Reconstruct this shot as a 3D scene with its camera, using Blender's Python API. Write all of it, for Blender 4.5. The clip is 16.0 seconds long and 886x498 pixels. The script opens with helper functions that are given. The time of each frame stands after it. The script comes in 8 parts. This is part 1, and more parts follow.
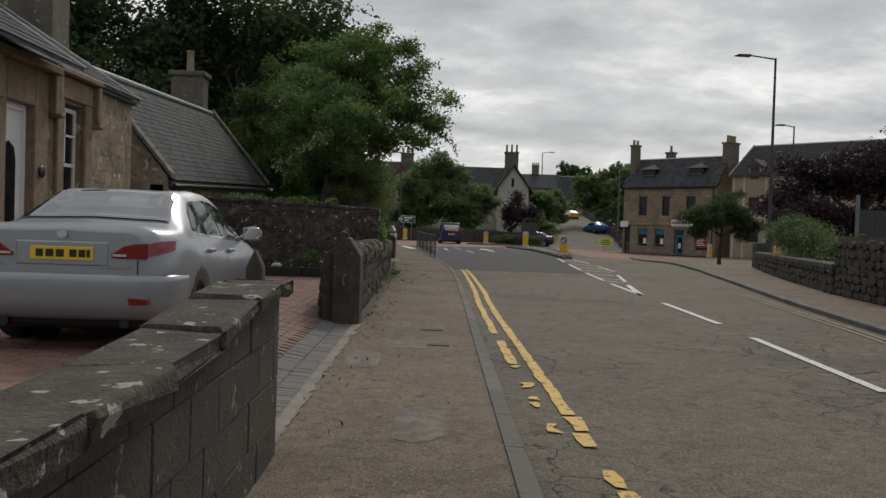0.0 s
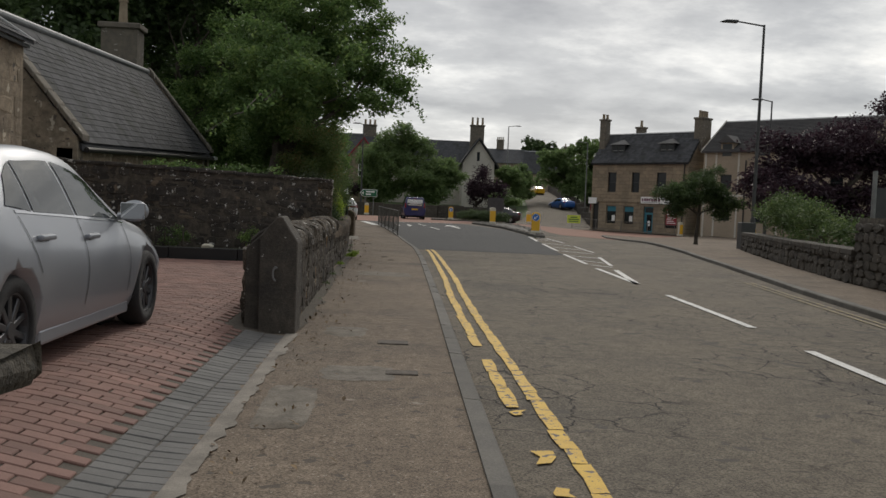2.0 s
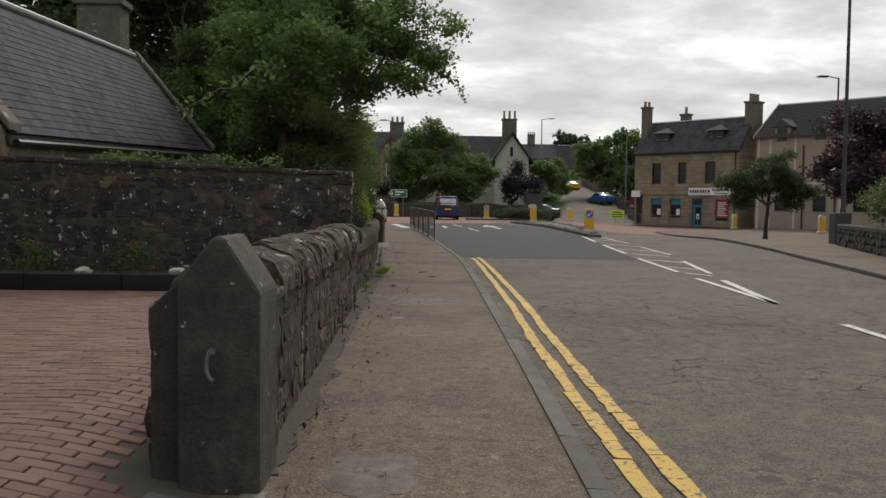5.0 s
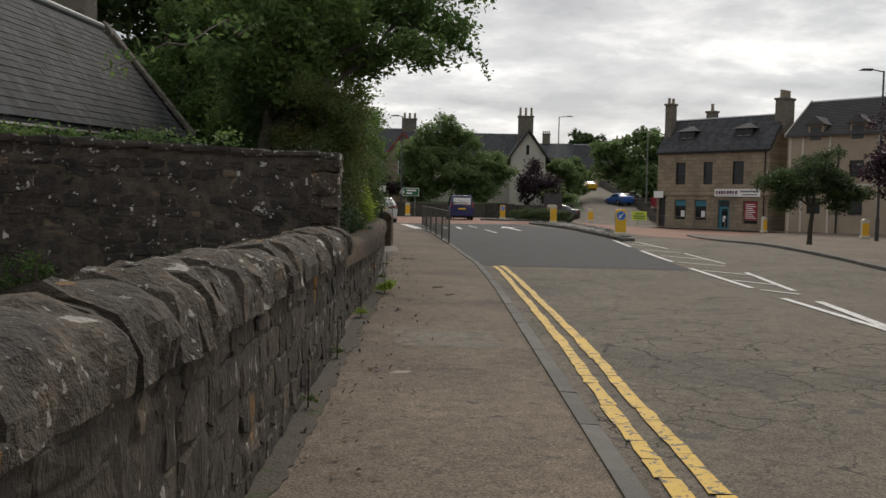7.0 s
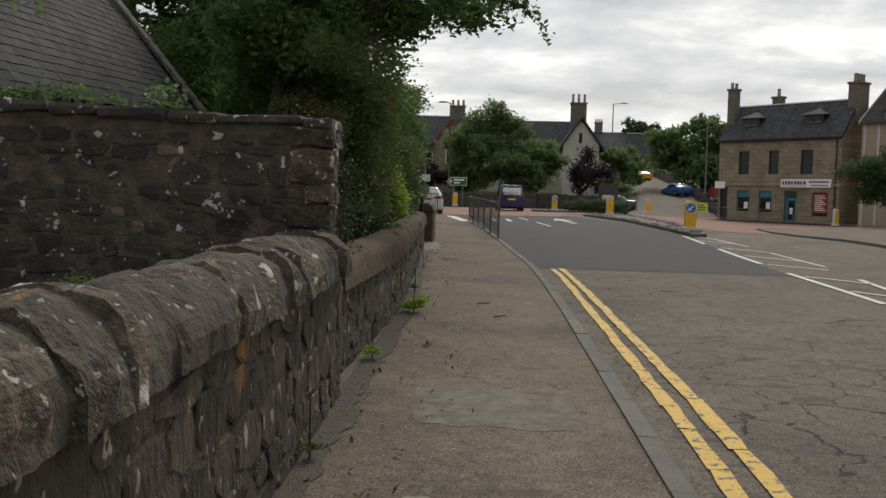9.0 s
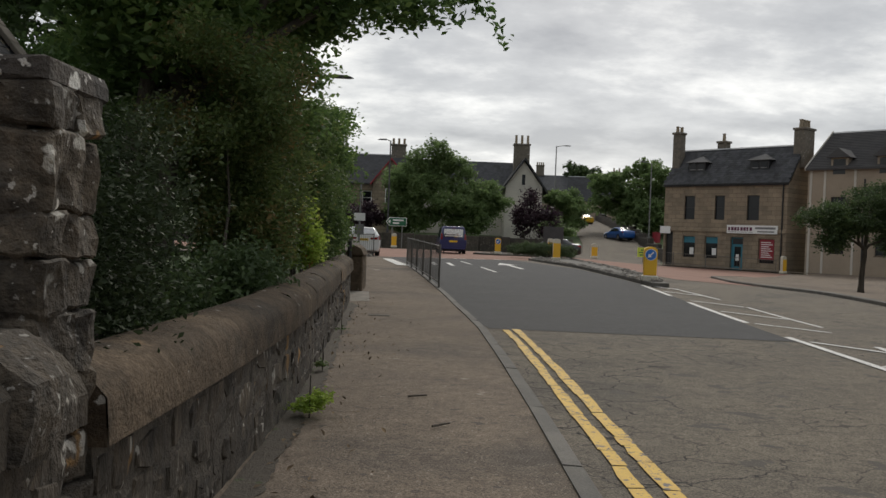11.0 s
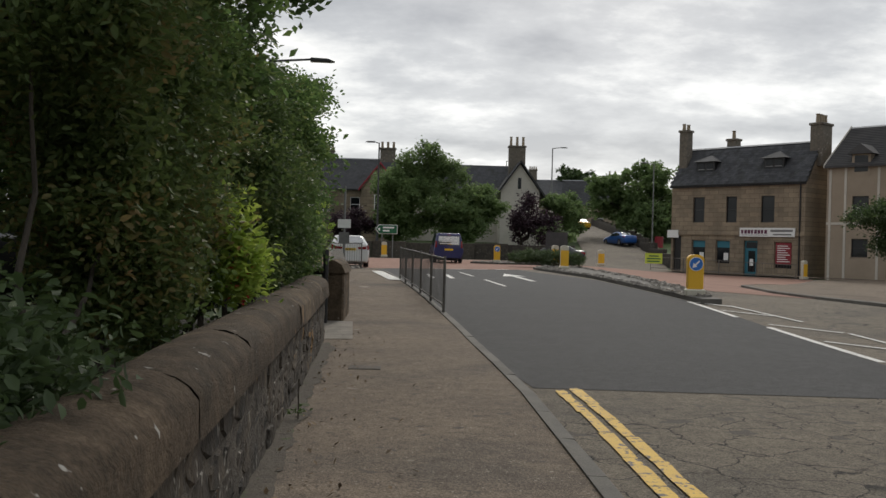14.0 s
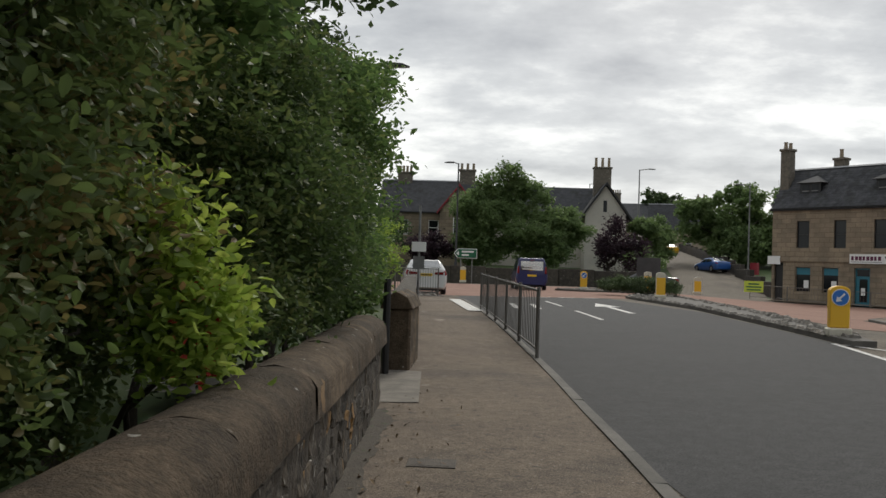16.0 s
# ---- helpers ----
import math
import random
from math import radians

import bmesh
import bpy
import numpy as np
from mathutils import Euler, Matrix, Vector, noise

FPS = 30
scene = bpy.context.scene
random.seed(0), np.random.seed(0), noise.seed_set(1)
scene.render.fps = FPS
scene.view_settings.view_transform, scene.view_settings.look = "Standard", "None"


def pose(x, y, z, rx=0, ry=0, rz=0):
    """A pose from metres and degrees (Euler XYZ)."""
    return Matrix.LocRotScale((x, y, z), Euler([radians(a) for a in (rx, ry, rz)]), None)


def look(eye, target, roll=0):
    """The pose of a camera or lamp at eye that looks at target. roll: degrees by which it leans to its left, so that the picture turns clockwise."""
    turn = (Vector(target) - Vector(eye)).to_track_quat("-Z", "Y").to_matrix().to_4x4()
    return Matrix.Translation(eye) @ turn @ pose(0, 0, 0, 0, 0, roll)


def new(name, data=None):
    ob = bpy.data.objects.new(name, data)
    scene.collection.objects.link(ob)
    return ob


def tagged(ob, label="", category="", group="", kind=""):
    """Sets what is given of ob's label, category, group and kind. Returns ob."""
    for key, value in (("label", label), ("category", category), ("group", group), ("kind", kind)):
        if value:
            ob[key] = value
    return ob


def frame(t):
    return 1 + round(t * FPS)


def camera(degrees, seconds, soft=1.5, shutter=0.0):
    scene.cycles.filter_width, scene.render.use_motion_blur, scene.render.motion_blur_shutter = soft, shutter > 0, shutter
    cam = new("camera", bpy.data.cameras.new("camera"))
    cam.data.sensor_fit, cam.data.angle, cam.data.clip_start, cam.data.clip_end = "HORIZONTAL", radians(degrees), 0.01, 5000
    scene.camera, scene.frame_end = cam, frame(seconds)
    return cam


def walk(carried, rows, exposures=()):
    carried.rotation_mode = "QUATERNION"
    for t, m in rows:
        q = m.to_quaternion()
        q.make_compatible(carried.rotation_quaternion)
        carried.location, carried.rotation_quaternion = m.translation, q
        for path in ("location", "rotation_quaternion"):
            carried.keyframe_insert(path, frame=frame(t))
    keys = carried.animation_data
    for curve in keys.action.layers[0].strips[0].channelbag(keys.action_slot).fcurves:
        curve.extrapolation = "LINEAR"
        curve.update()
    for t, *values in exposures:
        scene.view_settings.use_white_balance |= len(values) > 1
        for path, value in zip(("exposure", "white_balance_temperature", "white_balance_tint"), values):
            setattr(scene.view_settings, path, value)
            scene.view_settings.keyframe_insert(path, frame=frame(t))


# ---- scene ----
cam = camera(52.6, 16.0)
PATH = [
    (0, (0.0, 0.0, 1.325), (0.055, 3.224, 1.253), 1.8),
    (0.5, (-0.0, 0.797, 1.322), (0.064, 4.021, 1.245), 0.8),
    (1, (-0.023, 1.534, 1.357), (0.022, 4.759, 1.288), 1.1),
    (1.5, (-0.002, 2.344, 1.353), (0.066, 5.566, 1.253), 2.1),
    (2, (0.01, 3.126, 1.351), (0.203, 6.34, 1.193), 2.4),
    (2.5, (-0.014, 3.944, 1.33), (0.066, 7.166, 1.214), 2.2),
    (3, (-0.059, 4.727, 1.308), (0.004, 7.949, 1.219), 2.2),
    (3.5, (-0.122, 5.583, 1.293), (0.007, 8.803, 1.22), 2.7),
    (4, (-0.135, 6.379, 1.316), (0.121, 9.593, 1.251), 1.8),
    (4.2, (-0.142, 6.689, 1.333), (0.001, 9.909, 1.245), 1.8),
    (6.3, (-0.247, 10.53, 1.301), (-0.172, 13.748, 1.111), 0.1),
    (6.5, (-0.249, 10.891, 1.282), (-0.174, 14.109, 1.101), 0.6),
    (7, (-0.216, 11.683, 1.287), (-0.173, 14.903, 1.122), 1.1),
    (7.5, (-0.217, 12.476, 1.311), (-0.246, 15.694, 1.098), 1.4),
    (8, (-0.168, 13.278, 1.311), (-0.261, 16.492, 1.079), 1.2),
    (8.2, (-0.171, 13.536, 1.325), (-0.317, 16.749, 1.1), 1.1),
    (10.3, (-0.175, 16.878, 1.269), (-0.182, 20.099, 1.116), 2.4),
    (10.5, (-0.155, 17.158, 1.32), (-0.117, 20.38, 1.193), 2.3),
    (11, (-0.122, 18.016, 1.319), (-0.043, 21.24, 1.267), 2.2),
    (11.5, (-0.11, 18.766, 1.337), (0.07, 21.985, 1.306), 2.5),
    (12, (-0.112, 19.583, 1.32), (0.058, 22.804, 1.319), 3.8),
    (12.5, (-0.132, 20.406, 1.316), (0.115, 23.62, 1.288), 3.1),
    (13, (-0.217, 21.21, 1.312), (-0.055, 24.43, 1.222), 1.5),
    (13.5, (-0.258, 22.049, 1.308), (-0.054, 25.265, 1.219), 0.9),
    (14, (-0.289, 22.812, 1.345), (-0.175, 26.034, 1.32), 1.4),
    (14.5, (-0.292, 23.655, 1.364), (-0.089, 26.873, 1.414), 1.7),
    (15, (-0.335, 24.449, 1.366), (-0.163, 27.669, 1.362), 1.6),
    (15.5, (-0.352, 25.231, 1.374), (-0.309, 28.454, 1.351), 0.9),
    (16, (-0.385, 26.083, 1.377), (-0.557, 29.303, 1.432), 1.8),
]
walk(cam, [(t, look(eye, target, roll)) for t, eye, target, roll in PATH],
     [(0.0, -0.14, 6650, 9), (0.5, -0.24, 6700, 9), (1.5, -0.06, 6700, 9), (3.5, -0.06, 6700, 10), (6.5, 0.38, 6800, 10), (7.1, 0.14, 6800, 10), (8.2, 0.28, 6800, 10), (10.5, 0.0, 6650, 9), (11.5, 0.12, 6650, 9), (12.0, 0.0, 6650, 9), (12.5, 0.14, 6650, 9), (13.5, 0.16, 6650, 9), (15.5, 0.2, 6650, 9), (16.0, 0.22, 6650, 8)])

# ---- sky and light ----
world = bpy.data.worlds.new("overcast_sky")
scene.world = world
world.use_nodes = True
wn, wl = world.node_tree.nodes, world.node_tree.links
wn.clear()
SUN_EL, SUN_AZ = radians(32), radians(12)
w_out = wn.new("ShaderNodeOutputWorld")
w_bg = wn.new("ShaderNodeBackground")
w_sky = wn.new("ShaderNodeTexSky")
w_sky.sky_type = "NISHITA"
w_sky.sun_disc = False
w_sky.sun_elevation = SUN_EL
w_sky.sun_rotation = SUN_AZ
w_co = wn.new("ShaderNodeTexCoord")
w_sep = wn.new("ShaderNodeSeparateXYZ")
wl.new(w_co.outputs["Generated"], w_sep.inputs[0])


def wmath(op, a, b=0.0, clamp=False):
    n = wn.new("ShaderNodeMath")
    n.operation, n.use_clamp = op, clamp
    for i, v in enumerate((a, b)):
        if isinstance(v, (int, float)):
            n.inputs[i].default_value = v
        else:
            wl.new(v, n.inputs[i])
    return n.outputs[0]


def wramp(fac, stops):
    n = wn.new("ShaderNodeValToRGB")
    e = n.color_ramp.elements
    while len(e) < len(stops):
        e.new(0.5)
    for el, (p, c) in zip(e, stops):
        el.position, el.color = p, (*c, 1)
    wl.new(fac, n.inputs[0])
    return n.outputs[0]


# a flat cloud layer: the view direction is carried up to a plane overhead
up = wmath("MAXIMUM", w_sep.outputs[2], 0.0)
den = wmath("ADD", up, 0.24)
cx, cy = wmath("DIVIDE", w_sep.outputs[0], den), wmath("DIVIDE", w_sep.outputs[1], den)
comb = wn.new("ShaderNodeCombineXYZ")
wl.new(cx, comb.inputs[0]), wl.new(cy, comb.inputs[1])


def wnoise(scale, detail, rough, off):
    mp = wn.new("ShaderNodeMapping")
    mp.inputs["Location"].default_value = off
    mp.inputs["Scale"].default_value = (1.0, 1.25, 1.0)
    wl.new(comb.outputs[0], mp.inputs[0])
    n = wn.new("ShaderNodeTexNoise")
    n.inputs["Scale"].default_value, n.inputs["Detail"].default_value, n.inputs["Roughness"].default_value = scale, detail, rough
    wl.new(mp.outputs[0], n.inputs["Vector"])
    return n.outputs["Fac"]


puff = wmath("ADD", wmath("MULTIPLY", wnoise(0.8, 7, 0.55, (1.3, 0.4, 0)), 0.65), wmath("MULTIPLY", wnoise(2.9, 6, 0.6, (4.1, 2.2, 0)), 0.35))
cloud = wramp(puff, [(0.38, (0.98, 0.97, 0.94)), (0.455, (0.66, 0.67, 0.68)), (0.52, (0.44, 0.455, 0.48)), (0.62, (0.29, 0.305, 0.335))])
# the veil glows where the low sun stands behind it
dot = wn.new("ShaderNodeVectorMath")
dot.operation = "DOT_PRODUCT"
wl.new(w_co.outputs["Generated"], dot.inputs[0])
dot.inputs[1].default_value = (math.sin(SUN_AZ) * math.cos(radians(7)), math.cos(SUN_AZ) * math.cos(radians(7)), math.sin(radians(7)))
near_sun = wmath("POWER", wmath("MAXIMUM", dot.outputs["Value"], 0.0), 9.0)
gain = wmath("ADD", wmath("MULTIPLY", near_sun, 0.28), 0.98)
low = wmath("POWER", wmath("SUBTRACT", 1.0, up, True), 9.0)
gain = wmath("ADD", gain, wmath("MULTIPLY", wmath("MULTIPLY", low, near_sun), 1.0))
gain = wmath("ADD", gain, wmath("MULTIPLY", wmath("MULTIPLY", up, up), 0.45))
w_mul = wn.new("ShaderNodeVectorMath")
w_mul.operation = "SCALE"
wl.new(cloud, w_mul.inputs[0]), wl.new(gain, w_mul.inputs["Scale"])
w_skyd = wn.new("ShaderNodeVectorMath")
w_skyd.operation = "SCALE"
w_skyd.inputs["Scale"].default_value = 0.10
wl.new(w_sky.outputs[0], w_skyd.inputs[0])
w_mix = wn.new("ShaderNodeMix")
w_mix.data_type = "RGBA"
w_mix.inputs[0].default_value = 0.9
wl.new(w_skyd.outputs[0], w_mix.inputs[6]), wl.new(w_mul.outputs[0], w_mix.inputs[7])
wl.new(w_mix.outputs[2], w_bg.inputs[0])
w_bg.inputs[1].default_value = 0.94
wl.new(w_bg.outputs[0], w_out.inputs[0])

sun_data = bpy.data.lights.new("sun", "SUN")
sun_data.energy, sun_data.angle, sun_data.color = 1.4, radians(16), (1.0, 0.95, 0.88)
sun = new("sun", sun_data)
sun.matrix_world = look((20, 90, 40), (20 - math.sin(SUN_AZ), 90 - math.cos(SUN_AZ), 40 - math.tan(radians(38))))


# ---- materials ----
def mat(name, c1, c2, scale=6.0, rough=0.85, bump=0.3, fine=60.0, c3=None, spots=None, metal=0.0, spec=0.5, rand=0.0, stretch=(1, 1, 1), transl=0.0, coat=0.0, dist=0.02, grain_dark=0.72, cracks=0.0, mottle=0.0, sharp=0.25, courses=None):
    """A surface with broad stains and fine grain; spots: (colour, scale, threshold) of lichen or dirt flecks; rand: brightness that differs from piece to piece."""
    m = bpy.data.materials.new(name)
    m.use_nodes = True
    nt = m.node_tree
    n, l = nt.nodes, nt.links
    b = n["Principled BSDF"]
    co = n.new("ShaderNodeTexCoord")
    geo = n.new("ShaderNodeNewGeometry")
    mp = n.new("ShaderNodeMapping")
    mp.inputs["Scale"].default_value = stretch
    l.new(geo.outputs["Position"], mp.inputs[0])

    def nz(s, det=4, ro=0.6):
        t = n.new("ShaderNodeTexNoise")
        t.inputs["Scale"].default_value, t.inputs["Detail"].default_value, t.inputs["Roughness"].default_value = s, det, ro
        l.new(mp.outputs[0], t.inputs["Vector"])
        return t.outputs["Fac"]

    def ramp(f, a, bb):
        r = n.new("ShaderNodeMapRange")
        r.inputs[1].default_value, r.inputs[2].default_value = a, bb
        l.new(f, r.inputs[0])
        return r.outputs[0]

    def mix(f, a, bb, mode="MIX"):
        x = n.new("ShaderNodeMix")
        x.data_type, x.blend_type = "RGBA", mode
        for i, v in ((0, f), (6, a), (7, bb)):
            if isinstance(v, float):
                x.inputs[i].default_value = v
            elif isinstance(v, tuple):
                x.inputs[i].default_value = (*v, 1)
            else:
                l.new(v, x.inputs[i])
        return x.outputs[2]

    big, grain = nz(scale), nz(fine, 3, 0.7)
    col = mix(ramp(big, 0.35, 0.65), c1, c2)
    if c3:
        col = mix(ramp(nz(scale * 0.37, 5, 0.65), 0.52, 0.68), col, c3)
    if courses:
        mpo = n.new("ShaderNodeMapping")
        mpo.inputs["Rotation"].default_value = (radians(90), 0, 0)
        l.new(co.outputs["Object"], mpo.inputs[0])
        br = n.new("ShaderNodeTexBrick")
        br.inputs["Color1"].default_value, br.inputs["Color2"].default_value, br.inputs["Mortar"].default_value = (1.12, 1.1, 1.08, 1), (0.82, 0.82, 0.82, 1), (0.55, 0.54, 0.52, 1)
        br.inputs["Scale"].default_value, br.inputs["Mortar Size"].default_value = 1.0, 0.014
        br.inputs["Brick Width"].default_value, br.inputs["Row Height"].default_value = courses
        l.new(mpo.outputs[0], br.inputs["Vector"])
        col = mix(1.0, col, br.outputs["Color"], "MULTIPLY")
    if mottle:
        mo = n.new("ShaderNodeMapRange")
        mo.inputs[1].default_value, mo.inputs[2].default_value, mo.inputs[3].default_value, mo.inputs[4].default_value = 0.36, 0.64, 1 - mottle, 1 + mottle
        l.new(nz(7.5, 6, 0.68), mo.inputs[0])
        vm = n.new("ShaderNodeVectorMath")
        vm.operation = "SCALE"
        l.new(col, vm.inputs[0]), l.new(mo.outputs[0], vm.inputs["Scale"])
        col = vm.outputs[0]
    col = mix(ramp(grain, 0.5 - sharp, 0.5 + sharp), col, mix(1.0, col, (grain_dark, grain_dark, grain_dark), "MULTIPLY"))
    if cracks:
        vo = n.new("ShaderNodeTexVoronoi")
        vo.feature = "DISTANCE_TO_EDGE"
        vo.inputs["Scale"].default_value = cracks
        wob = n.new("ShaderNodeTexNoise")
        wob.inputs["Scale"].default_value, wob.inputs["Detail"].default_value = 6.0, 6
        l.new(mp.outputs[0], wob.inputs["Vector"])
        add = n.new("ShaderNodeVectorMath")
        add.operation = "MULTIPLY_ADD"
        add.inputs[1].default_value = (0.26, 0.26, 0.0)
        l.new(wob.outputs["Color"], add.inputs[0]), l.new(mp.outputs[0], add.inputs[2])
        l.new(add.outputs[0], vo.inputs["Vector"])
        line = ramp(vo.outputs["Distance"], 0.018, 0.006)
        where = ramp(nz(0.28, 3, 0.5), 0.43, 0.52)
        mu = n.new("ShaderNodeMath")
        mu.operation = "MULTIPLY"
        l.new(line, mu.inputs[0]), l.new(where, mu.inputs[1])
        col = mix(mu.outputs[0], col, (0.03, 0.028, 0.026))
    if spots:
        for sc, ssc, th in spots:
            col = mix(ramp(nz(ssc, 3, 0.55), th - 0.045, th - 0.015), col, sc)
    if rand:
        oi = n.new("ShaderNodeObjectInfo")
        ad = n.new("ShaderNodeMath")
        ad.operation = "ADD"
        l.new(oi.outputs["Random"], ad.inputs[0]), l.new(geo.outputs["Random Per Island"], ad.inputs[1])
        fr = n.new("ShaderNodeMath")
        fr.operation = "FRACT"
        l.new(ad.outputs[0], fr.inputs[0])
        r = n.new("ShaderNodeMapRange")
        r.inputs[3].default_value, r.inputs[4].default_value = 1 - rand, 1 + rand
        l.new(fr.outputs[0], r.inputs[0])
        sc = n.new("ShaderNodeVectorMath")
        sc.operation = "SCALE"
        l.new(col, sc.inputs[0]), l.new(r.outputs[0], sc.inputs["Scale"])
        col = sc.outputs[0]
    l.new(col, b.inputs["Base Color"])
    rr = n.new("ShaderNodeMapRange")
    rr.inputs[3].default_value, rr.inputs[4].default_value = max(rough - 0.12, 0.02), min(rough + 0.1, 1)
    l.new(big, rr.inputs[0]), l.new(rr.outputs[0], b.inputs["Roughness"])
    b.inputs["Metallic"].default_value = metal
    b.inputs["Specular IOR Level"].default_value = spec
    b.inputs["Coat Weight"].default_value = coat
    b.inputs["Coat Roughness"].default_value = 0.06
    if transl:
        b.inputs["Transmission Weight"].default_value = 0.0
        tr = n.new("ShaderNodeBsdfTranslucent")
        l.new(col, tr.inputs[0])
        ms = n.new("ShaderNodeMixShader")
        ms.inputs[0].default_value = transl
        l.new(b.outputs[0], ms.inputs[1]), l.new(tr.outputs[0], ms.inputs[2])
        l.new(ms.outputs[0], n["Material Output"].inputs[0])
    if bump:
        sm = n.new("ShaderNodeMath")
        sm.operation = "ADD"
        l.new(big, sm.inputs[0]), l.new(grain, sm.inputs[1])
        bp = n.new("ShaderNodeBump")
        bp.inputs["Strength"].default_value, bp.inputs["Distance"].default_value = bump, dist
        l.new(sm.outputs[0], bp.inputs["Height"]), l.new(bp.outputs[0], b.inputs["Normal"])
    return m


def plain(name, c, rough=0.5, metal=0.0, emit=0.0, trans=0.0, coat=0.0, spec=0.5):
    m = bpy.data.materials.new(name)
    m.use_nodes = True
    b = m.node_tree.nodes["Principled BSDF"]
    b.inputs["Base Color"].default_value = (*c, 1)
    b.inputs["Roughness"].default_value, b.inputs["Metallic"].default_value = rough, metal
    b.inputs["Transmission Weight"].default_value = trans
    b.inputs["Coat Weight"].default_value = coat
    b.inputs["Specular IOR Level"].default_value = spec
    if emit:
        b.inputs["Emission Color"].default_value, b.inputs["Emission Strength"].default_value = (*c, 1), emit
    return m


M = {}
M["asphalt"] = mat("asphalt", (0.192, 0.165, 0.131), (0.245, 0.210, 0.165), 0.8, 0.92, 0.8, 75, spec=0.22, c3=(0.142, 0.126, 0.106), spots=[((0.10, 0.09, 0.078), 3.1, 0.67), ((0.26, 0.24, 0.21), 60, 0.70)], dist=0.01, grain_dark=0.36, cracks=1.9, mottle=0.16, sharp=0.12)
M["asphalt_dark"] = mat("asphalt_dark", (0.072, 0.072, 0.074), (0.094, 0.093, 0.094), 0.6, 0.92, 0.6, 80, spec=0.25, dist=0.008, grain_dark=0.42, mottle=0.14, sharp=0.12)
M["asphalt_red"] = mat("asphalt_red", (0.255, 0.140, 0.104), (0.32, 0.190, 0.146), 0.5, 0.92, 0.3, 90, spec=0.25, mottle=0.15, dist=0.006)
M["pavement"] = mat("pavement", (0.205, 0.161, 0.123), (0.275, 0.219, 0.167), 0.9, 0.94, 0.8, 75, spec=0.25, c3=(0.145, 0.122, 0.101), spots=[((0.36, 0.32, 0.265), 42, 0.71), ((0.10, 0.085, 0.07), 7, 0.68), ((0.30, 0.265, 0.22), 1.7, 0.75)], dist=0.01, grain_dark=0.38, mottle=0.18, sharp=0.12)
M["pavement_grey"] = mat("pavement_grey", (0.20, 0.178, 0.15), (0.27, 0.24, 0.20), 3.0, 0.94, 0.8, 75, spec=0.25, c3=(0.165, 0.138, 0.108), mottle=0.25, grain_dark=0.45, dist=0.008)
M["wall_face"] = mat("wall_face", (0.058, 0.047, 0.036), (0.122, 0.096, 0.068), 8, 0.93, 1.0, 36, grain_dark=0.45, mottle=0.34, c3=(0.042, 0.036, 0.03), spots=[((0.30, 0.28, 0.245), 15, 0.685), ((0.26, 0.145, 0.05), 2.6, 0.71)], rand=0.38, stretch=(1, 1, 0.42))
M["wall_mortar"] = mat("wall_mortar", (0.066, 0.055, 0.043), (0.104, 0.085, 0.064), 5, 0.95, 1.0, 45, grain_dark=0.5, mottle=0.3, c3=(0.052, 0.044, 0.036), spots=[((0.27, 0.25, 0.215), 17, 0.70), ((0.03, 0.026, 0.022), 9, 0.69)], stretch=(1, 1, 0.5))
M["mortar_light"] = mat("mortar_light", (0.30, 0.27, 0.23), (0.20, 0.18, 0.155), 4, 0.95, 0.5, 70)
M["kerb"] = mat("kerb", (0.125, 0.117, 0.105), (0.18, 0.168, 0.148), 3, 0.9, 0.5, 70, rand=0.15, grain_dark=0.55, dist=0.006)
M["yellow_line"] = mat("yellow_line", (0.62, 0.38, 0.045), (0.74, 0.48, 0.08), 5, 0.75, 0.2, 90, spots=[((0.12, 0.10, 0.08), 13, 0.63), ((0.16, 0.13, 0.10), 40, 0.68)], dist=0.004)
M["yellow_faded"] = mat("faded_yellow", (0.34, 0.27, 0.13), (0.44, 0.36, 0.20), 5, 0.8, 0.2, 90, spots=[((0.15, 0.13, 0.11), 9, 0.60), ((0.16, 0.14, 0.12), 30, 0.62)], dist=0.004)
M["white_line"] = mat("white_line", (0.62, 0.61, 0.58), (0.75, 0.74, 0.71), 3, 0.75, 0.2, 80, spots=[((0.17, 0.16, 0.15), 18, 0.66)], dist=0.004)
M["earth"] = mat("earth", (0.06, 0.052, 0.035), (0.05, 0.07, 0.025), 1.5, 0.95, 0.6, 30)
M["grass"] = mat("grass", (0.045, 0.085, 0.022), (0.075, 0.11, 0.03), 2.0, 0.9, 0.5, 60)
M["brick_paver"] = mat("brick_paver", (0.195, 0.108, 0.088), (0.262, 0.150, 0.122), 2.2, 0.85, 0.35, 120, rand=0.18, dist=0.004)
M["sett_grey"] = mat("sett_grey", (0.115, 0.112, 0.108), (0.165, 0.160, 0.152), 3, 0.85, 0.35, 110, rand=0.16, dist=0.004)
M["joint"] = mat("joint_sand", (0.09, 0.075, 0.06), (0.13, 0.11, 0.09), 6, 0.95, 0.4, 120)
M["stone_dark"] = mat("stone_dark", (0.060, 0.051, 0.042), (0.10, 0.086, 0.070), 5, 0.92, 0.7, 45, grain_dark=0.5, mottle=0.15, c3=(0.05, 0.045, 0.04), spots=[((0.34, 0.33, 0.30), 11, 0.73)], rand=0.22)
M["stone_wall"] = mat("stone_wall", (0.072, 0.058, 0.043), (0.142, 0.112, 0.080), 9, 0.92, 1.0, 34, grain_dark=0.42, mottle=0.34, c3=(0.045, 0.039, 0.033), spots=[((0.38, 0.36, 0.32), 7, 0.68), ((0.30, 0.28, 0.25), 26, 0.69), ((0.24, 0.135, 0.05), 4.1, 0.70)], rand=0.34)
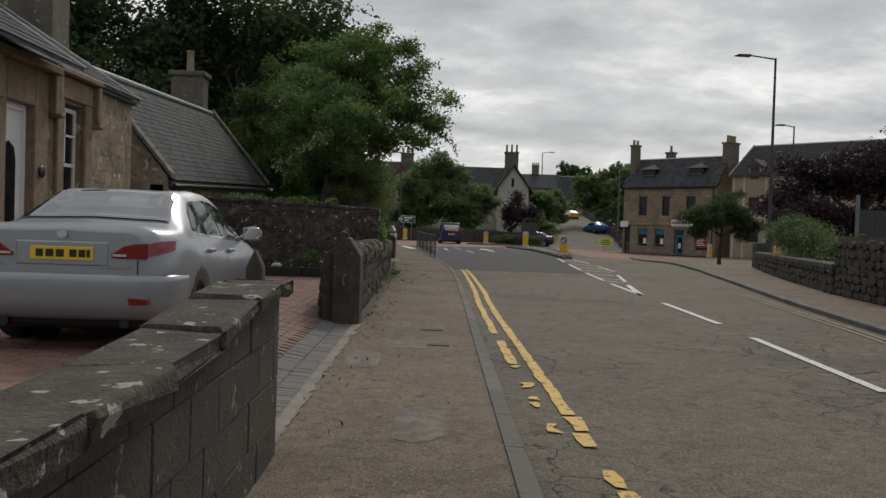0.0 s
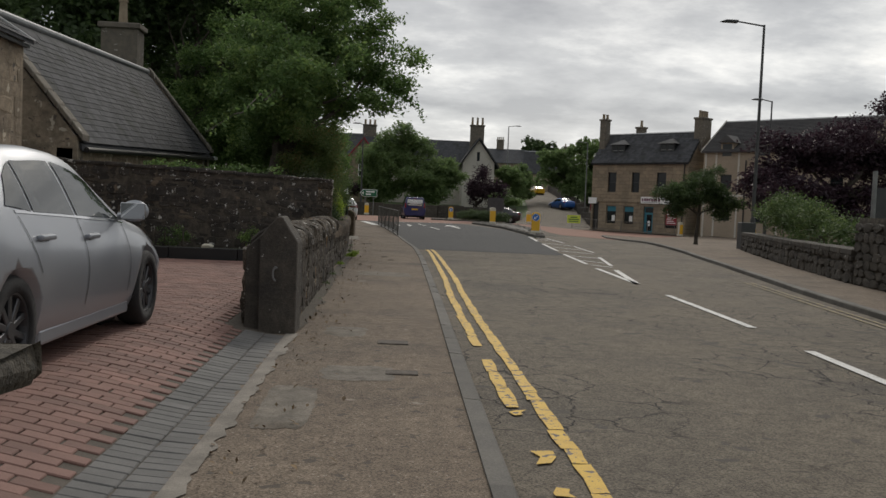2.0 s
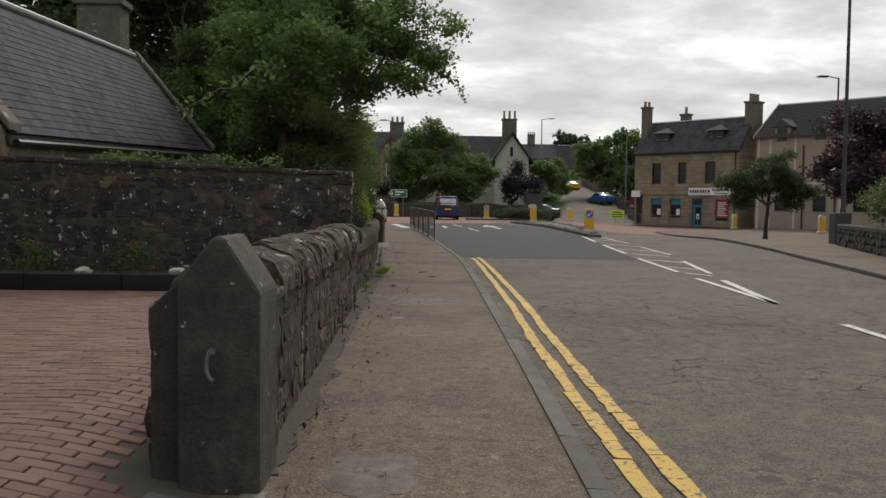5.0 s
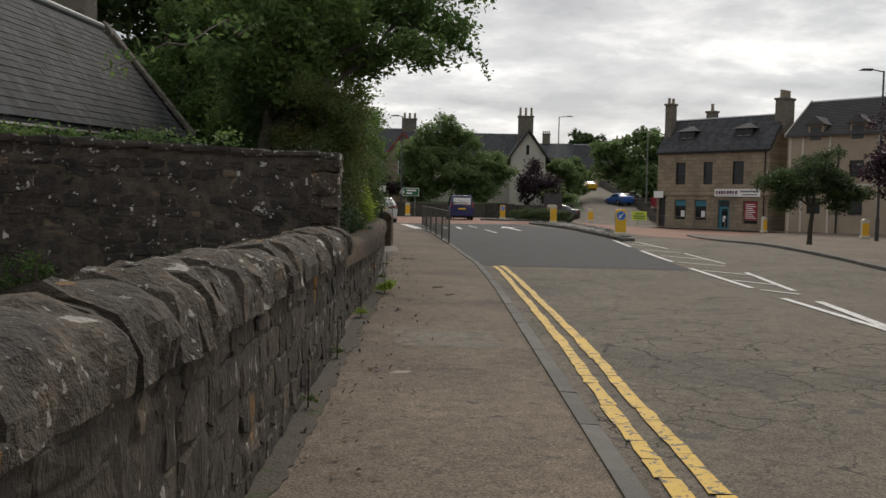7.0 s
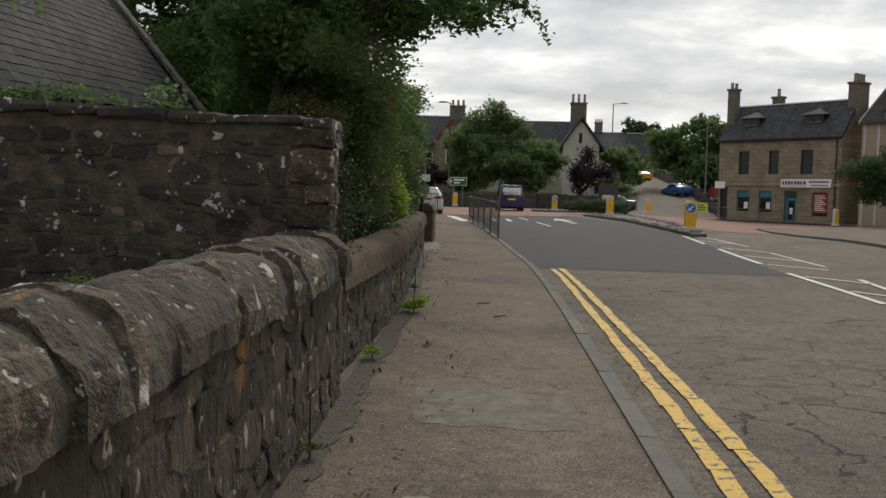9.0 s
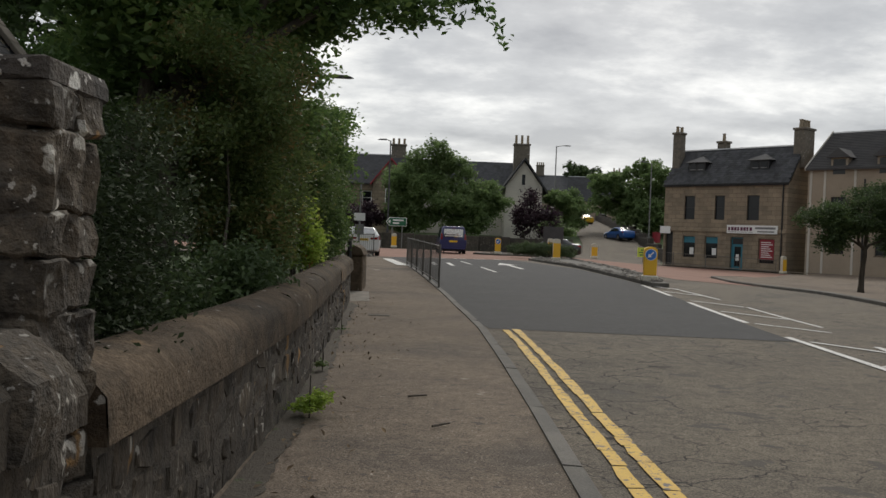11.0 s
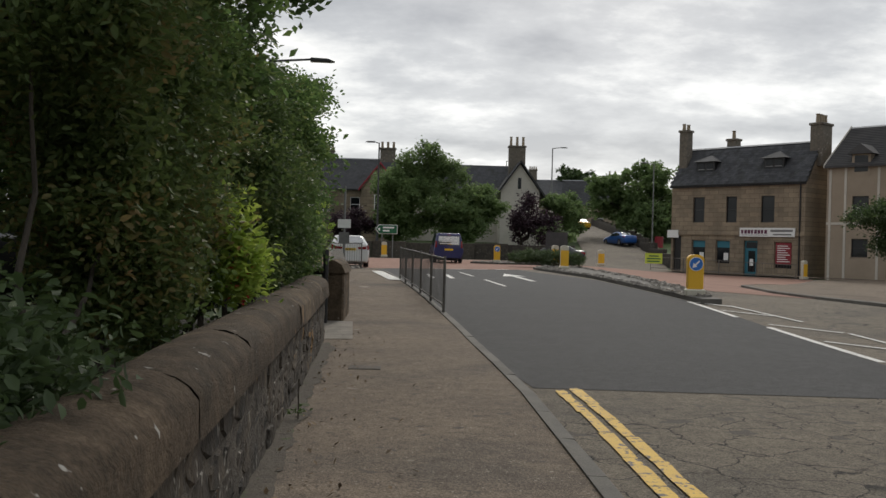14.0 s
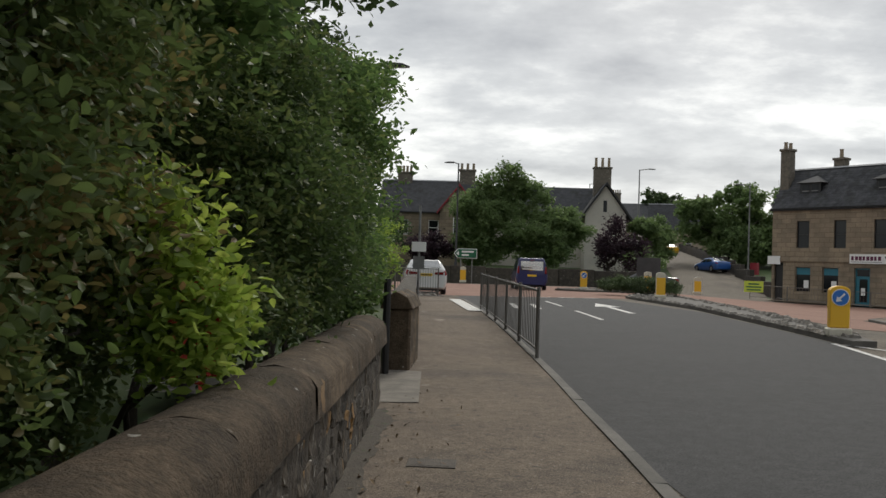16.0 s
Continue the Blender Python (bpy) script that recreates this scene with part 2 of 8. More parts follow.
M["mortar_dark"] = mat("mortar_dark", (0.070, 0.060, 0.048), (0.135, 0.114, 0.090), 9, 0.95, 0.9, 50, mottle=0.25)
M["back_wall"] = mat("back_wall_stone", (0.052, 0.045, 0.040), (0.092, 0.078, 0.066), 4, 0.95, 1.0, 34, grain_dark=0.5, mottle=0.2, c3=(0.035, 0.032, 0.03), spots=[((0.50, 0.49, 0.46), 6.2, 0.685), ((0.42, 0.40, 0.37), 17, 0.70), ((0.16, 0.125, 0.09), 2.6, 0.68)], rand=0.22)
M["cope"] = mat("sandstone_coping", (0.096, 0.072, 0.050), (0.166, 0.123, 0.084), 2.2, 0.92, 0.8, 45, spec=0.2, grain_dark=0.45, mottle=0.32, c3=(0.062, 0.054, 0.044), spots=[((0.42, 0.40, 0.36), 10, 0.745), ((0.20, 0.13, 0.07), 2.3, 0.72)], rand=0.28)
M["block"] = mat("rendered_block", (0.066, 0.056, 0.044), (0.102, 0.088, 0.069), 3.2, 0.93, 0.8, 45, c3=(0.055, 0.049, 0.041), rand=0.10, grain_dark=0.5, spots=[((0.19, 0.17, 0.14), 9, 0.70)])
M["slab"] = mat("coping_slab", (0.070, 0.060, 0.045), (0.112, 0.096, 0.073), 6, 0.93, 1.0, 40, c3=(0.046, 0.041, 0.032), grain_dark=0.42, mottle=0.3, spots=[((0.36, 0.35, 0.31), 8, 0.665), ((0.06, 0.055, 0.045), 12, 0.70)], rand=0.12)
M["house_stone"] = mat("house_rubble", (0.27, 0.21, 0.145), (0.37, 0.30, 0.215), 3.0, 0.9, 0.7, 30, c3=(0.15, 0.12, 0.09), mottle=0.22, spots=[((0.50, 0.44, 0.34), 4.0, 0.67), ((0.10, 0.085, 0.07), 6.0, 0.69)], rand=0.2)
M["gable_harl"] = mat("weathered_gable", (0.225, 0.186, 0.138), (0.32, 0.265, 0.20), 2.2, 0.95, 0.6, 40, c3=(0.10, 0.085, 0.067), mottle=0.25, spots=[((0.42, 0.38, 0.31), 4.5, 0.68), ((0.085, 0.072, 0.06), 5, 0.67)])
M["dressed"] = mat("dressed_sandstone", (0.225, 0.168, 0.112), (0.29, 0.22, 0.15), 2.0, 0.85, 0.3, 80, mottle=0.2, c3=(0.14, 0.108, 0.078))
M["slate"] = mat("slate", (0.058, 0.060, 0.066), (0.088, 0.090, 0.096), 3, 0.85, 0.35, 60, c3=(0.05, 0.052, 0.05), rand=0.22, dist=0.006, spec=0.2)
M["lead"] = mat("lead_flashing", (0.30, 0.31, 0.32), (0.38, 0.39, 0.40), 3, 0.6, 0.2, 50)
M["upvc"] = plain("white_upvc", (0.78, 0.78, 0.78), 0.35)
M["pot"] = mat("chimney_pot", (0.27, 0.215, 0.15), (0.35, 0.285, 0.20), 6, 0.85, 0.3, 60)
M["chim"] = mat("chimney_stone", (0.13, 0.115, 0.095), (0.20, 0.175, 0.14), 4, 0.92, 0.6, 40, spots=[((0.36, 0.34, 0.30), 6, 0.70)])
M["ashlar"] = mat("shop_ashlar", (0.27, 0.215, 0.155), (0.35, 0.285, 0.205), 0.9, 0.9, 0.3, 20, c3=(0.21, 0.17, 0.125), courses=(0.75, 0.34))
M["harl"] = mat("beige_harling", (0.35, 0.285, 0.215), (0.41, 0.335, 0.255), 0.7, 0.95, 0.5, 30)
M["harl_white"] = mat("white_harling", (0.56, 0.53, 0.47), (0.64, 0.60, 0.53), 0.8, 0.95, 0.4, 30)
M["tile"] = mat("concrete_tile", (0.06, 0.058, 0.060), (0.085, 0.082, 0.082), 1.2, 0.8, 0.3, 20)
M["glass"] = plain("window_glass", (0.012, 0.014, 0.016), 0.05, spec=0.3)
M["black"] = plain("black_paint", (0.012, 0.012, 0.013), 0.45)
M["rubber"] = mat("tyre_rubber", (0.018, 0.018, 0.019), (0.028, 0.027, 0.027), 9, 0.85, 0.3, 70)
M["steel"] = mat("galvanised_steel", (0.20, 0.20, 0.20), (0.28, 0.28, 0.275), 4, 0.55, 0.2, 60, metal=0.5)
M["rail_paint"] = mat("guardrail_paint", (0.13, 0.122, 0.11), (0.18, 0.168, 0.15), 5, 0.6, 0.2, 60, metal=0.2)
M["lamp_post"] = mat("lamp_post_paint", (0.045, 0.045, 0.047), (0.065, 0.065, 0.066), 3, 0.55, 0.1, 60)
M["bollard_yellow"] = plain("bollard_yellow", (0.78, 0.44, 0.025), 0.4)
M["bollard_white"] = mat("bollard_white", (0.62, 0.58, 0.47), (0.68, 0.64, 0.53), 4, 0.5, 0.05, 40)
M["blue"] = plain("sign_blue", (0.02, 0.15, 0.50), 0.4)
M["white"] = plain("sign_white", (0.78, 0.78, 0.77), 0.45)
M["green"] = plain("sign_green", (0.01, 0.12, 0.055), 0.4)
M["teal"] = plain("shop_teal", (0.02, 0.16, 0.22), 0.45)
M["red"] = plain("sign_red", (0.26, 0.018, 0.03), 0.5)
M["maroon"] = plain("letter_maroon", (0.10, 0.012, 0.05), 0.5)
M["lime"] = plain("banner_lime", (0.55, 0.66, 0.08), 0.6)
M["earth_dry"] = mat("dry_dirt", (0.075, 0.062, 0.048), (0.11, 0.092, 0.070), 9, 0.95, 0.8, 50, spots=[((0.06, 0.075, 0.03), 5, 0.66)])
M["dead_leaf"] = mat("dead_leaf", (0.10, 0.065, 0.035), (0.22, 0.15, 0.08), 30, 0.85, 0.1, 60, rand=0.4)
M["bark"] = mat("bark", (0.055, 0.045, 0.035), (0.095, 0.08, 0.062), 9, 0.95, 0.8, 40, stretch=(1, 1, 0.25))


def leafmat(name, c1, c2, c3, tr=0.35):
    m = bpy.data.materials.new(name)
    m.use_nodes = True
    n, l = m.node_tree.nodes, m.node_tree.links
    b = n["Principled BSDF"]
    geo = n.new("ShaderNodeNewGeometry")
    r = n.new("ShaderNodeValToRGB")
    e = r.color_ramp.elements
    e.new(0.5)
    for el, (p, c) in zip(e, ((0.0, c1), (0.6, c2), (1.0, c3))):
        el.position, el.color = p, (*c, 1)
    t = n.new("ShaderNodeTexNoise")
    t.inputs["Scale"].default_value = 0.9
    l.new(geo.outputs["Position"], t.inputs["Vector"])
    a = n.new("ShaderNodeMath")
    a.operation = "MULTIPLY_ADD"
    a.inputs[1].default_value = 0.55
    l.new(geo.outputs["Random Per Island"], a.inputs[0])
    s = n.new("ShaderNodeMath")
    s.operation = "MULTIPLY_ADD"
    s.inputs[1].default_value, s.inputs[2].default_value = 1.2, -0.35
    l.new(t.outputs["Fac"], s.inputs[0]), l.new(s.outputs[0], a.inputs[2])
    l.new(a.outputs[0], r.inputs[0])
    l.new(r.outputs[0], b.inputs["Base Color"])
    b.inputs["Roughness"].default_value = 0.55
    b.inputs["Specular IOR Level"].default_value = 0.35
    tn = n.new("ShaderNodeBsdfTranslucent")
    l.new(r.outputs[0], tn.inputs[0])
    ms = n.new("ShaderNodeMixShader")
    ms.inputs[0].default_value = tr
    l.new(b.outputs[0], ms.inputs[1]), l.new(tn.outputs[0], ms.inputs[2])
    l.new(ms.outputs[0], n["Material Output"].inputs[0])
    return m


M["leaf"] = leafmat("leaf_green", (0.055, 0.102, 0.034), (0.125, 0.205, 0.064), (0.27, 0.36, 0.11), 0.5)
M["leaf_verge"] = leafmat("leaf_verge", (0.045, 0.075, 0.028), (0.085, 0.130, 0.045), (0.19, 0.24, 0.08), 0.4)
M["leaf_bright"] = leafmat("leaf_bright", (0.19, 0.29, 0.05), (0.30, 0.42, 0.07), (0.46, 0.54, 0.12), 0.5)
M["leaf_dark"] = leafmat("leaf_dark", (0.038, 0.060, 0.026), (0.066, 0.104, 0.039), (0.115, 0.165, 0.058), 0.42)
M["leaf_tiny"] = leafmat("leaf_tiny", (0.020, 0.030, 0.015), (0.034, 0.050, 0.022), (0.075, 0.095, 0.05), 0.25)
M["leaf_tiny"].node_tree.nodes["Principled BSDF"].inputs["Specular IOR Level"].default_value = 0.12
M["leaf_shrub"] = leafmat("leaf_shrub", (0.048, 0.084, 0.029), (0.102, 0.155, 0.049), (0.19, 0.215, 0.075), 0.48)
M["leaf_red"] = leafmat("leaf_red", (0.058, 0.092, 0.033), (0.125, 0.175, 0.055), (0.25, 0.155, 0.065), 0.5)
# far crowns: distance haze painted in as paler leaf colours
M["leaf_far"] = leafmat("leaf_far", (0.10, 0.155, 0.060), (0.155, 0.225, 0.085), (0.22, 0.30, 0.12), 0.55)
M["leaf_purple"] = leafmat("leaf_purple", (0.030, 0.018, 0.026), (0.050, 0.028, 0.040), (0.085, 0.045, 0.055), 0.35)
M["flower"] = plain("flower_red", (0.5, 0.05, 0.03), 0.6)


# ---- building blocks ----
def mesh_of(bm, name, material, smooth=False):
    me = bpy.data.meshes.new(name)
    bmesh.ops.recalc_face_normals(bm, faces=bm.faces)
    bm.to_mesh(me)
    bm.free()
    for m in (material if isinstance(material, (list, tuple)) else [material]):
        me.materials.append(M[m] if isinstance(m, str) else m)
    if smooth:
        for p in me.polygons:
            p.use_smooth = True
    return me


def part(name, bm, material, parent, label="", smooth=False):
    ob = new(name, mesh_of(bm, name, material, smooth) if isinstance(bm, bmesh.types.BMesh) else bm)
    if parent:
        ob.parent = parent
    if label:
        ob["label"] = label
    return ob


def thing(name, label, category, m=None, group="", kind=""):
    ob = new(name)
    if m:
        ob.matrix_world = m
    return tagged(ob, label, category, group, kind)


def solid(name, bm, material, label, category, kind="", group="", smooth=False):
    return tagged(new(name, mesh_of(bm, name, material, smooth)), label, category, group, kind)


def box(x0, y0, z0, x1, y1, z1, bevel=0.0, bm=None, seg=1):
    bm2 = bmesh.new()
    bmesh.ops.create_cube(bm2, size=1)
    for v in bm2.verts:
        v.co = Vector(((x0 + x1) / 2 + v.co.x * (x1 - x0), (y0 + y1) / 2 + v.co.y * (y1 - y0), (z0 + z1) / 2 + v.co.z * (z1 - z0)))
    if bevel:
        bmesh.ops.bevel(bm2, geom=list(bm2.edges), offset=bevel, segments=seg, affect="EDGES", profile=0.5)
    return join(bm, bm2)


def join(bm, bm2):
    if bm is None:
        return bm2
    me = bpy.data.meshes.new("tmp")
    bm2.to_mesh(me)
    bm2.free()
    bm.from_mesh(me)
    bpy.data.meshes.remove(me)
    return bm


def moved(bm, m):
    bmesh.ops.transform(bm, matrix=m, verts=bm.verts)
    return bm


def tube(p0, p1, r0, r1=None, n=10, bm=None, cap=True):
    p0, p1 = Vector(p0), Vector(p1)
    bm2 = bmesh.new()
    bmesh.ops.create_cone(bm2, cap_ends=cap, segments=n, radius1=r0, radius2=r0 if r1 is None else r1, depth=(p1 - p0).length)
    moved(bm2, Matrix.Translation((p0 + p1) / 2) @ (p1 - p0).to_track_quat("Z", "Y").to_matrix().to_4x4())
    return join(bm, bm2)


def prism(pts, axis, a, b, bevel=0.0, bm=None):
    """A polygon extruded along axis from a to b; pts are the other two coordinates in order."""
    bm2 = bmesh.new()
    put = {"x": lambda p, q, h: (h, p, q), "y": lambda p, q, h: (p, h, q), "z": lambda p, q, h: (p, q, h)}[axis]
    lo = [bm2.verts.new(put(p, q, a)) for p, q in pts]
    hi = [bm2.verts.new(put(p, q, b)) for p, q in pts]
    bm2.faces.new(lo), bm2.faces.new(hi)
    for i in range(len(pts)):
        bm2.faces.new((lo[i], lo[i - 1], hi[i - 1], hi[i]))
    bmesh.ops.recalc_face_normals(bm2, faces=bm2.faces)
    if bevel:
        bmesh.ops.bevel(bm2, geom=list(bm2.edges), offset=bevel, segments=1, affect="EDGES")
    return join(bm, bm2)


def lerp_list(pts, y):
    """Straight runs through (y, x) pairs."""
    for (ya, xa), (yb, xb) in zip(pts, pts[1:]):
        if y <= yb:
            break
    return xa + (xb - xa) * (y - ya) / (yb - ya)


def smooth(a, b, x):
    t = min(max((x - a) / (b - a), 0), 1)
    return t * t * (3 - 2 * t)


def G(x, y):
    """The height of the pavement's level: flat along the walk, a slight rise to the junction, a fall to the shops, a hill beyond."""
    z = 0.16 * smooth(33, 47, y)
    z -= min(0.055 * max(0.0, x - 8), 0.62) * smooth(36, 54, y) * (1 - smooth(100, 130, y))
    z += 0.062 * max(0.0, y - 92) * smooth(90, 112, y)
    return min(z, 9.0)


ROAD = -0.10


def sheet(name, poly, dz, material, label, step=2.0, category="road", kind="structure", parent=None):
    """A flat area of ground: the polygon poly, cut into a net that follows the ground, dz above it."""
    bm = bmesh.new()
    bm.faces.new([bm.verts.new((x, y, 0)) for x, y in poly])
    xs, ys = [p[0] for p in poly], [p[1] for p in poly]
    for lo, hi, no in ((min(xs), max(xs), (1, 0, 0)), (min(ys), max(ys), (0, 1, 0))):
        k = math.ceil(lo / step) * step
        while k < hi:
            g = list(bm.verts) + list(bm.edges) + list(bm.faces)
            bmesh.ops.bisect_plane(bm, geom=g, plane_co=Vector(no) * k, plane_no=no)
            k += step
    for v in bm.verts:
        v.co.z = G(v.co.x, v.co.y) + dz
    bm.normal_update()
    for f in bm.faces:
        if f.normal.z < 0:
            f.normal_flip()
    me = bpy.data.meshes.new(name)
    bm.to_mesh(me)
    bm.free()
    me.materials.append(M[material])
    ob = new(name, me)
    if parent:
        ob.parent = parent
        return ob
    return tagged(ob, label, category, kind=kind)


# ---- ground, road, pavements ----
KERB = [(-30, 0.2), (0, 0.55), (4.5, 0.63), (10.3, 0.71), (16, 0.80), (25, 0.90), (28, 0.90), (31, 0.87), (33, 0.78), (37.2, 0.54), (39.4, 0.38), (52, -0.62), (58, -1.2), (61, -1.9), (63, -3.4), (63.5, -30)]
RKERB = [(-30, 5.2), (0, 5.7), (13.3, 7.0), (20, 8.05), (29, 9.75), (36, 11.0), (45, 12.0), (54, 12.4), (60, 13.6), (66, 16.8), (72, 21.5), (78, 25.0)]


def ground_net(n=56):
    ys = [-60, -40, -20, 0, 15, 30] + [35 + 5 * i for i in range(24)] + [170, 200, 260, 350, 600, 1200]
    xs = [-1200, -500, -200, -100, -60] + [-40 + 5 * i for i in range(18)] + [60, 80, 120, 250, 500, 1200]
    bm = bmesh.new()
    rows = [[bm.verts.new((x, y, G(x, y) - 0.22)) for x in xs] for y in ys]
    for a, b in zip(rows, rows[1:]):
        for i in range(len(xs) - 1):
            bm.faces.new((a[i], a[i + 1], b[i + 1], b[i]))
    return bm


solid("ground", ground_net(), "grass", "rough grass and earth around the street", "ground", "structure")
road_poly = [(x, y) for y, x in KERB if y <= 61] + [(-30, 62), (-30, 87), (12, 92), (16.5, 110), (18.5, 125), (21, 150), (25, 210), (33, 210), (29.5, 150), (27.5, 125), (24.0, 108), (20.5, 94.5), (27.4, 84)] + [(x + 0.1, y) for y, x in reversed(RKERB)]
sheet("road", road_poly, ROAD, "asphalt", "worn grey-brown asphalt carriageway with cracks", 3.0)
dark_poly = [(x + 0.02, y) for y, x in [(31.75, 0.95), (33, 0.80), (37.2, 0.54), (39.4, 0.38), (52, -0.62), (58, -1.2), (61.5, -2.0)]] + [(-1.2, 65.5), (5.0, 67), (5.3, 64), (6.6, 56), (6.5, 44), (6.1, 38), (5.6, 31.4)]
sheet("road_patch", dark_poly, ROAD + 0.005, "asphalt_dark", "newer dark asphalt before the junction", 3.0)
red_poly = [(-25, 63.5), (-1.9, 64.3), (5.0, 67), (10.9, 68), (9.4, 56), (9.2, 50.5), (12.2, 50), (13.4, 60), (16.6, 66), (21.2, 72), (26.2, 79.5), (20.5, 88.5), (12, 90.5), (-25, 85.5)]
sheet("junction_surface", red_poly, ROAD + 0.009, "asphalt_red", "red-brown surfacing across the junction", 3.0)


def strip(pts_l, pts_r, ys, dz0, dz1, material, name, label, category="pavement"):
    bm = bmesh.new()
    a = [bm.verts.new((lerp_list(pts_l, y), y, G(0, y) + dz0)) for y in ys]
    b = [bm.verts.new((lerp_list(pts_r, y), y, G(0, y) + dz1)) for y in ys]
    for i in range(len(ys) - 1):
        bm.faces.new((a[i], b[i], b[i + 1], a[i + 1]))
    return solid(name, bm, material, label, category, "structure")


WALLBASE = [(-30, -0.84), (5.25, -0.84), (5.3, -0.95), (12, -0.95), (20.4, -1.0), (24.7, -0.98), (28.5, -1.14), (33.3, -1.32), (34.8, -1.38), (38.5, -1.45), (62, -3.2), (64, -8)]
KIN = [(y, x - 0.13) for y, x in KERB]
pave_ys = [-30, -15, -5, 0, 4.5, 5.25, 5.3, 8, 10.3, 12, 14, 16, 18, 20.4, 22.5, 24.7, 28.5, 30, 31, 33, 33.3, 34.8, 37.2, 38.5, 39.4, 42, 45, 48, 52, 55, 58, 60]
pavement = strip([(y, x - 0.35) for y, x in WALLBASE], [(y, x + 0.005) for y, x in KIN], pave_ys, 0.0, -0.012, "pavement", "pavement", "worn brown-grey tarmac footway with pale flecks")


def worn_patch(x0, y0, x1, y1, seed):
    """A thin repair or worn spot with a ragged outline."""
    n = 40
    bm = bmesh.new()
    cx, cy = (x0 + x1) / 2, (y0 + y1) / 2
    vs = []
    for k in range(n):
        a = 2 * math.pi * k / n
        c, q = math.cos(a), math.sin(a)
        f = 1.0 / max(abs(c), abs(q)) ** 0.7 * (1 + 0.22 * noise.noise(Vector((c * 1.6, q * 1.6, seed))) + 0.12 * noise.noise(Vector((c * 6, q * 6, seed))))
        vs.append(bm.verts.new((cx + c * f * (x1 - x0) / 2, cy + q * f * (y1 - y0) / 2, 0.0)))
    for v in vs:
        v.co.z = 0.0025 - 0.012 * (v.co.x + 1.3) / 1.9
    bm.faces.new(vs)
    return solid("footway_patch", bm, "pavement_grey", "pale worn repair in the tarmac footway", "pavement patch", "structure")


for a in ((-0.80, 8.4, -0.45, 9.6), (-0.5, 9.9, 0.1, 10.5), (-0.62, 12.1, -0.2, 12.8), (-0.55, 19.7, 0.45, 20.7), (-0.2, 5.6, 0.2, 6.6)):
    worn_patch(*a, a[1])
# the corner of the footway, with a rough stone bed
corner = sheet("pavement_corner", [(-1.35, 60), (-2.0, 61), (-3.5, 63), (-25, 63.4), (-25, 58.5), (-3.0, 58.5), (-2.6, 60)], 0.0, "pavement", "tarmac footway at the street corner", 3.0, "pavement")

# footway and verge across the road
rp = [(x + 0.13, y) for y, x in RKERB]
right_pave = sheet("pavement_far", rp + [(27.8, 79), (24, 71.5), (20, 66), (18, 58), (17.2, 46), (14.3, 38), (11.8, 28), (10.2, 20), (9.4, 13), (8.6, 0), (8.2, -30)], 0.0, "pavement", "tarmac footway on the far side of the road", 3.0, "pavement")
sheet("yard", [(18, 58), (20, 66), (24, 71.5), (27.8, 79), (27.0, 84.2), (30, 83), (45, 70), (60, 50), (40, 40), (18, 46)], -0.01, "pavement", "grey tarmac yard before the flats", 4.0, "pavement")
sheet("shop_footway", [(26.6, 81.5), (27.3, 84.9), (20.2, 93.4), (19.0, 91.5)], 0.02, "pavement", "footway in front of the shop", 3.0, "pavement")


def kerbstones(pts, side, y0, y1, name, label, n_obj):
    th = thing(name, label, "kerb", kind="structure")
    # arc length along the line
    poly = [Vector((x, y, 0)) for y, x in pts if y0 <= y <= y1]
    s, k = 0.0, 0
    run = []
    for a, b in zip(poly, poly[1:]):
        d = (b - a).length
        n = max(1, round(d / 0.9))
        for i in range(n):
            run.append((a + (b - a) * (i / n), a + (b - a) * ((i + 1) / n)))
    rest = None
    for k, (a, b) in enumerate(run):
        d = b - a
        nrm = Vector((-d.y, d.x, 0)).normalized() * side
        bm = bmesh.new()
        g = 0.004
        u = d.normalized()
        L = d.length - 2 * g
        prof = [(0, -0.2), (0, -0.018), (0.016, -0.002), (0.13, 0.004), (0.13, -0.2)]
        ends = []
        for e in (0, 1):
            base = a + u * (g + e * L)
            ends.append([bm.verts.new(base + nrm * p + Vector((0, 0, q + G(base.x, base.y) + random.uniform(-0.004, 0.004)))) for p, q in prof])
        for i in range(len(prof)):
            bm.faces.new((ends[0][i - 1], ends[0][i], ends[1][i], ends[1][i - 1]))
        bm.faces.new(ends[0]), bm.faces.new(list(reversed(ends[1])))
        if k < n_obj:
            part("kerbstone", bm, "kerb", th)
        else:
            rest = join(rest, bm)
    if rest:
        r = part("kerbstone_run", rest, "kerb", th)
        r["kind"] = "stuff"


kerbstones([(y, x) for y, x in KERB if y < 63.2], 1, -5, 63.1, "kerb", "grey concrete kerb along the footway", 90)
kerbstones(RKERB, -1, 0, 80, "kerb_far", "grey concrete kerb across the road", 0)


# ---- road markings ----
def ribbon(pts, w, dz=0.012, bm=None):
    bm = bm or bmesh.new()
    P = []
    for (xa, ya), (xb, yb) in zip(pts, pts[1:]):
        n = max(1, int(math.hypot(xb - xa, yb - ya) / 1.0))
        P += [(xa + (xb - xa) * i / n, ya + (yb - ya) * i / n) for i in range(n)]
    P.append(pts[-1])
    L, R = [], []
    for i, (x, y) in enumerate(P):
        a, b = P[max(i - 1, 0)], P[min(i + 1, len(P) - 1)]
        d = Vector((b[0] - a[0], b[1] - a[1])).normalized()
        L.append(bm.verts.new((x - d.y * w / 2, y + d.x * w / 2, G(x, y) + ROAD + dz)))
        R.append(bm.verts.new((x + d.y * w / 2, y - d.x * w / 2, G(x, y) + ROAD + dz)))
    for i in range(len(P) - 1):
        bm.faces.new((L[i], R[i], R[i + 1], L[i + 1]))
    return bm


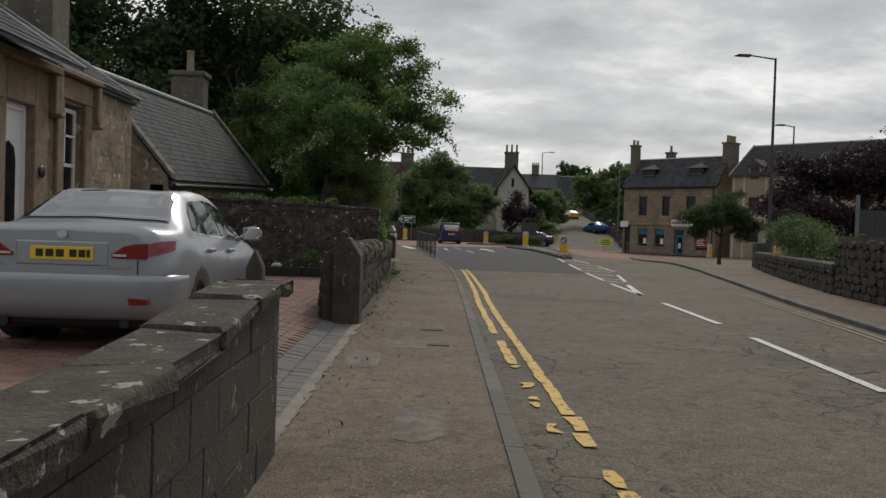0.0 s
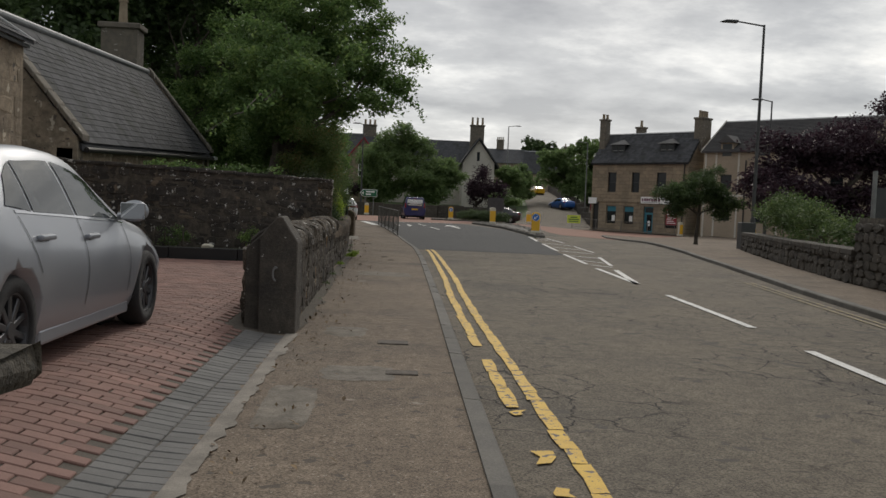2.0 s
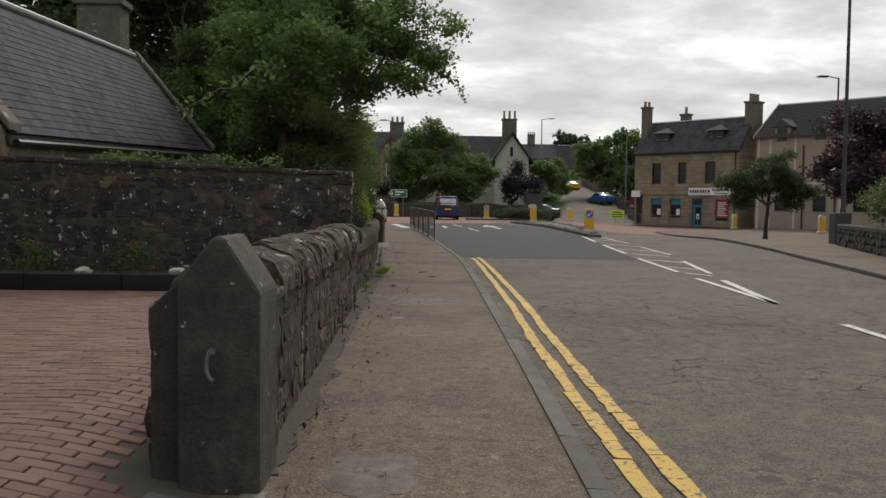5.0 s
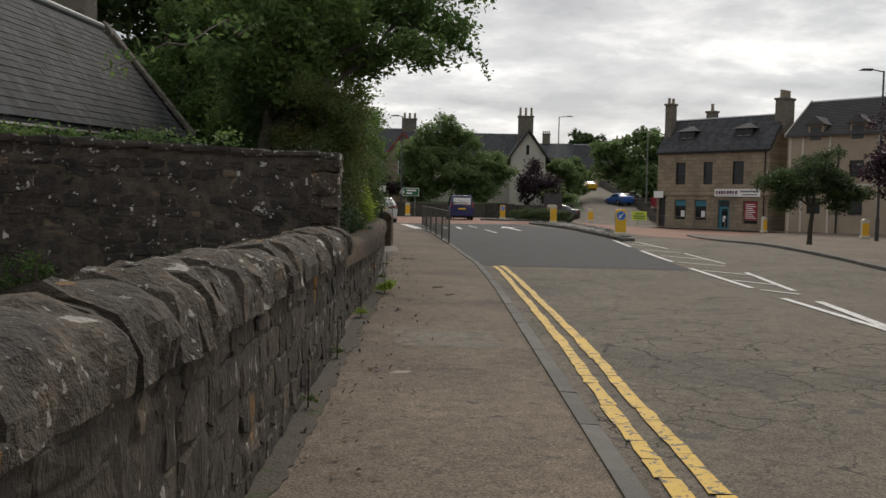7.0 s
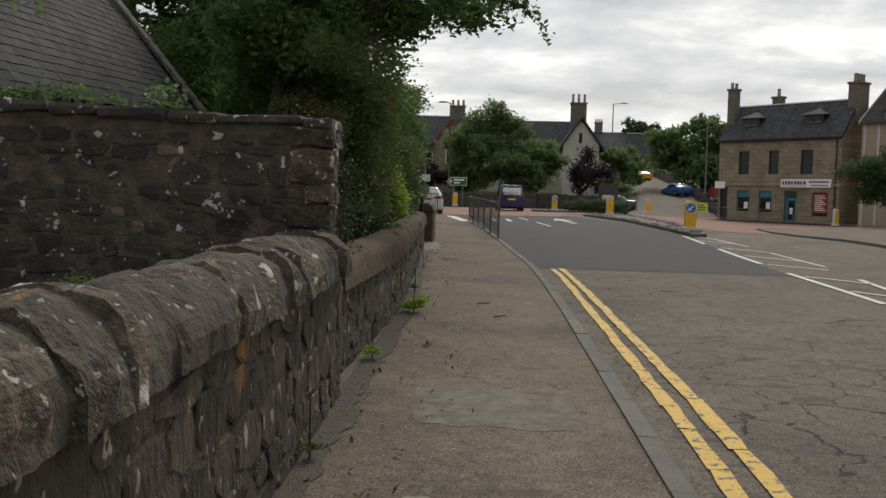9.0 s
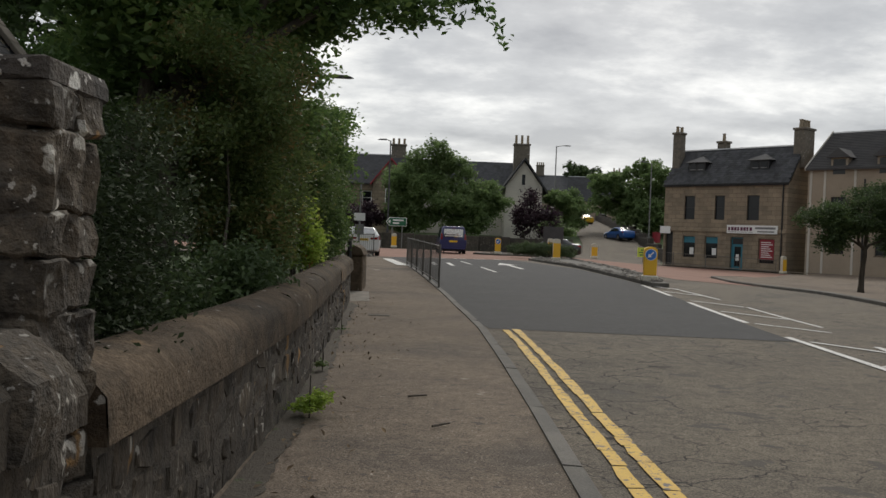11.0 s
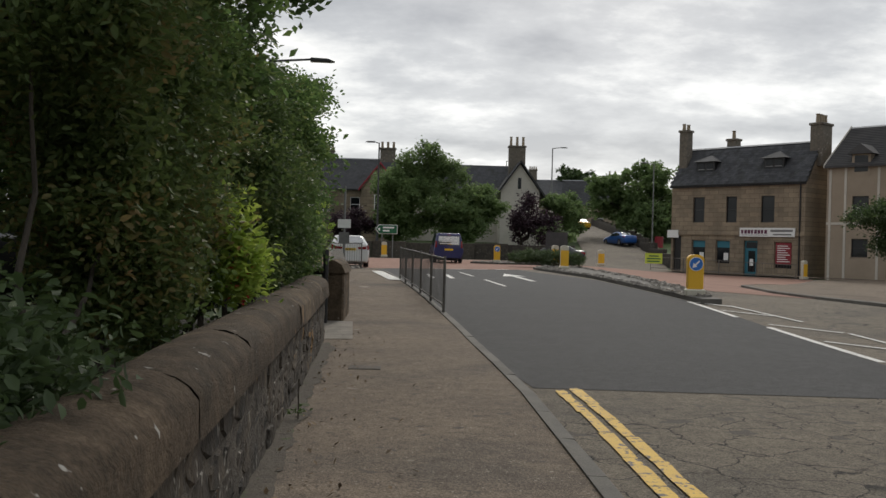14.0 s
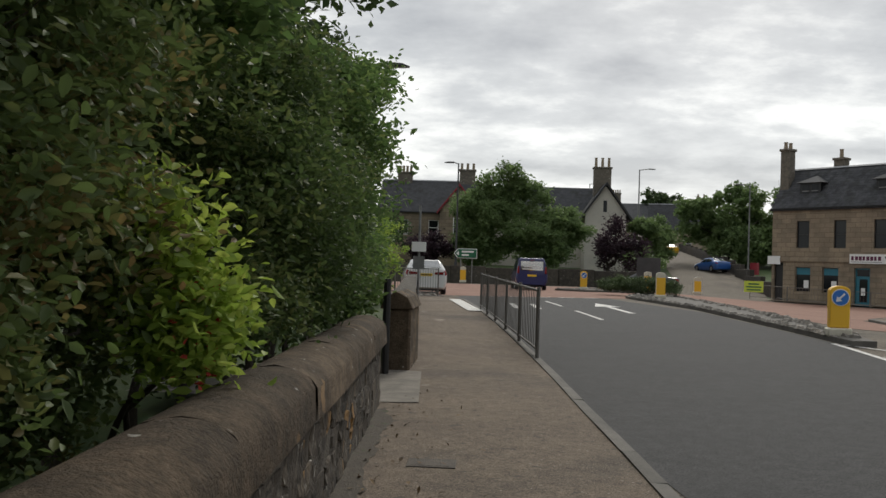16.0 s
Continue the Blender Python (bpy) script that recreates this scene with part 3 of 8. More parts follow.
def broken(pts, w, seed, gaps, dz=0.012):
    """A line of worn thermoplastic: slabs of uneven length with hairline gaps, patchy where gaps is high."""
    rnd = random.Random(seed)
    bm = bmesh.new()
    y = pts[0][1]
    line = [(q, p) for p, q in pts]
    while y < pts[-1][1]:
        g = gaps(y)
        d = rnd.uniform(0.25, 0.9) * (1 - 0.6 * g)
        if rnd.random() > 0.45 * g:
            e = min(y + d, pts[-1][1])
            o = rnd.uniform(-0.005, 0.005) * (1 + 3 * g)
            ww = w * (1 - 0.45 * g * rnd.random())
            xa, xb = lerp_list(line, y) + o, lerp_list(line, e) + o
            k = [rnd.uniform(-0.012, 0.012) * (1 + 2 * g) for _ in range(8)]
            m0 = (y + e) / 2
            xm = (xa + xb) / 2
            pts8 = [(xa - ww / 2 + k[0], y + k[1]), (xa + ww / 2 + k[2], y + k[3]), (xm + ww / 2 + k[4], m0), (xb + ww / 2 + k[5], e), (xb - ww / 2 + k[6], e + k[1]), (xm - ww / 2 + k[7], m0)]
            bm.faces.new([bm.verts.new((p, q, G(p, q) + ROAD + dz)) for p, q in pts8])
        y += d + rnd.uniform(0.008, 0.02) + 0.12 * g * rnd.random()
    return bm


mk = tagged(new("double_yellow_lines"), "cracked and worn double yellow lines beside the kerb", "road marking", kind="structure")
YL = [(0.80, -6), (0.92, 5), (0.96, 11), (0.98, 14.7), (1.04, 18.1), (1.13, 20.9), (1.22, 27.4), (1.24, 30.4), (1.21, 31.6)]
YR = [(1.05, -6), (1.13, 6), (1.17, 12), (1.19, 14.7), (1.25, 18.1), (1.34, 20.9), (1.40, 27.5), (1.40, 30.4), (1.37, 31.75)]
part("inner_line", broken(YL, 0.105, 3, lambda y: 1.0 if y < 9.5 else (0.12 if y < 13 else 0.0)), "yellow_line", mk)
part("outer_line", broken(YR, 0.105, 4, lambda y: 0.6 if y < 6.8 else 0.0), "yellow_line", mk)
mk2 = tagged(new("far_yellow_lines"), "faded double yellow lines on the far side", "road marking", kind="structure")
for o in (0.0, 0.17):
    part("line", ribbon([(6.12 + o, 10), (6.72 + o, 14), (7.38 + o, 18.8), (7.92 + o, 22.6)], 0.05), "yellow_faded", mk2)
mk3 = tagged(new("white_markings"), "white centre dashes, hatching and lane arrows", "road marking", kind="structure")
for a in ([(4.20, 2.2), (4.38, 6.4)], [(4.38, 8.4), (4.68, 12.7)], [(4.82, 14.6), (5.0, 18.8)], [(5.08, 21.1), (5.27, 25.5)], [(5.39, 27.2), (5.70, 32.0)], [(5.90, 34.3), (6.12, 38.6)], [(6.2, 40.4), (6.42, 44.2)]):
    part("dash", ribbon(a, 0.12), "white_line", mk3)
for a, w in (([(5.08, 21.1), (5.66, 25.1)], 0.14), ([(5.97, 26.8), (6.62, 31.0)], 0.11), ([(7.12, 33.9), (7.2, 37.8)], 0.08), ([(7.22, 39.7), (7.05, 43.2)], 0.08)):
    part("hatch_edge", ribbon(a, w), "white_line", mk3)
for xl, yl, xr, yr in ((5.44, 26.9, 5.82, 26.2), (5.6, 28.85, 6.1, 27.95), (5.8, 31.4, 6.5, 30.2), (6.02, 34.2, 6.85, 33.0), (6.2, 36.6, 7.1, 35.3), (6.32, 39.1, 7.15, 37.9), (6.42, 41.9, 7.1, 40.8), (6.55, 44.0, 7.0, 43.0)):
    part("hatch_bar", ribbon([(xl, yl), (xr, yr)], 0.10), "white_line", mk3)
for a in ([(2.55, 49.5), (2.3, 54)], [(2.1, 57), (1.8, 61)]):
    part("lane_dash", ribbon(a, 0.11), "white_line", mk3)
part("give_way_bar", ribbon([(-0.75, 50.0), (-1.6, 57.5)], 0.4, 0.112), "white_line", mk3)
part("lane_arrow_shaft", ribbon([(3.95, 53.5), (3.75, 58)], 0.2), "white_line", mk3)
bm = bmesh.new()
bm.faces.new([bm.verts.new((x, y, G(x, y) + ROAD + 0.012)) for x, y in ((3.3, 57.6), (4.25, 57.9), (3.65, 60.5))])
part("lane_arrow_head", bm, "white_line", mk3)
for x in (0.5, 1.2):
    part("lane_arrow_shaft", ribbon([(x, 54.5), (x - 0.1, 58)], 0.18), "white_line", mk3)
for i in range(5):
    part("give_way_dash", ribbon([(-0.6 + i * 1.1, 64.6 + i * 0.45), (0.1 + i * 1.1, 64.9 + i * 0.45)], 0.2), "white_line", mk3)
part("line", ribbon([(-2.0, 61.4), (-3.2, 57.5)], 0.08), "white_line", mk3)


# ---- foliage ----
def leaf_mesh(centres, size, rng, name, material, up_bias=0.35, shape=0.5, droop=0.0, oval=False):
    """Leaves as folded diamonds, turned at random, one at each centre."""
    n = len(centres)
    c = np.asarray(centres)
    d = rng.normal(size=(n, 3))
    d[:, 2] = d[:, 2] * 0.6 - droop
    d /= np.linalg.norm(d, axis=1)[:, None]
    nr = rng.normal(size=(n, 3))
    nr[:, 2] += up_bias * 3
    s = np.cross(d, nr)
    s /= np.linalg.norm(s, axis=1)[:, None] + 1e-9
    fold = np.cross(s, d)
    L = size * rng.uniform(0.6, 1.25, n)[:, None]
    W = L * shape
    base, tip = c - d * L * 0.5, c + d * L * 0.5
    mid = c - d * L * 0.08
    a, b = mid + s * W * 0.5 + fold * W * 0.16, mid - s * W * 0.5 + fold * W * 0.16
    v = np.stack([base, a, tip, b], axis=1).reshape(-1, 3)
    if oval:
        q1, q2 = c - d * L * 0.22, c + d * L * 0.16
        e1, e2 = s * W * 0.46 + fold * W * 0.14, s * W * 0.40 + fold * W * 0.15
        v = np.stack([base, q1 + e1, q2 + e2, tip - fold * W * 0.12, q2 - e2 * np.array([1, 1, 1]) + 2 * fold * W * 0.15, q1 - e1 + 2 * fold * W * 0.14], axis=1).reshape(-1, 3)
    k = 6 if oval else 4
    i0 = np.arange(n) * k
    f = np.stack([i0, i0 + 1, i0 + 2, i0, i0 + 2, i0 + 3], axis=1).reshape(-1)
    tris = 2
    if oval:
        f = np.stack([i0, i0 + 1, i0 + 2, i0, i0 + 2, i0 + 3, i0, i0 + 3, i0 + 4, i0, i0 + 4, i0 + 5], axis=1).reshape(-1)
        tris = 4
    me = bpy.data.meshes.new(name)
    me.vertices.add(len(v)), me.vertices.foreach_set("co", v.astype(np.float32).ravel())
    me.loops.add(len(f)), me.loops.foreach_set("vertex_index", f.astype(np.int32))
    me.polygons.add(tris * n)
    me.polygons.foreach_set("loop_start", np.arange(tris * n, dtype=np.int32) * 3)
    me.update(calc_edges=True)
    me.materials.append(M[material])
    return me


def crown_points(blobs, count, rng, clump=0.35, per=30, hollow=0.55, sprays=9, spray_r=(0.3, 0.5), reach=0.92):
    """Leaf places: twig clumps scattered through the outer part of a few uneven lobes."""
    blobs = [(np.array(c, float), np.array(r if isinstance(r, tuple) else (r, r, r), float)) for c, r in blobs]
    # every lobe breaks up into smaller, flattened sprays with gaps between them
    small = []
    for c, r in blobs:
        for _ in range(max(4, int(sprays * (1 + 0.25 * rng.normal())))):
            u = rng.normal(size=3)
            u /= np.linalg.norm(u)
            q = rng.uniform(*spray_r)
            small.append((c + u * r * rng.uniform(0.35, reach), r * np.array([q, q, q * 0.62])))
    blobs = small
    wt = np.array([(r[0] * r[1] * r[2]) ** (2 / 3) for _, r in blobs])
    wt /= wt.sum()
    k = max(1, count // per)
    which = rng.choice(len(blobs), size=k, p=wt)
    u = rng.normal(size=(k, 3))
    u /= np.linalg.norm(u, axis=1)[:, None]
    rad = rng.uniform(hollow, 1.0, k) ** 0.6 * (1 + 0.13 * rng.normal(size=k))
    cc = np.array([blobs[w][0] for w in which]) + u * rad[:, None] * np.array([blobs[w][1] for w in which])
    ax = rng.normal(size=(k, 3))
    ax[:, 2] = ax[:, 2] * 0.5 + 0.1
    ax /= np.linalg.norm(ax, axis=1)[:, None]
    t = rng.uniform(-1, 1, (k, per))
    pts = cc[:, None, :] + ax[:, None, :] * t[..., None] * clump + rng.normal(size=(k, per, 3)) * clump * 0.3
    return pts.reshape(-1, 3)


def limb(p, q, r0, r1, rng, bm, seg=5, wob=0.12):
    p, q = Vector(p), Vector(q)
    last, lr = p, r0
    L = (q - p).length
    for i in range(1, seg + 1):
        t = i / seg
        nxt = p + (q - p) * t
        if i < seg:
            nxt = nxt + Vector(rng.normal(size=3)) * wob * L / seg
        r = r0 + (r1 - r0) * t
        tube(last, nxt, lr, r, 7, bm, cap=False)
        last, lr = nxt, r
    return bm


def tree(name, label, base, blobs, count, leaf, material, trunk_r=0.18, seed=1, clump=0.35, per=30, shape=0.5, group="", hollow=0.55, sprays=9, fork=0.35, extra=None, category="tree", droop=0.0, trunks=1, spray_r=(0.3, 0.5), reach=0.92, oval=False):
    rng = np.random.default_rng(seed)
    th = thing(name, label, category, group=group)
    base = Vector(base)
    top = max((Vector(c) for c, _ in blobs), key=lambda v: v.z)
    for k in range(trunks):
        bm = bmesh.new()
        b0 = base + Vector((rng.uniform(-0.4, 0.4), rng.uniform(-0.4, 0.4), 0)) * (0 if trunks == 1 else 1)
        f = b0 + (Vector(top) - b0) * fork
        f = Vector((b0.x + (f.x - b0.x) * 0.5, b0.y + (f.y - b0.y) * 0.5, f.z))
        tube(b0 - Vector((0, 0, 0.15)), b0 + Vector((0, 0, 0.3)), trunk_r * 1.5, trunk_r * 1.05, 9, bm, cap=False)
        limb(b0 + Vector((0, 0, 0.28)), f, trunk_r * 1.05, trunk_r * 0.75, rng, bm, 5, 0.05)
        for c, r in blobs[k::trunks]:
            rr = r if not isinstance(r, tuple) else min(r)
            limb(f, Vector(c), trunk_r * 0.55, trunk_r * 0.14, rng, bm, 5, 0.16)
            for _ in range(4):
                u = Vector(rng.normal(size=3)).normalized() * rr * 0.75
                limb(Vector(c) + u * -0.1, Vector(c) + u, trunk_r * 0.15, trunk_r * 0.04, rng, bm, 3, 0.15)
        bmesh.ops.remove_doubles(bm, verts=bm.verts, dist=0.0004)
        part("trunk" if trunks == 1 else "stem", bm, "bark", th, smooth=True)
    pts = crown_points(blobs, count, rng, clump, per, hollow, sprays, spray_r, reach)
    keep = pts[:, 2] > base.z + 0.05
    part("crown", leaf_mesh(pts[keep], leaf, rng, "crown", material, shape=shape, droop=droop, oval=oval), None, th)
    if extra is not None:
        oh = part("overhang", leaf_mesh(extra(rng), leaf, rng, "overhang", material, shape=shape, droop=0.8), None, th)
        oh["kind"] = "stuff"
    return th


def hanging(paths):
    """Leaves along drooping twigs; paths: lists of points."""
    def go(rng):
        out = []
        for p, n, spread in paths:
            P = [Vector(q) for q in p]
            for _ in range(n):
                k = rng.integers(0, len(P) - 1)
                t = rng.random()
                q = P[k] + (P[k + 1] - P[k]) * t
                out.append([q.x + rng.normal() * spread, q.y + rng.normal() * spread, q.z + rng.normal() * spread * 0.8])
        return np.array(out)
    return go


# the green tree behind the lichened wall, reaching out over the footway
green_tree = tree("green_tree", "leafy green garden tree overhanging the stone wall", (-3.0, 27.0, 0.1),
     [((-2.9, 28.4, 5.4), (1.9, 2.4, 1.6)), ((-1.5, 29.6, 4.7), (1.6, 2.0, 1.2)), ((-3.4, 31, 6.0), (2.0, 2.6, 1.6)), ((-2.6, 31.5, 6.9), (1.9, 2.2, 1.2)), ((-2.9, 28.8, 3.4), (1.2, 1.6, 1.4)), ((-2.9, 27.2, 4.2), (0.9, 1.3, 1.0)), ((-3.6, 31.5, 3.6), (1.3, 1.8, 1.7)), ((-4.2, 33.5, 5.2), (1.5, 1.8, 1.6)), ((-0.5, 30.5, 5.5), (1.0, 1.3, 0.8)), ((-3.1, 31.0, 3.5), (1.1, 1.5, 1.2)), ((-1.0, 30.5, 6.5), (0.9, 0.9, 0.5))],
     96000, 0.135, "leaf", 0.17, 11, 0.34, 26, sprays=26, spray_r=(0.12, 0.27), hollow=0.2, reach=1.22, extra=hanging([([(-0.5, 30.0, 4.9), (0.1, 29.8, 4.6), (0.5, 29.7, 4.3)], 240, 0.13), ([(-0.4, 29.6, 5.9), (0.4, 30.0, 5.9), (0.9, 30.3, 5.5)], 260, 0.14), ([(0.4, 29.7, 4.4), (0.75, 29.7, 4.1), (0.9, 29.7, 3.75)], 46, 0.05), ([(-3.15, 23.4, 3.45), (-3.45, 21.9, 2.95), (-3.7, 21.2, 2.6)], 46, 0.08), ([(-2.9, 26.4, 4.2), (-3.15, 23.4, 3.45)], 70, 0.12)]), trunks=2)
gt_rng = np.random.default_rng(4)
gt_twig = limb((-2.9, 27.2, 4.3), (-3.15, 23.4, 3.45), 0.03, 0.014, gt_rng, bmesh.new(), 5, 0.1)
limb((-3.15, 23.4, 3.45), (-3.7, 21.2, 2.6), 0.014, 0.005, gt_rng, gt_twig, 4, 0.08)
part("branch", gt_twig, "bark", green_tree, smooth=True)
tree("garden_tree", "dense green garden tree beside the cottage gable", (-6.6, 40.2, 0.1),
     [((-6.8, 38.8, 6.6), (2.2, 2.0, 1.9)), ((-5.2, 38.2, 4.6), (1.9, 1.8, 1.5)), ((-7.6, 39.5, 4.8), (2.0, 2.0, 2.2)), ((-4.6, 37.6, 6.6), (1.8, 2.0, 1.5)), ((-4.3, 37.6, 3.5), (1.5, 1.5, 1.2)), ((-6.0, 39.4, 3.4), (1.6, 1.5, 1.3))],
     70000, 0.15, "leaf", 0.16, 12, 0.40, 26, trunks=2, sprays=24, spray_r=(0.18, 0.34), hollow=0.3)
tree("garden_hedge", "dark overgrown hedge behind the cottage", (-7.5, 41.5, 0.0), [((-6.0, 41.5, 2.2), (2.2, 1.0, 2.6)), ((-9.0, 41.5, 2.4), (2.4, 1.0, 2.8)), ((-12.0, 41.5, 2.6), (2.2, 1.0, 3.0))], 16000, 0.2, "leaf_dark", 0.06, 13, 0.4, 24, category="hedge", hollow=0.2, trunks=3)
# tall dark trees behind the cottage
for i, (x, y, h, r) in enumerate([(-9.5, 46, 17, 6.5), (-16, 42, 18, 6), (-22, 40, 17, 6), (-12, 58, 15, 5.0)]):
    tree("tall_tree", "tall dark broadleaf tree behind the cottage", (x, y, 0.2),
         [((x, y, h * 0.74), (r * 0.75, r * 0.75, h * 0.22)), ((x - r * 0.45, y, h * 0.52), (r * 0.6, r * 0.6, h * 0.22)), ((x + r * 0.45, y + 1, h * 0.55), (r * 0.6, r * 0.6, h * 0.2)), ((x, y - r * 0.4, h * 0.42), (r * 0.7, r * 0.6, h * 0.17))],
         26000, 0.36, "leaf_dark", 0.42, 30 + i, 0.8, 22, group="tall trees", hollow=0.4)

# shrubs along the low wall
SHRUBS = [
    ("dark cotoneaster shrub with tiny leaves spilling over the wall", (-1.75, 22.3), [((-1.75, 22.0, 1.15), (0.55, 0.9, 0.75)), ((-2.0, 22.9, 1.3), (0.55, 0.7, 0.8))], 19000, 0.036, "leaf_tiny"),
    ("green shrub with mixed leaves behind the wall", (-2.2, 24.8), [((-2.1, 24.4, 0.62), (0.6, 1.0, 0.36)), ((-2.3, 23.0, 1.1), (0.6, 0.7, 0.6)), ((-1.7, 25.4, 0.75), (0.4, 0.9, 0.4))], 16000, 0.058, "leaf_dark"),
    ("reddening shrub growing over the low wall", (-2.3, 28.4), [((-2.15, 28.7, 1.95), (0.58, 1.2, 1.2)), ((-2.5, 29.6, 2.5), (0.8, 1.2, 0.9)), ((-2.4, 29.7, 1.4), (0.6, 1.0, 0.9))], 18000, 0.058, "leaf_red"),
    ("dense green shrub leaning over the wall", (-2.3, 32.0), [((-2.2, 32.0, 1.8), (0.8, 1.3, 1.1)), ((-2.5, 33.2, 2.4), (0.9, 1.2, 1.0)), ((-1.85, 33.6, 1.3), (0.5, 0.9, 0.7))], 16000, 0.058, "leaf_shrub"),
    ("bushy green shrub beside the gateway", (-2.6, 36.5), [((-2.6, 36.4, 1.9), (0.9, 1.3, 1.3)), ((-2.9, 38.0, 2.4), (1.0, 1.4, 1.2)), ((-2.3, 37.6, 1.2), (0.6, 1.2, 0.9)), ((-2.5, 37.4, 3.2), (0.85, 1.4, 0.9)), ((-2.9, 39.5, 2.6), (0.8, 1.3, 1.2)), ((-2.05, 36.3, 2.6), (0.7, 1.1, 1.0)), ((-2.5, 37.2, 3.5), (0.85, 1.3, 0.55))], 36000, 0.085, "leaf"),
    ("bright yellow-green shrub with small red flowers", (-1.95, 30.5), [((-1.66, 29.8, 1.05), (0.14, 0.20, 0.28)), ((-1.76, 29.75, 1.42), (0.12, 0.16, 0.24))], 2600, 0.07, "leaf_bright"),
    ("dark green bush behind the low wall", (-3.3, 24.5), [((-3.3, 22.8, 0.85), (0.8, 1.2, 0.7)), ((-3.6, 25.2, 0.7), (0.8, 1.4, 0.6))], 9000, 0.10, "leaf_dark"),
    ("dark laurel bush behind the low wall", (-3.3, 32.5), [((-3.3, 33.5, 1.5), (0.9, 1.8, 1.5)), ((-3.4, 36.0, 1.7), (0.9, 1.6, 1.6)), ((-3.0, 34.5, 2.6), (0.9, 1.6, 0.9))], 12000, 0.10, "leaf_dark"),
    ("leafy shrub with red-tinged tips over the wall", (-2.0, 27.0), [((-2.0, 28.0, 1.4), (0.38, 0.8, 0.8)), ((-2.1, 27.2, 2.6), (0.7, 1.1, 0.8))], 12000, 0.058, "leaf_red"),
    ("tall mixed shrub rising behind the low wall", (-2.4, 34.6), [((-2.5, 34.6, 2.2), (0.8, 1.2, 1.2)), ((-2.6, 35.6, 3.0), (0.7, 1.0, 0.8)), ((-2.5, 31.4, 3.0), (0.7, 1.2, 0.8))], 14000, 0.062, "leaf_shrub"),
    ("tall green shrub at the street corner", (-3.6, 45), [((-3.6, 45, 1.8), (1.0, 2.2, 1.5)), ((-4.2, 48, 2.0), (1.2, 2.0, 1.6))], 10000, 0.10, "leaf"),
    ("bright green bush at the street corner", (-4.4, 56), [((-4.2, 56, 1.7), (1.2, 2.0, 1.6)), ((-5, 58, 2.0), (1.5, 1.8, 1.7))], 8000, 0.12, "leaf_bright"),
]
for i, (label, (x, y), blobs, n, sz, m) in enumerate(SHRUBS):
    sh_ob = tree("shrub", label, (x, y, 0.0), blobs, int(n * (2.2 if m in ("leaf_shrub", "leaf_red") else 1.5)), sz, m, 0.035, 60 + i, 0.22, 24, category="shrub", hollow=0.3, sprays=26, fork=0.3, trunks=3, group="shrubs along the wall", oval=y < 40 and sz > 0.05)

    if m == "leaf_bright" and y < 40:
        fl = np.random.default_rng(7)
        u = fl.normal(size=(70, 3))
        u[:, 0] = np.abs(u[:, 0])
        u /= np.linalg.norm(u, axis=1)[:, None]
        pts = np.array(blobs[0][0]) + u * np.array(blobs[0][1]) * fl.uniform(0.95, 1.15, (70, 1))
        fw_ob = part("flowers", leaf_mesh(pts, 0.05, fl, "flowers", "flower"), None, sh_ob, "small red flowers and young tips")
        fw_ob["kind"] = "stuff"

# across the road
tree("street_tree", "small round-headed street tree on the far footway", (17.4, 53.2, -0.4), [((17.4, 53.2, 2.6), (1.9, 1.9, 1.1)), ((16.1, 53.2, 2.2), (1.2, 1.4, 0.9)), ((18.8, 53.4, 2.3), (1.3, 1.4, 0.9)), ((17.6, 52.8, 3.5), (1.2, 1.2, 0.7)), ((16.6, 53.0, 3.1), (1.0, 1.0, 0.6))], 36000, 0.12, "leaf_dark", 0.11, 81, 0.28, 24, fork=0.45, hollow=0.35, sprays=12)
tree("copper_beech", "broad purple-leaved tree behind the wall", (23.6, 51.0, -0.2), [((22.4, 51, 4.6), (3.6, 3.2, 2.6)), ((27, 52, 5.9), (4.0, 3.2, 2.9)), ((33, 53, 5.6), (4.2, 3.2, 3.0)), ((21.2, 50, 2.8), (2.4, 2.2, 1.8)), ((26, 50, 2.8), (3.4, 2.2, 2.1)), ((31, 50, 2.8), (3.4, 2.2, 2.1)), ((28.6, 52, 8.0), (1.6, 1.5, 1.2))], 72000, 0.24, "leaf_purple", 0.28, 82, 0.5, 22, hollow=0.3)
tree("verge_bush", "straggling pale green bushes above the far wall", (13.6, 32, 0.0), [((13.6, 33, 1.35), (1.1, 2.0, 0.75)), ((12.8, 29.5, 1.2), (0.8, 1.6, 0.65)), ((14.8, 36, 1.5), (1.0, 1.5, 0.8)), ((12.4, 26.3, 0.95), (0.8, 1.5, 0.6))], 20000, 0.10, "leaf_verge", 0.045, 83, 0.34, 18, category="shrub", trunks=3, fork=0.25)
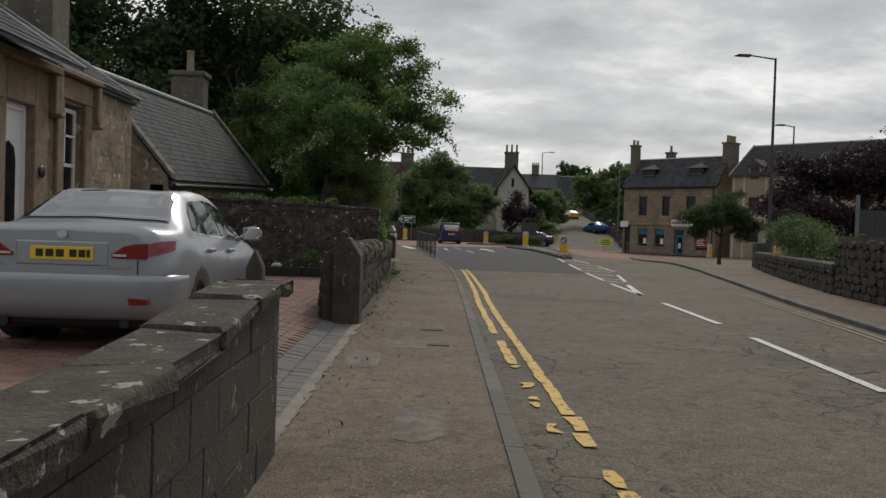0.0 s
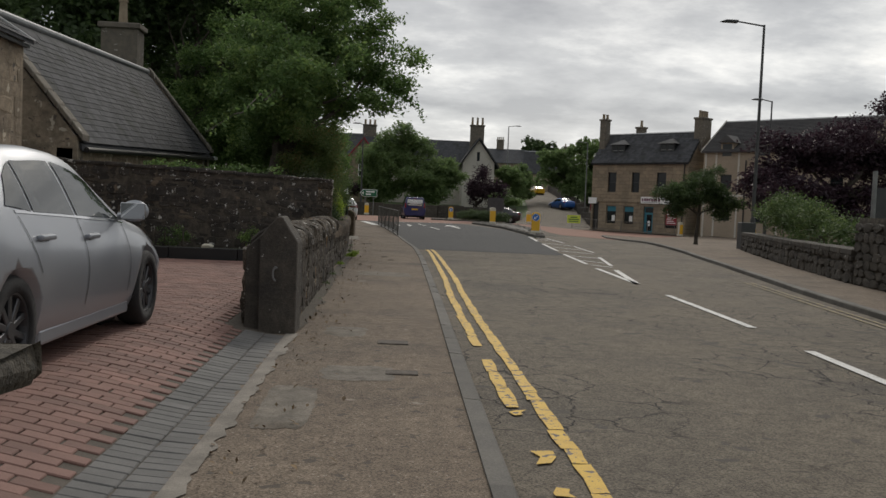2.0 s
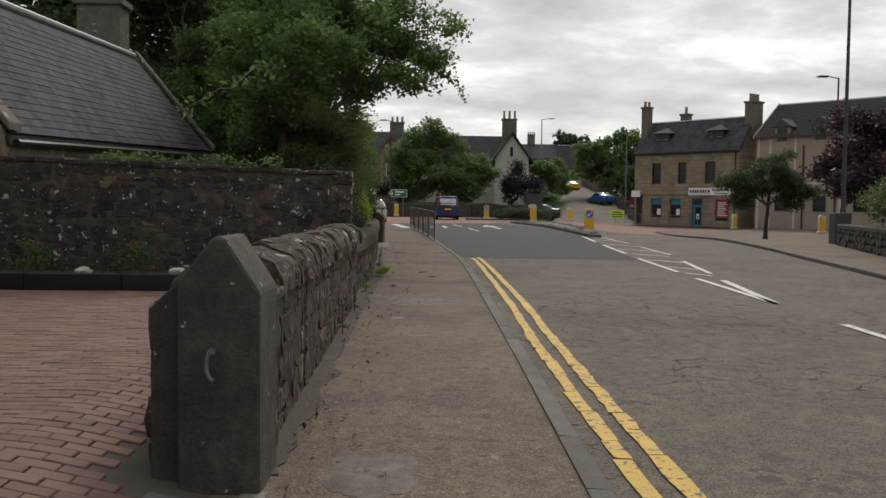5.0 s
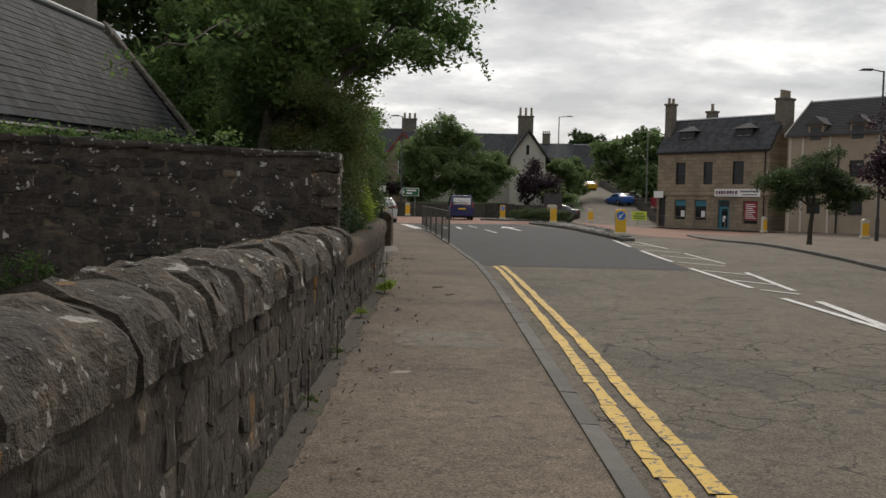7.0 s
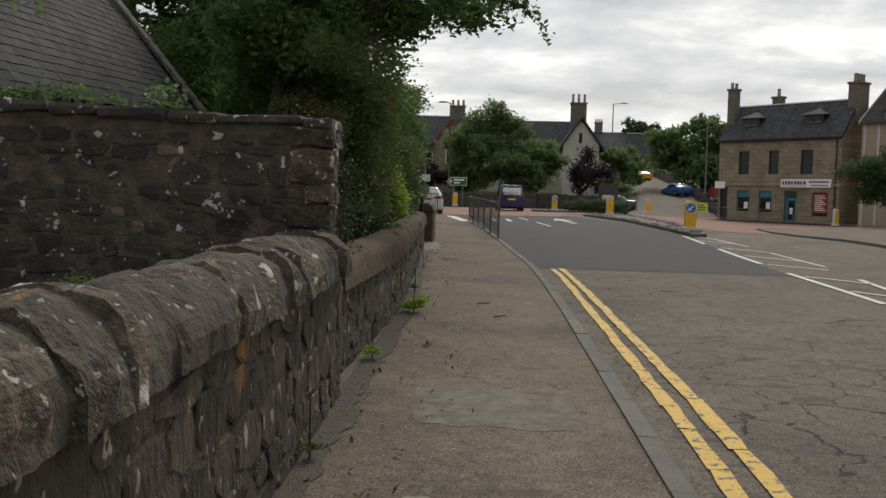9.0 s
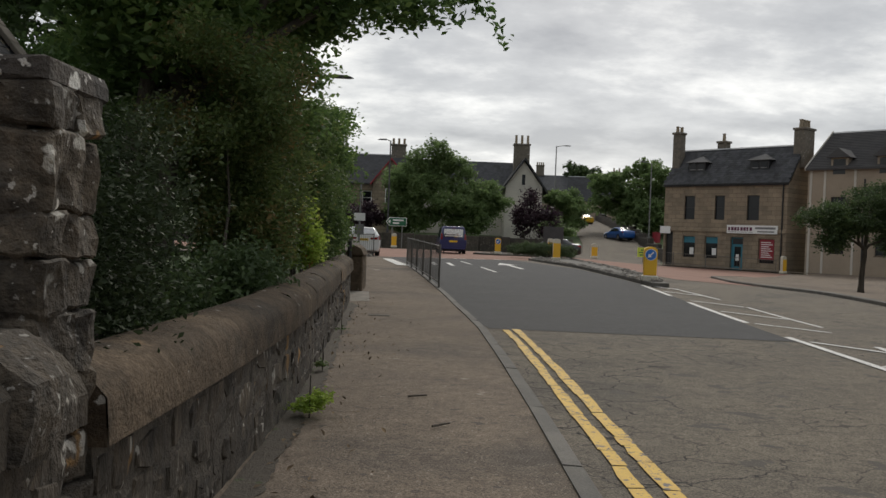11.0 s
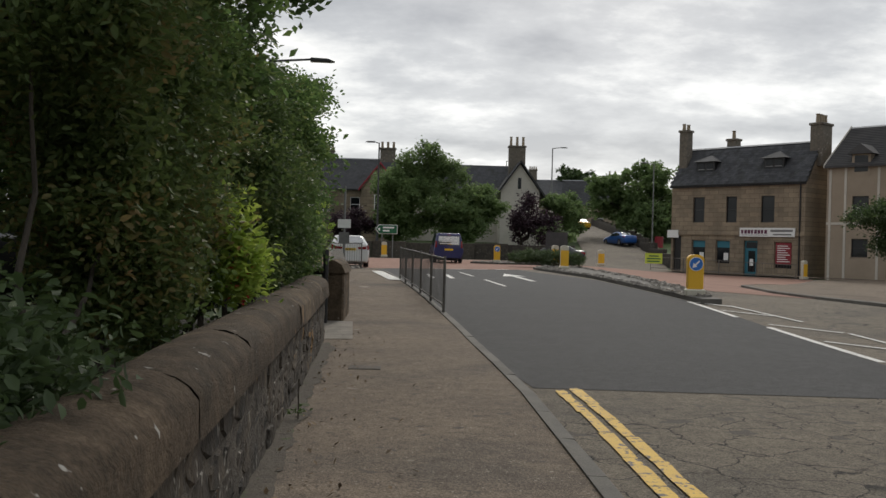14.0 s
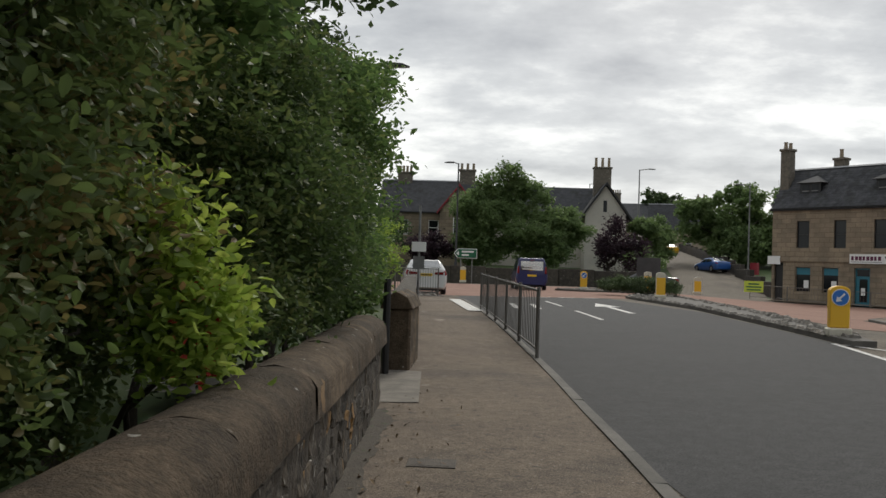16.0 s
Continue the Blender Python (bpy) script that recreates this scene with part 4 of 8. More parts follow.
# the far side of the junction
FAR = [
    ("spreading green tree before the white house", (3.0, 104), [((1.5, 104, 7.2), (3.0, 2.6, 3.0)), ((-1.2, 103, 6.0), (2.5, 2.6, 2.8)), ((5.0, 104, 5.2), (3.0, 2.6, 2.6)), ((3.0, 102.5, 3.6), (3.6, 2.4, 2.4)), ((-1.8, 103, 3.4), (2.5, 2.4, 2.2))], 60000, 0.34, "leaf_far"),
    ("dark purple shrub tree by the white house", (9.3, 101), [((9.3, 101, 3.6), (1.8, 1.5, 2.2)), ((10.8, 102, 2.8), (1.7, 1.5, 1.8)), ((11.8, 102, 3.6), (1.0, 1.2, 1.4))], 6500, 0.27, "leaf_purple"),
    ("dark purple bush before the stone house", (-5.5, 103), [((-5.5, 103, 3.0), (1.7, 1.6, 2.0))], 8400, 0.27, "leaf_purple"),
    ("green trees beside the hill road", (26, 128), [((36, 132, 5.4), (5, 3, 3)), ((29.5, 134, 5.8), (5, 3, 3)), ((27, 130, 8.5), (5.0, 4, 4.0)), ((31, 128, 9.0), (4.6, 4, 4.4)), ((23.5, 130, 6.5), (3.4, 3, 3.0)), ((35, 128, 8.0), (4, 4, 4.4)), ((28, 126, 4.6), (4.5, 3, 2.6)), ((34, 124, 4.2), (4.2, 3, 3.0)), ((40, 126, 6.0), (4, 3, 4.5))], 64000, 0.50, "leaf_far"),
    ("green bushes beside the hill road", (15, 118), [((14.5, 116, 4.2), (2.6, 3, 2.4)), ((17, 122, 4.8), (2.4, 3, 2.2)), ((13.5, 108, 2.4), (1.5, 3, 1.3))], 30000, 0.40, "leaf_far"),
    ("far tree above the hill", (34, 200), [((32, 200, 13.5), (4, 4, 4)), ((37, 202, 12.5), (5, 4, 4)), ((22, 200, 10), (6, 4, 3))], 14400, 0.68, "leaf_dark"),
    ("dark trees behind the stone house", (-14, 108), [((-10, 106, 4.0), (3, 2.5, 2.8)), ((-15, 106, 5.0), (4, 3, 4)), ((-22, 106, 6.0), (5, 3, 5))], 21600, 0.41, "leaf_dark"),
]
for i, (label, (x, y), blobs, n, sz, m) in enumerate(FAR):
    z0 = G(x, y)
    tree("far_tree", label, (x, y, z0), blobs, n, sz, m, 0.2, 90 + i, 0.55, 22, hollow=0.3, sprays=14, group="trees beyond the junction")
tree("island_bush", "low clipped dark green bush on the traffic island", (7.2, 72, 0.1), [((7.2, 72, 0.62), (1.5, 1.3, 0.55)), ((6.0, 72.4, 0.62), (1.0, 1.0, 0.5)), ((8.4, 71.6, 0.55), (1.1, 1.0, 0.45))], 26000, 0.075, "leaf_dark", 0.04, 99, 0.15, 22, category="shrub", trunks=3, fork=0.2, sprays=22, hollow=0.5, reach=0.7)


# ---- buildings ----
def window(parent, m, w, h, rows=2, frame_c="upvc", bar=0.05, name="window", sill=None):
    """A sash window in its opening; local x across, z up, y into the wall."""
    win = part(name, box(0, 0, 0, w, 0.02, h), "glass", parent)
    win.matrix_local = m
    fr = None
    for a in ((0, 0, bar, h), (w - bar, 0, w, h), (bar, 0, w - bar, bar), (bar, h - bar, w - bar, h)):
        fr = box(a[0], -0.03, a[1], a[2], 0.0, a[3], 0.0, fr)
    for k in range(1, rows):
        fr = box(bar, -0.028, h * k / rows - bar * 0.4, w - bar, -0.002, h * k / rows + bar * 0.4, 0.0, fr)
    part("window_frame", fr, frame_c, win)
    if sill:
        part("sill", box(-0.08, -0.14, -0.12, w + 0.08, 0.0, 0.0, 0.01), sill, win)
    return win


def wall_with_holes(w, h, d, holes, bm=None):
    """A wall from x=0..w, z=0..h, y=0..d (y into the house), with rectangular holes (x0, z0, x1, z1)."""
    xs = sorted({0, w, *[a[0] for a in holes], *[a[2] for a in holes]})
    zs = sorted({0, h, *[a[1] for a in holes], *[a[3] for a in holes]})
    for x0, x1 in zip(xs, xs[1:]):
        z_run = None
        for z0, z1 in zip(zs, zs[1:]):
            if not any(a[0] < (x0 + x1) / 2 < a[2] and a[1] < (z0 + z1) / 2 < a[3] for a in holes):
                bm = box(x0, 0, z0, x1, d, z1, 0, bm)
    bmesh.ops.remove_doubles(bm, verts=bm.verts, dist=0.001)
    inner = [f for f in bm.faces if sum(1 for g in bm.faces if g is not f and (g.calc_center_median() - f.calc_center_median()).length < 1e-4)]
    bmesh.ops.delete(bm, geom=inner, context="FACES")
    return bm


def chimney(parent, x, y, z0, z1, wx, wy, pots, mat_c="chim", pot_h=0.55):
    ch = part("chimney", box(x - wx / 2, y - wy / 2, z0, x + wx / 2, y + wy / 2, z1, 0.015), mat_c, parent)
    part("cap", box(x - wx / 2 - 0.09, y - wy / 2 - 0.09, z1 - 0.02, x + wx / 2 + 0.09, y + wy / 2 + 0.09, z1 + 0.16, 0.03), mat_c, ch)
    for i in range(pots):
        px = x + (i - (pots - 1) / 2) * wx * 0.75 / max(pots - 1, 1) if wx >= wy else x
        py = y + (i - (pots - 1) / 2) * wy * 0.75 / max(pots - 1, 1) if wx < wy else y
        bm = tube((px, py, z1 + 0.15), (px, py, z1 + 0.15 + pot_h), 0.15, 0.12, 12)
        tube((px, py, z1 + 0.13 + pot_h), (px, py, z1 + 0.2 + pot_h), 0.15, 0.15, 12, bm)
        part("chimney_pot", bm, "pot", ch, smooth=False)
    return ch


def slates(parent, p0, u, v, lu, lv, lu_top, course, sw, material, n_obj, seed, off=0.012):
    """Slates laid in half-lapped courses on a slope: p0 the eave's start, u along it, v up the slope; lu shrinks to lu_top at the top."""
    rnd = random.Random(seed)
    p0, u, v = Vector(p0), Vector(u).normalized(), Vector(v).normalized()
    nrm = u.cross(v)
    if nrm.z < 0:
        nrm = -nrm
    base = bpy.data.meshes.new("slate")
    hw, hl = sw / 2 - 0.002, course * 1.25
    vs = [(-hw, 0, 0.012), (hw, 0, 0.012), (hw, hl, 0.0), (-hw, hl, 0.0), (-hw, 0, 0.0), (hw, 0, 0.0)]
    base.from_pydata(vs, [], [(0, 1, 2, 3), (4, 0, 3), (5, 2, 1), (4, 5, 1, 0)])
    base.materials.append(M[material])
    V, F, k = [], [], 0
    rows = int(lv / course)
    for r in range(rows):
        t = r / rows
        L0, L1 = lu[0] + (lu_top[0] - lu[0]) * t, lu[1] + (lu_top[1] - lu[1]) * t
        a = L0 - (sw / 2 if r % 2 else 0)
        while a < L1:
            c = min(max(a + sw / 2, L0 + 0.03), L1 - 0.03)
            ang = rnd.gauss(0, 0.012)
            uu, vv = u * math.cos(ang) + v * math.sin(ang), v * math.cos(ang) - u * math.sin(ang)
            o = p0 + u * c + v * (r * course + rnd.gauss(0, 0.004)) + nrm * (off + rnd.uniform(0, 0.006))
            m = Matrix(((uu.x, vv.x, nrm.x, o.x), (uu.y, vv.y, nrm.y, o.y), (uu.z, vv.z, nrm.z, o.z), (0, 0, 0, 1)))
            if k < n_obj:
                ob = new("slate", base)
                ob.parent, ob.matrix_local = parent, m
            else:
                s = len(V)
                V += [tuple(m @ Vector(q)) for q in vs]
                F += [(s, s + 1, s + 2, s + 3), (s + 4, s, s + 3), (s + 5, s + 2, s + 1), (s + 4, s + 5, s + 1, s)]
            k += 1
            a += sw
    if V:
        me = bpy.data.meshes.new("slating")
        me.from_pydata(V, [], F)
        me.materials.append(M[material])
        ob = part("slating", me, None, parent)
        ob["kind"] = "stuff"


def rubble(parent, p0, u, lu, lv, sizes, material, n_obj, seed, depth=0.07, name="stone", zfun=None, bulge=0.35, nrm=None):
    """Uneven stones proud of a wall's face: p0 a lower corner, u along the wall, z up. Pieces are chipped blocks of a few shared shapes."""
    rnd = random.Random(seed)
    p0, u = Vector(p0), Vector(u).normalized()
    z = Vector((0, 0, 1))
    nrm = Vector(nrm) if nrm else u.cross(z)
    shapes = []
    for k in range(14):
        bm = bmesh.new()
        n = rnd.choice((7, 8, 9))
        ring = []
        for i in range(n):
            a = 2 * math.pi * (i + rnd.uniform(-0.22, 0.22)) / n
            sx, sy = math.cos(a), math.sin(a)
            q = max(abs(sx), abs(sy)) ** 0.75
            ring.append((0.5 * sx / q, 0.5 * sy / q))
        lo = [bm.verts.new((x, y, -0.5)) for x, y in ring]
        mi = [bm.verts.new((x * rnd.uniform(0.94, 1.02), y * rnd.uniform(0.94, 1.02), 0.2 + rnd.uniform(-0.08, 0.08))) for x, y in ring]
        hi = [bm.verts.new((x * rnd.uniform(0.80, 0.93), y * rnd.uniform(0.80, 0.93), 0.5 + rnd.uniform(-0.2, 0.2))) for x, y in ring]
        for i in range(n):
            bm.faces.new((lo[i - 1], lo[i], mi[i], mi[i - 1]))
            bm.faces.new((mi[i - 1], mi[i], hi[i], hi[i - 1]))
        top = bm.verts.new((rnd.uniform(-0.15, 0.15), rnd.uniform(-0.15, 0.15), 0.55 + rnd.uniform(-0.1, 0.15)))
        for i in range(n):
            bm.faces.new((hi[i - 1], hi[i], top))
        me = mesh_of(bm, name, material)
        shapes.append(me)
    data = [([tuple(v.co) for v in me.vertices], [tuple(p.vertices) for p in me.polygons]) for me in shapes]
    V, F, k = [], [], 0
    (w0, w1), (h0, h1) = sizes
    zz = 0.0
    while zz < lv:
        h = rnd.uniform(h0, h1)
        a = rnd.uniform(-w1 / 2, 0)
        while a < lu:
            w = rnd.uniform(w0, w1)
            a0, a1 = max(a, 0.0), min(a + w, lu)
            c, full, w = (a0 + a1) / 2, w, a1 - a0
            hh = h * rnd.uniform(0.86, 1.35)
            top = lv if zfun is None else zfun(c)
            if w > 0.07 and zz + hh * 0.6 < top:
                i = rnd.randrange(len(shapes))
                o = p0 + u * c + z * (zz + h / 2 + rnd.uniform(-0.012, 0.012)) + nrm * rnd.uniform(-0.3, 0.15) * depth
                d = depth * rnd.uniform(0.8, 1.25)
                sw, sh = w * 0.97, min(hh, 2 * (top - zz - h / 2)) * 0.97
                tilt = rnd.gauss(0, 0.09)
                uu, vv = u * math.cos(tilt) + z * math.sin(tilt), z * math.cos(tilt) - u * math.sin(tilt)
                m = Matrix(((uu.x * sw, vv.x * sh, nrm.x * d, o.x), (uu.y * sw, vv.y * sh, nrm.y * d, o.y), (uu.z * sw, vv.z * sh, nrm.z * d, o.z), (0, 0, 0, 1)))
                if k < n_obj:
                    ob = new(name, shapes[i])
                    ob.parent, ob.matrix_local = parent, m
                else:
                    s = len(V)
                    V += [tuple(m @ Vector(q)) for q in data[i][0]]
                    F += [tuple(s + q for q in f) for f in data[i][1]]
                k += 1
            a += full
        zz += h
    if V:
        me = bpy.data.meshes.new(name + "work")
        me.from_pydata(V, [], F)
        me.materials.append(M[material])
        ob = part(name + "work", me, None, parent)
        ob["kind"] = "stuff"


def gabled(th, w, d, h, rise, wall_m, roof_m, holes=(), over=0.25, eave=None):
    """A plain gabled house in th's frame: front along x at y=0, ridge along x at y=d/2. Walls, gables and two roof slopes."""
    part("wall", wall_with_holes(w, h, 0.35, list(holes)), wall_m, th)
    part("wall", box(0, d - 0.3, 0, w, d, h), wall_m, th)
    for x0, x1 in ((0.003, 0.35), (w - 0.35, w - 0.003)):
        part("gable", prism([(0.35, 0), (d - 0.3, 0), (d - 0.3, h), (d / 2, h + rise), (0.35, h)], "x", x0, x1), wall_m, th)
    for s in (0, 1):
        yb, ye = (-over, d / 2) if not s else (d + over, d / 2)
        zb = h - over * rise / (d / 2)
        part("roof", prism([(yb, zb + 0.02), (ye, h + rise + 0.02), (ye, h + rise + 0.14), (yb, zb + 0.14)], "x", -0.1, w + 0.1), roof_m, th)
    part("ridge", prism([(d / 2 - 0.14, h + rise + 0.08), (d / 2, h + rise + 0.20), (d / 2 + 0.14, h + rise + 0.08)], "x", -0.1, w + 0.1), "lead", th)


def frame_at(a, b, z):
    """A frame with its x axis from a to b on the plan; y points away from the street."""
    d = Vector((b[0] - a[0], b[1] - a[1], 0))
    return Matrix.Translation((a[0], a[1], z)) @ Matrix.Rotation(math.atan2(d.y, d.x), 4, "Z"), d.length


def text(parent, body, size, m, material, name="lettering", align="CENTER", bold=0.0):
    cu = bpy.data.curves.new("letters", "FONT")
    cu.body, cu.size, cu.align_x, cu.align_y, cu.extrude, cu.offset = body, size, align, "CENTER", 0.002, bold
    ob = new("letters", cu)
    bpy.context.view_layer.update()
    me = bpy.data.meshes.new_from_object(ob.evaluated_get(bpy.context.evaluated_depsgraph_get()))
    bpy.data.objects.remove(ob)
    me.name = name
    me.materials.clear()
    me.materials.append(M[material])
    t = part(name, me, None, parent)
    t.matrix_local = m
    return t


# the stone shop across the junction
fm, W = frame_at((20.35, 93.5), (27.35, 85.0), -1.0)
shop = thing("shop_building", "two-storey brown sandstone shop with slate roof and dormers", "building", fm)
ZB = 0.75
holes = [(0.2, 0.0, 0.95, 2.9 + ZB - 0.35), (1.9, 0.9 + 0.3, 3.1, 3.0), (4.0, 1.2, 5.2, 3.0), (6.35, 0.35, 7.45, 3.0), (8.75, 1.0, 10.1, 2.95),
         (1.95, 4.35, 2.95, 6.3), (4.8, 4.35, 5.7, 6.3), (7.65, 4.35, 8.7, 6.3)]
HE = 7.25
gabled(shop, W, 4.6, HE, 2.9, "ashlar", "slate", holes, 0.18)
for i, a in enumerate(holes):
    w, h = a[2] - a[0], a[3] - a[1]
    m = Matrix.Translation((a[0], 0.16, a[1]))
    if i == 0:
        d = part("door", box(a[0], 0.18, a[1], a[2], 0.24, a[3], 0.0), "black", shop)
    elif i == 3:
        d = part("door", box(a[0], 0.18, a[1], a[2], 0.24, a[3], 0.0), "teal", shop, "teal painted shop door with glazed panel")
        part("door_glass", box(a[0] + 0.3, 0.165, a[1] + 0.35, a[2] - 0.25, 0.18, a[3] - 0.75), "glass", d)
        part("notice", box(a[0] + 0.42, 0.155, a[1] + 0.8, a[2] - 0.4, 0.165, a[1] + 1.3), "white", d)
        part("fanlight", box(a[0] + 0.12, 0.165, a[3] - 0.55, a[2] - 0.12, 0.18, a[3] - 0.1), "glass", d)
    elif i == 4:
        win = window(shop, m, w, h, 1, "ashlar", 0.05, "window")
        part("poster", box(0.08, -0.06, 0.35, w - 0.08, -0.035, h - 0.06), "red", win, "dark red poster with pale lines")
        for k in range(8):
            part("poster_line", box(0.2, -0.066, 0.5 + k * 0.16, w - 0.2 - (k % 3) * 0.15, -0.061, 0.56 + k * 0.16), "white", win)
    elif i < 3:
        win = window(shop, m, w, h, 1, "ashlar", 0.05, "window", "ashlar")
        part("blind", box(0.06, -0.012, h - 0.55, w - 0.06, -0.004, h - 0.06), "teal", win, "pale teal window blind")
        part("notice", box(0.62, -0.012, 0.3, 1.0, -0.004, 0.85), "white", win)
    else:
        window(shop, m, w, h, 2, "black", 0.06, "window", "ashlar")
part("string_course", box(-0.05, -0.10, 3.35, W + 0.05, 0.0, 3.62, 0.02), "ashlar", shop, "dark stone course above the shop")
part("gutter", box(-0.1, -0.26, HE - 0.12, W + 0.1, -0.16, HE - 0.02, 0.02), "black", shop)
part("downpipe", tube((W - 0.35, -0.06, 0), (W - 0.35, -0.06, HE - 0.1), 0.055), "black", shop)
sign = part("fascia_sign", box(6.05, -0.12, 3.3, 10.35, -0.03, 3.95, 0.008), "white", shop, "white shop sign with maroon lettering")
for k in range(8):
    part("name_block", box(6.18 + k * 0.265, -0.126, 3.52, 6.18 + k * 0.265 + (0.21 if k % 3 else 0.17), -0.121, 3.80), "maroon", sign)
for x0, x1, z0, z1 in ((8.5, 10.2, 3.66, 3.82), (8.7, 10.1, 3.42, 3.52), (6.2, 8.3, 3.40, 3.44)):
    part("small_print_bar", box(x0, -0.126, z0, x1, -0.121, z1), "steel", sign)
part("corner_sign", box(-0.25, -0.16, 3.15, 0.75, -0.05, 3.75, 0.01), "white", shop, "blank white corner sign")
for cx in (2.6, 8.25):
    yd = 0.95
    z0 = HE + 0.85
    dm = part("dormer", box(cx - 0.8, yd - 0.35, z0 - 0.3, cx + 0.8, yd + 1.1, z0 + 1.0), "black", shop, "slate-hung dormer with a piended roof")
    bm = bmesh.new()
    rr = [bm.verts.new(q) for q in ((cx - 1.05, yd - 0.6, z0 + 0.98), (cx + 1.05, yd - 0.6, z0 + 0.98), (cx + 1.05, yd + 1.2, z0 + 0.98), (cx - 1.05, yd + 1.2, z0 + 0.98), (cx, yd + 0.45, z0 + 1.55), (cx, yd + 1.2, z0 + 1.55))]
    for f in ((0, 1, 4), (1, 2, 5, 4), (0, 4, 5, 3), (2, 3, 5), (0, 3, 2, 1)):
        bm.faces.new([rr[i] for i in f])
    part("dormer_roof", bm, "slate", dm)
    for s in (-0.36, 0.36):
        wd = part("dormer_window", box(cx + s - 0.27, yd - 0.365, z0 - 0.1, cx + s + 0.27, yd - 0.352, z0 + 0.85), "glass", dm)
        part("window_frame", box(cx + s - 0.27, yd - 0.375, z0 + 0.36, cx + s + 0.27, yd - 0.366, z0 + 0.42), "steel", wd)
part("skylight", moved(box(-0.3, -0.45, 0, 0.3, 0.45, 0.06, 0.01), Matrix.Translation((5.2, 1.1, HE + 1.55)) @ Matrix.Rotation(math.atan2(2.9, 2.3), 4, "X")), "lead", shop)
chimney(shop, 0.3, 1.3, HE + 0.9, HE + 4.35, 0.7, 0.8, 2, pot_h=0.45)
chimney(shop, 3.6, 2.9, HE + 1.2, HE + 3.6, 0.8, 0.7, 1, pot_h=0.6)
chimney(shop, W - 0.1, 2.3, HE + 1.2, HE + 4.15, 0.9, 1.5, 4, pot_h=0.6)
slates(shop, (0, -0.18, HE - 0.08), (1, 0, 0), (0, 2.3, 2.9), (0, W), 3.75, (0, W), 0.24, 0.34, "slate", 0, 5, 0.10)

# the harled flats beside it
fm2, W2 = frame_at((28.5, 84.2), (37.8, 73.3), -1.0)
flats = thing("flats", "beige harled block of flats with a dark tiled roof", "building", fm2)
holes2 = []
for k, cx in enumerate((2.3, 5.6, 8.9, 12.2)):
    for z in (2.0, 4.9):
        holes2.append((cx - 0.55, z, cx + 0.55, z + 1.25))
gabled(flats, W2, 8.0, 8.3, 2.9, "harl", "tile", holes2, 0.3)
for a in holes2:
    window(flats, Matrix.Translation((a[0], 0.14, a[1])), a[2] - a[0], a[3] - a[1], 2, "black", 0.06, "window", "harl")
for cx in (2.3, 5.6, 8.9, 12.2):
    dm = part("wallhead_dormer", box(cx - 0.62, -0.02, 7.5, cx + 0.62, 1.7, 9.1), "harl", flats)
    part("dormer_roof", prism([(cx - 0.9, 9.0), (cx + 0.9, 9.0), (cx, 9.7)], "y", -0.3, 2.6), "tile", dm)
    part("dormer_window", box(cx - 0.45, -0.04, 7.8, cx + 0.45, -0.025, 8.9), "glass", dm)
for x in (0.15, 1.2, 3.4, 7.2):
    part("render_band", box(x, -0.035, 0.0, x + 0.16, 0.0, 8.1), "harl_white", flats, "pale vertical render band")
part("render_band", box(0, -0.03, 4.2, W2, 0.0, 4.36), "harl_white", flats, "pale horizontal render band")
part("downpipe", tube((4.2, -0.08, 0), (4.2, -0.08, 7.4), 0.06), "black", flats)
part("bargeboard", prism([(-0.3, 8.1), (4.0, 11.25), (4.0, 11.5), (-0.3, 8.35)], "x", -0.16, -0.101), "harl_white", flats)
for k in range(22):
    t = k / 22
    part("tile_course", box(-0.1, -0.31 + 4.3 * t, 8.08 + 3.12 * t + 0.13, W2 + 0.1, -0.25 + 4.3 * t, 8.08 + 3.12 * t + 0.20), "tile", flats)

# the white gabled house and the stone house beyond the junction
def far_house(name, label, a, b, z, d, h, rise, wall_m, chims, holes, roof="slate"):
    m, w = frame_at(a, b, z)
    th = thing(name, label, "building", m)
    gabled(th, w, d, h, rise, wall_m, roof, holes, 0.3)
    for q in holes:
        window(th, Matrix.Translation((q[0], 0.12, q[1])), q[2] - q[0], q[3] - q[1], 2, "upvc", 0.07, "window", wall_m)
    for c in chims:
        chimney(th, *c)
    return th, w


# its gable faces the street, so the ridge runs away from it
gh = thing("white_house", "white harled house with a steep gable and stone chimney", "building", Matrix.Translation((8.6, 113, 0.7)))
part("gable", prism([(0, 0), (3.9, 0), (3.9, 6.0), (1.9, 8.7), (0, 6.0)], "y", 0, 0.4), "harl_white", gh)
for x0 in (0.003, 3.5):
    part("wall", box(x0, 0.4, 0, x0 + 0.39, 9, 6.0), "harl_white", gh)
part("wall", box(-9, 3.4, 0, 0, 9, 6.0), "harl_white", gh)
for s in (-1, 1):
    part("roof", prism([(1.95 + s * 2.5, 5.35), (1.95, 8.85), (1.95, 9.05), (1.95 + s * 2.5, 5.55)], "y", -0.35, 9.3), "slate", gh)
    part("bargeboard", prism([(1.95 + s * 2.5, 5.3), (1.95, 8.8), (1.95, 9.08), (1.95 + s * 2.5, 5.58)], "y", -0.42, -0.352), "black", gh)
part("roof", prism([(3.1, 5.8), (6.2, 9.0), (9.3, 5.8)], "x", -9.2, 1.9), "slate", gh)
part("slit_window", box(1.7, -0.02, 6.2, 2.05, -0.004, 7.3), "glass", gh)
for x0, z0 in ((-1.6, 3.6), (-4, 3.6)):
    window(gh, Matrix.Translation((x0, 3.36, z0)), 1.0, 1.5, 2, "upvc", 0.08, "window")
chimney(gh, 1.9, 3.2, 6.5, 10.7, 1.7, 0.9, 3, "chim", 0.9)
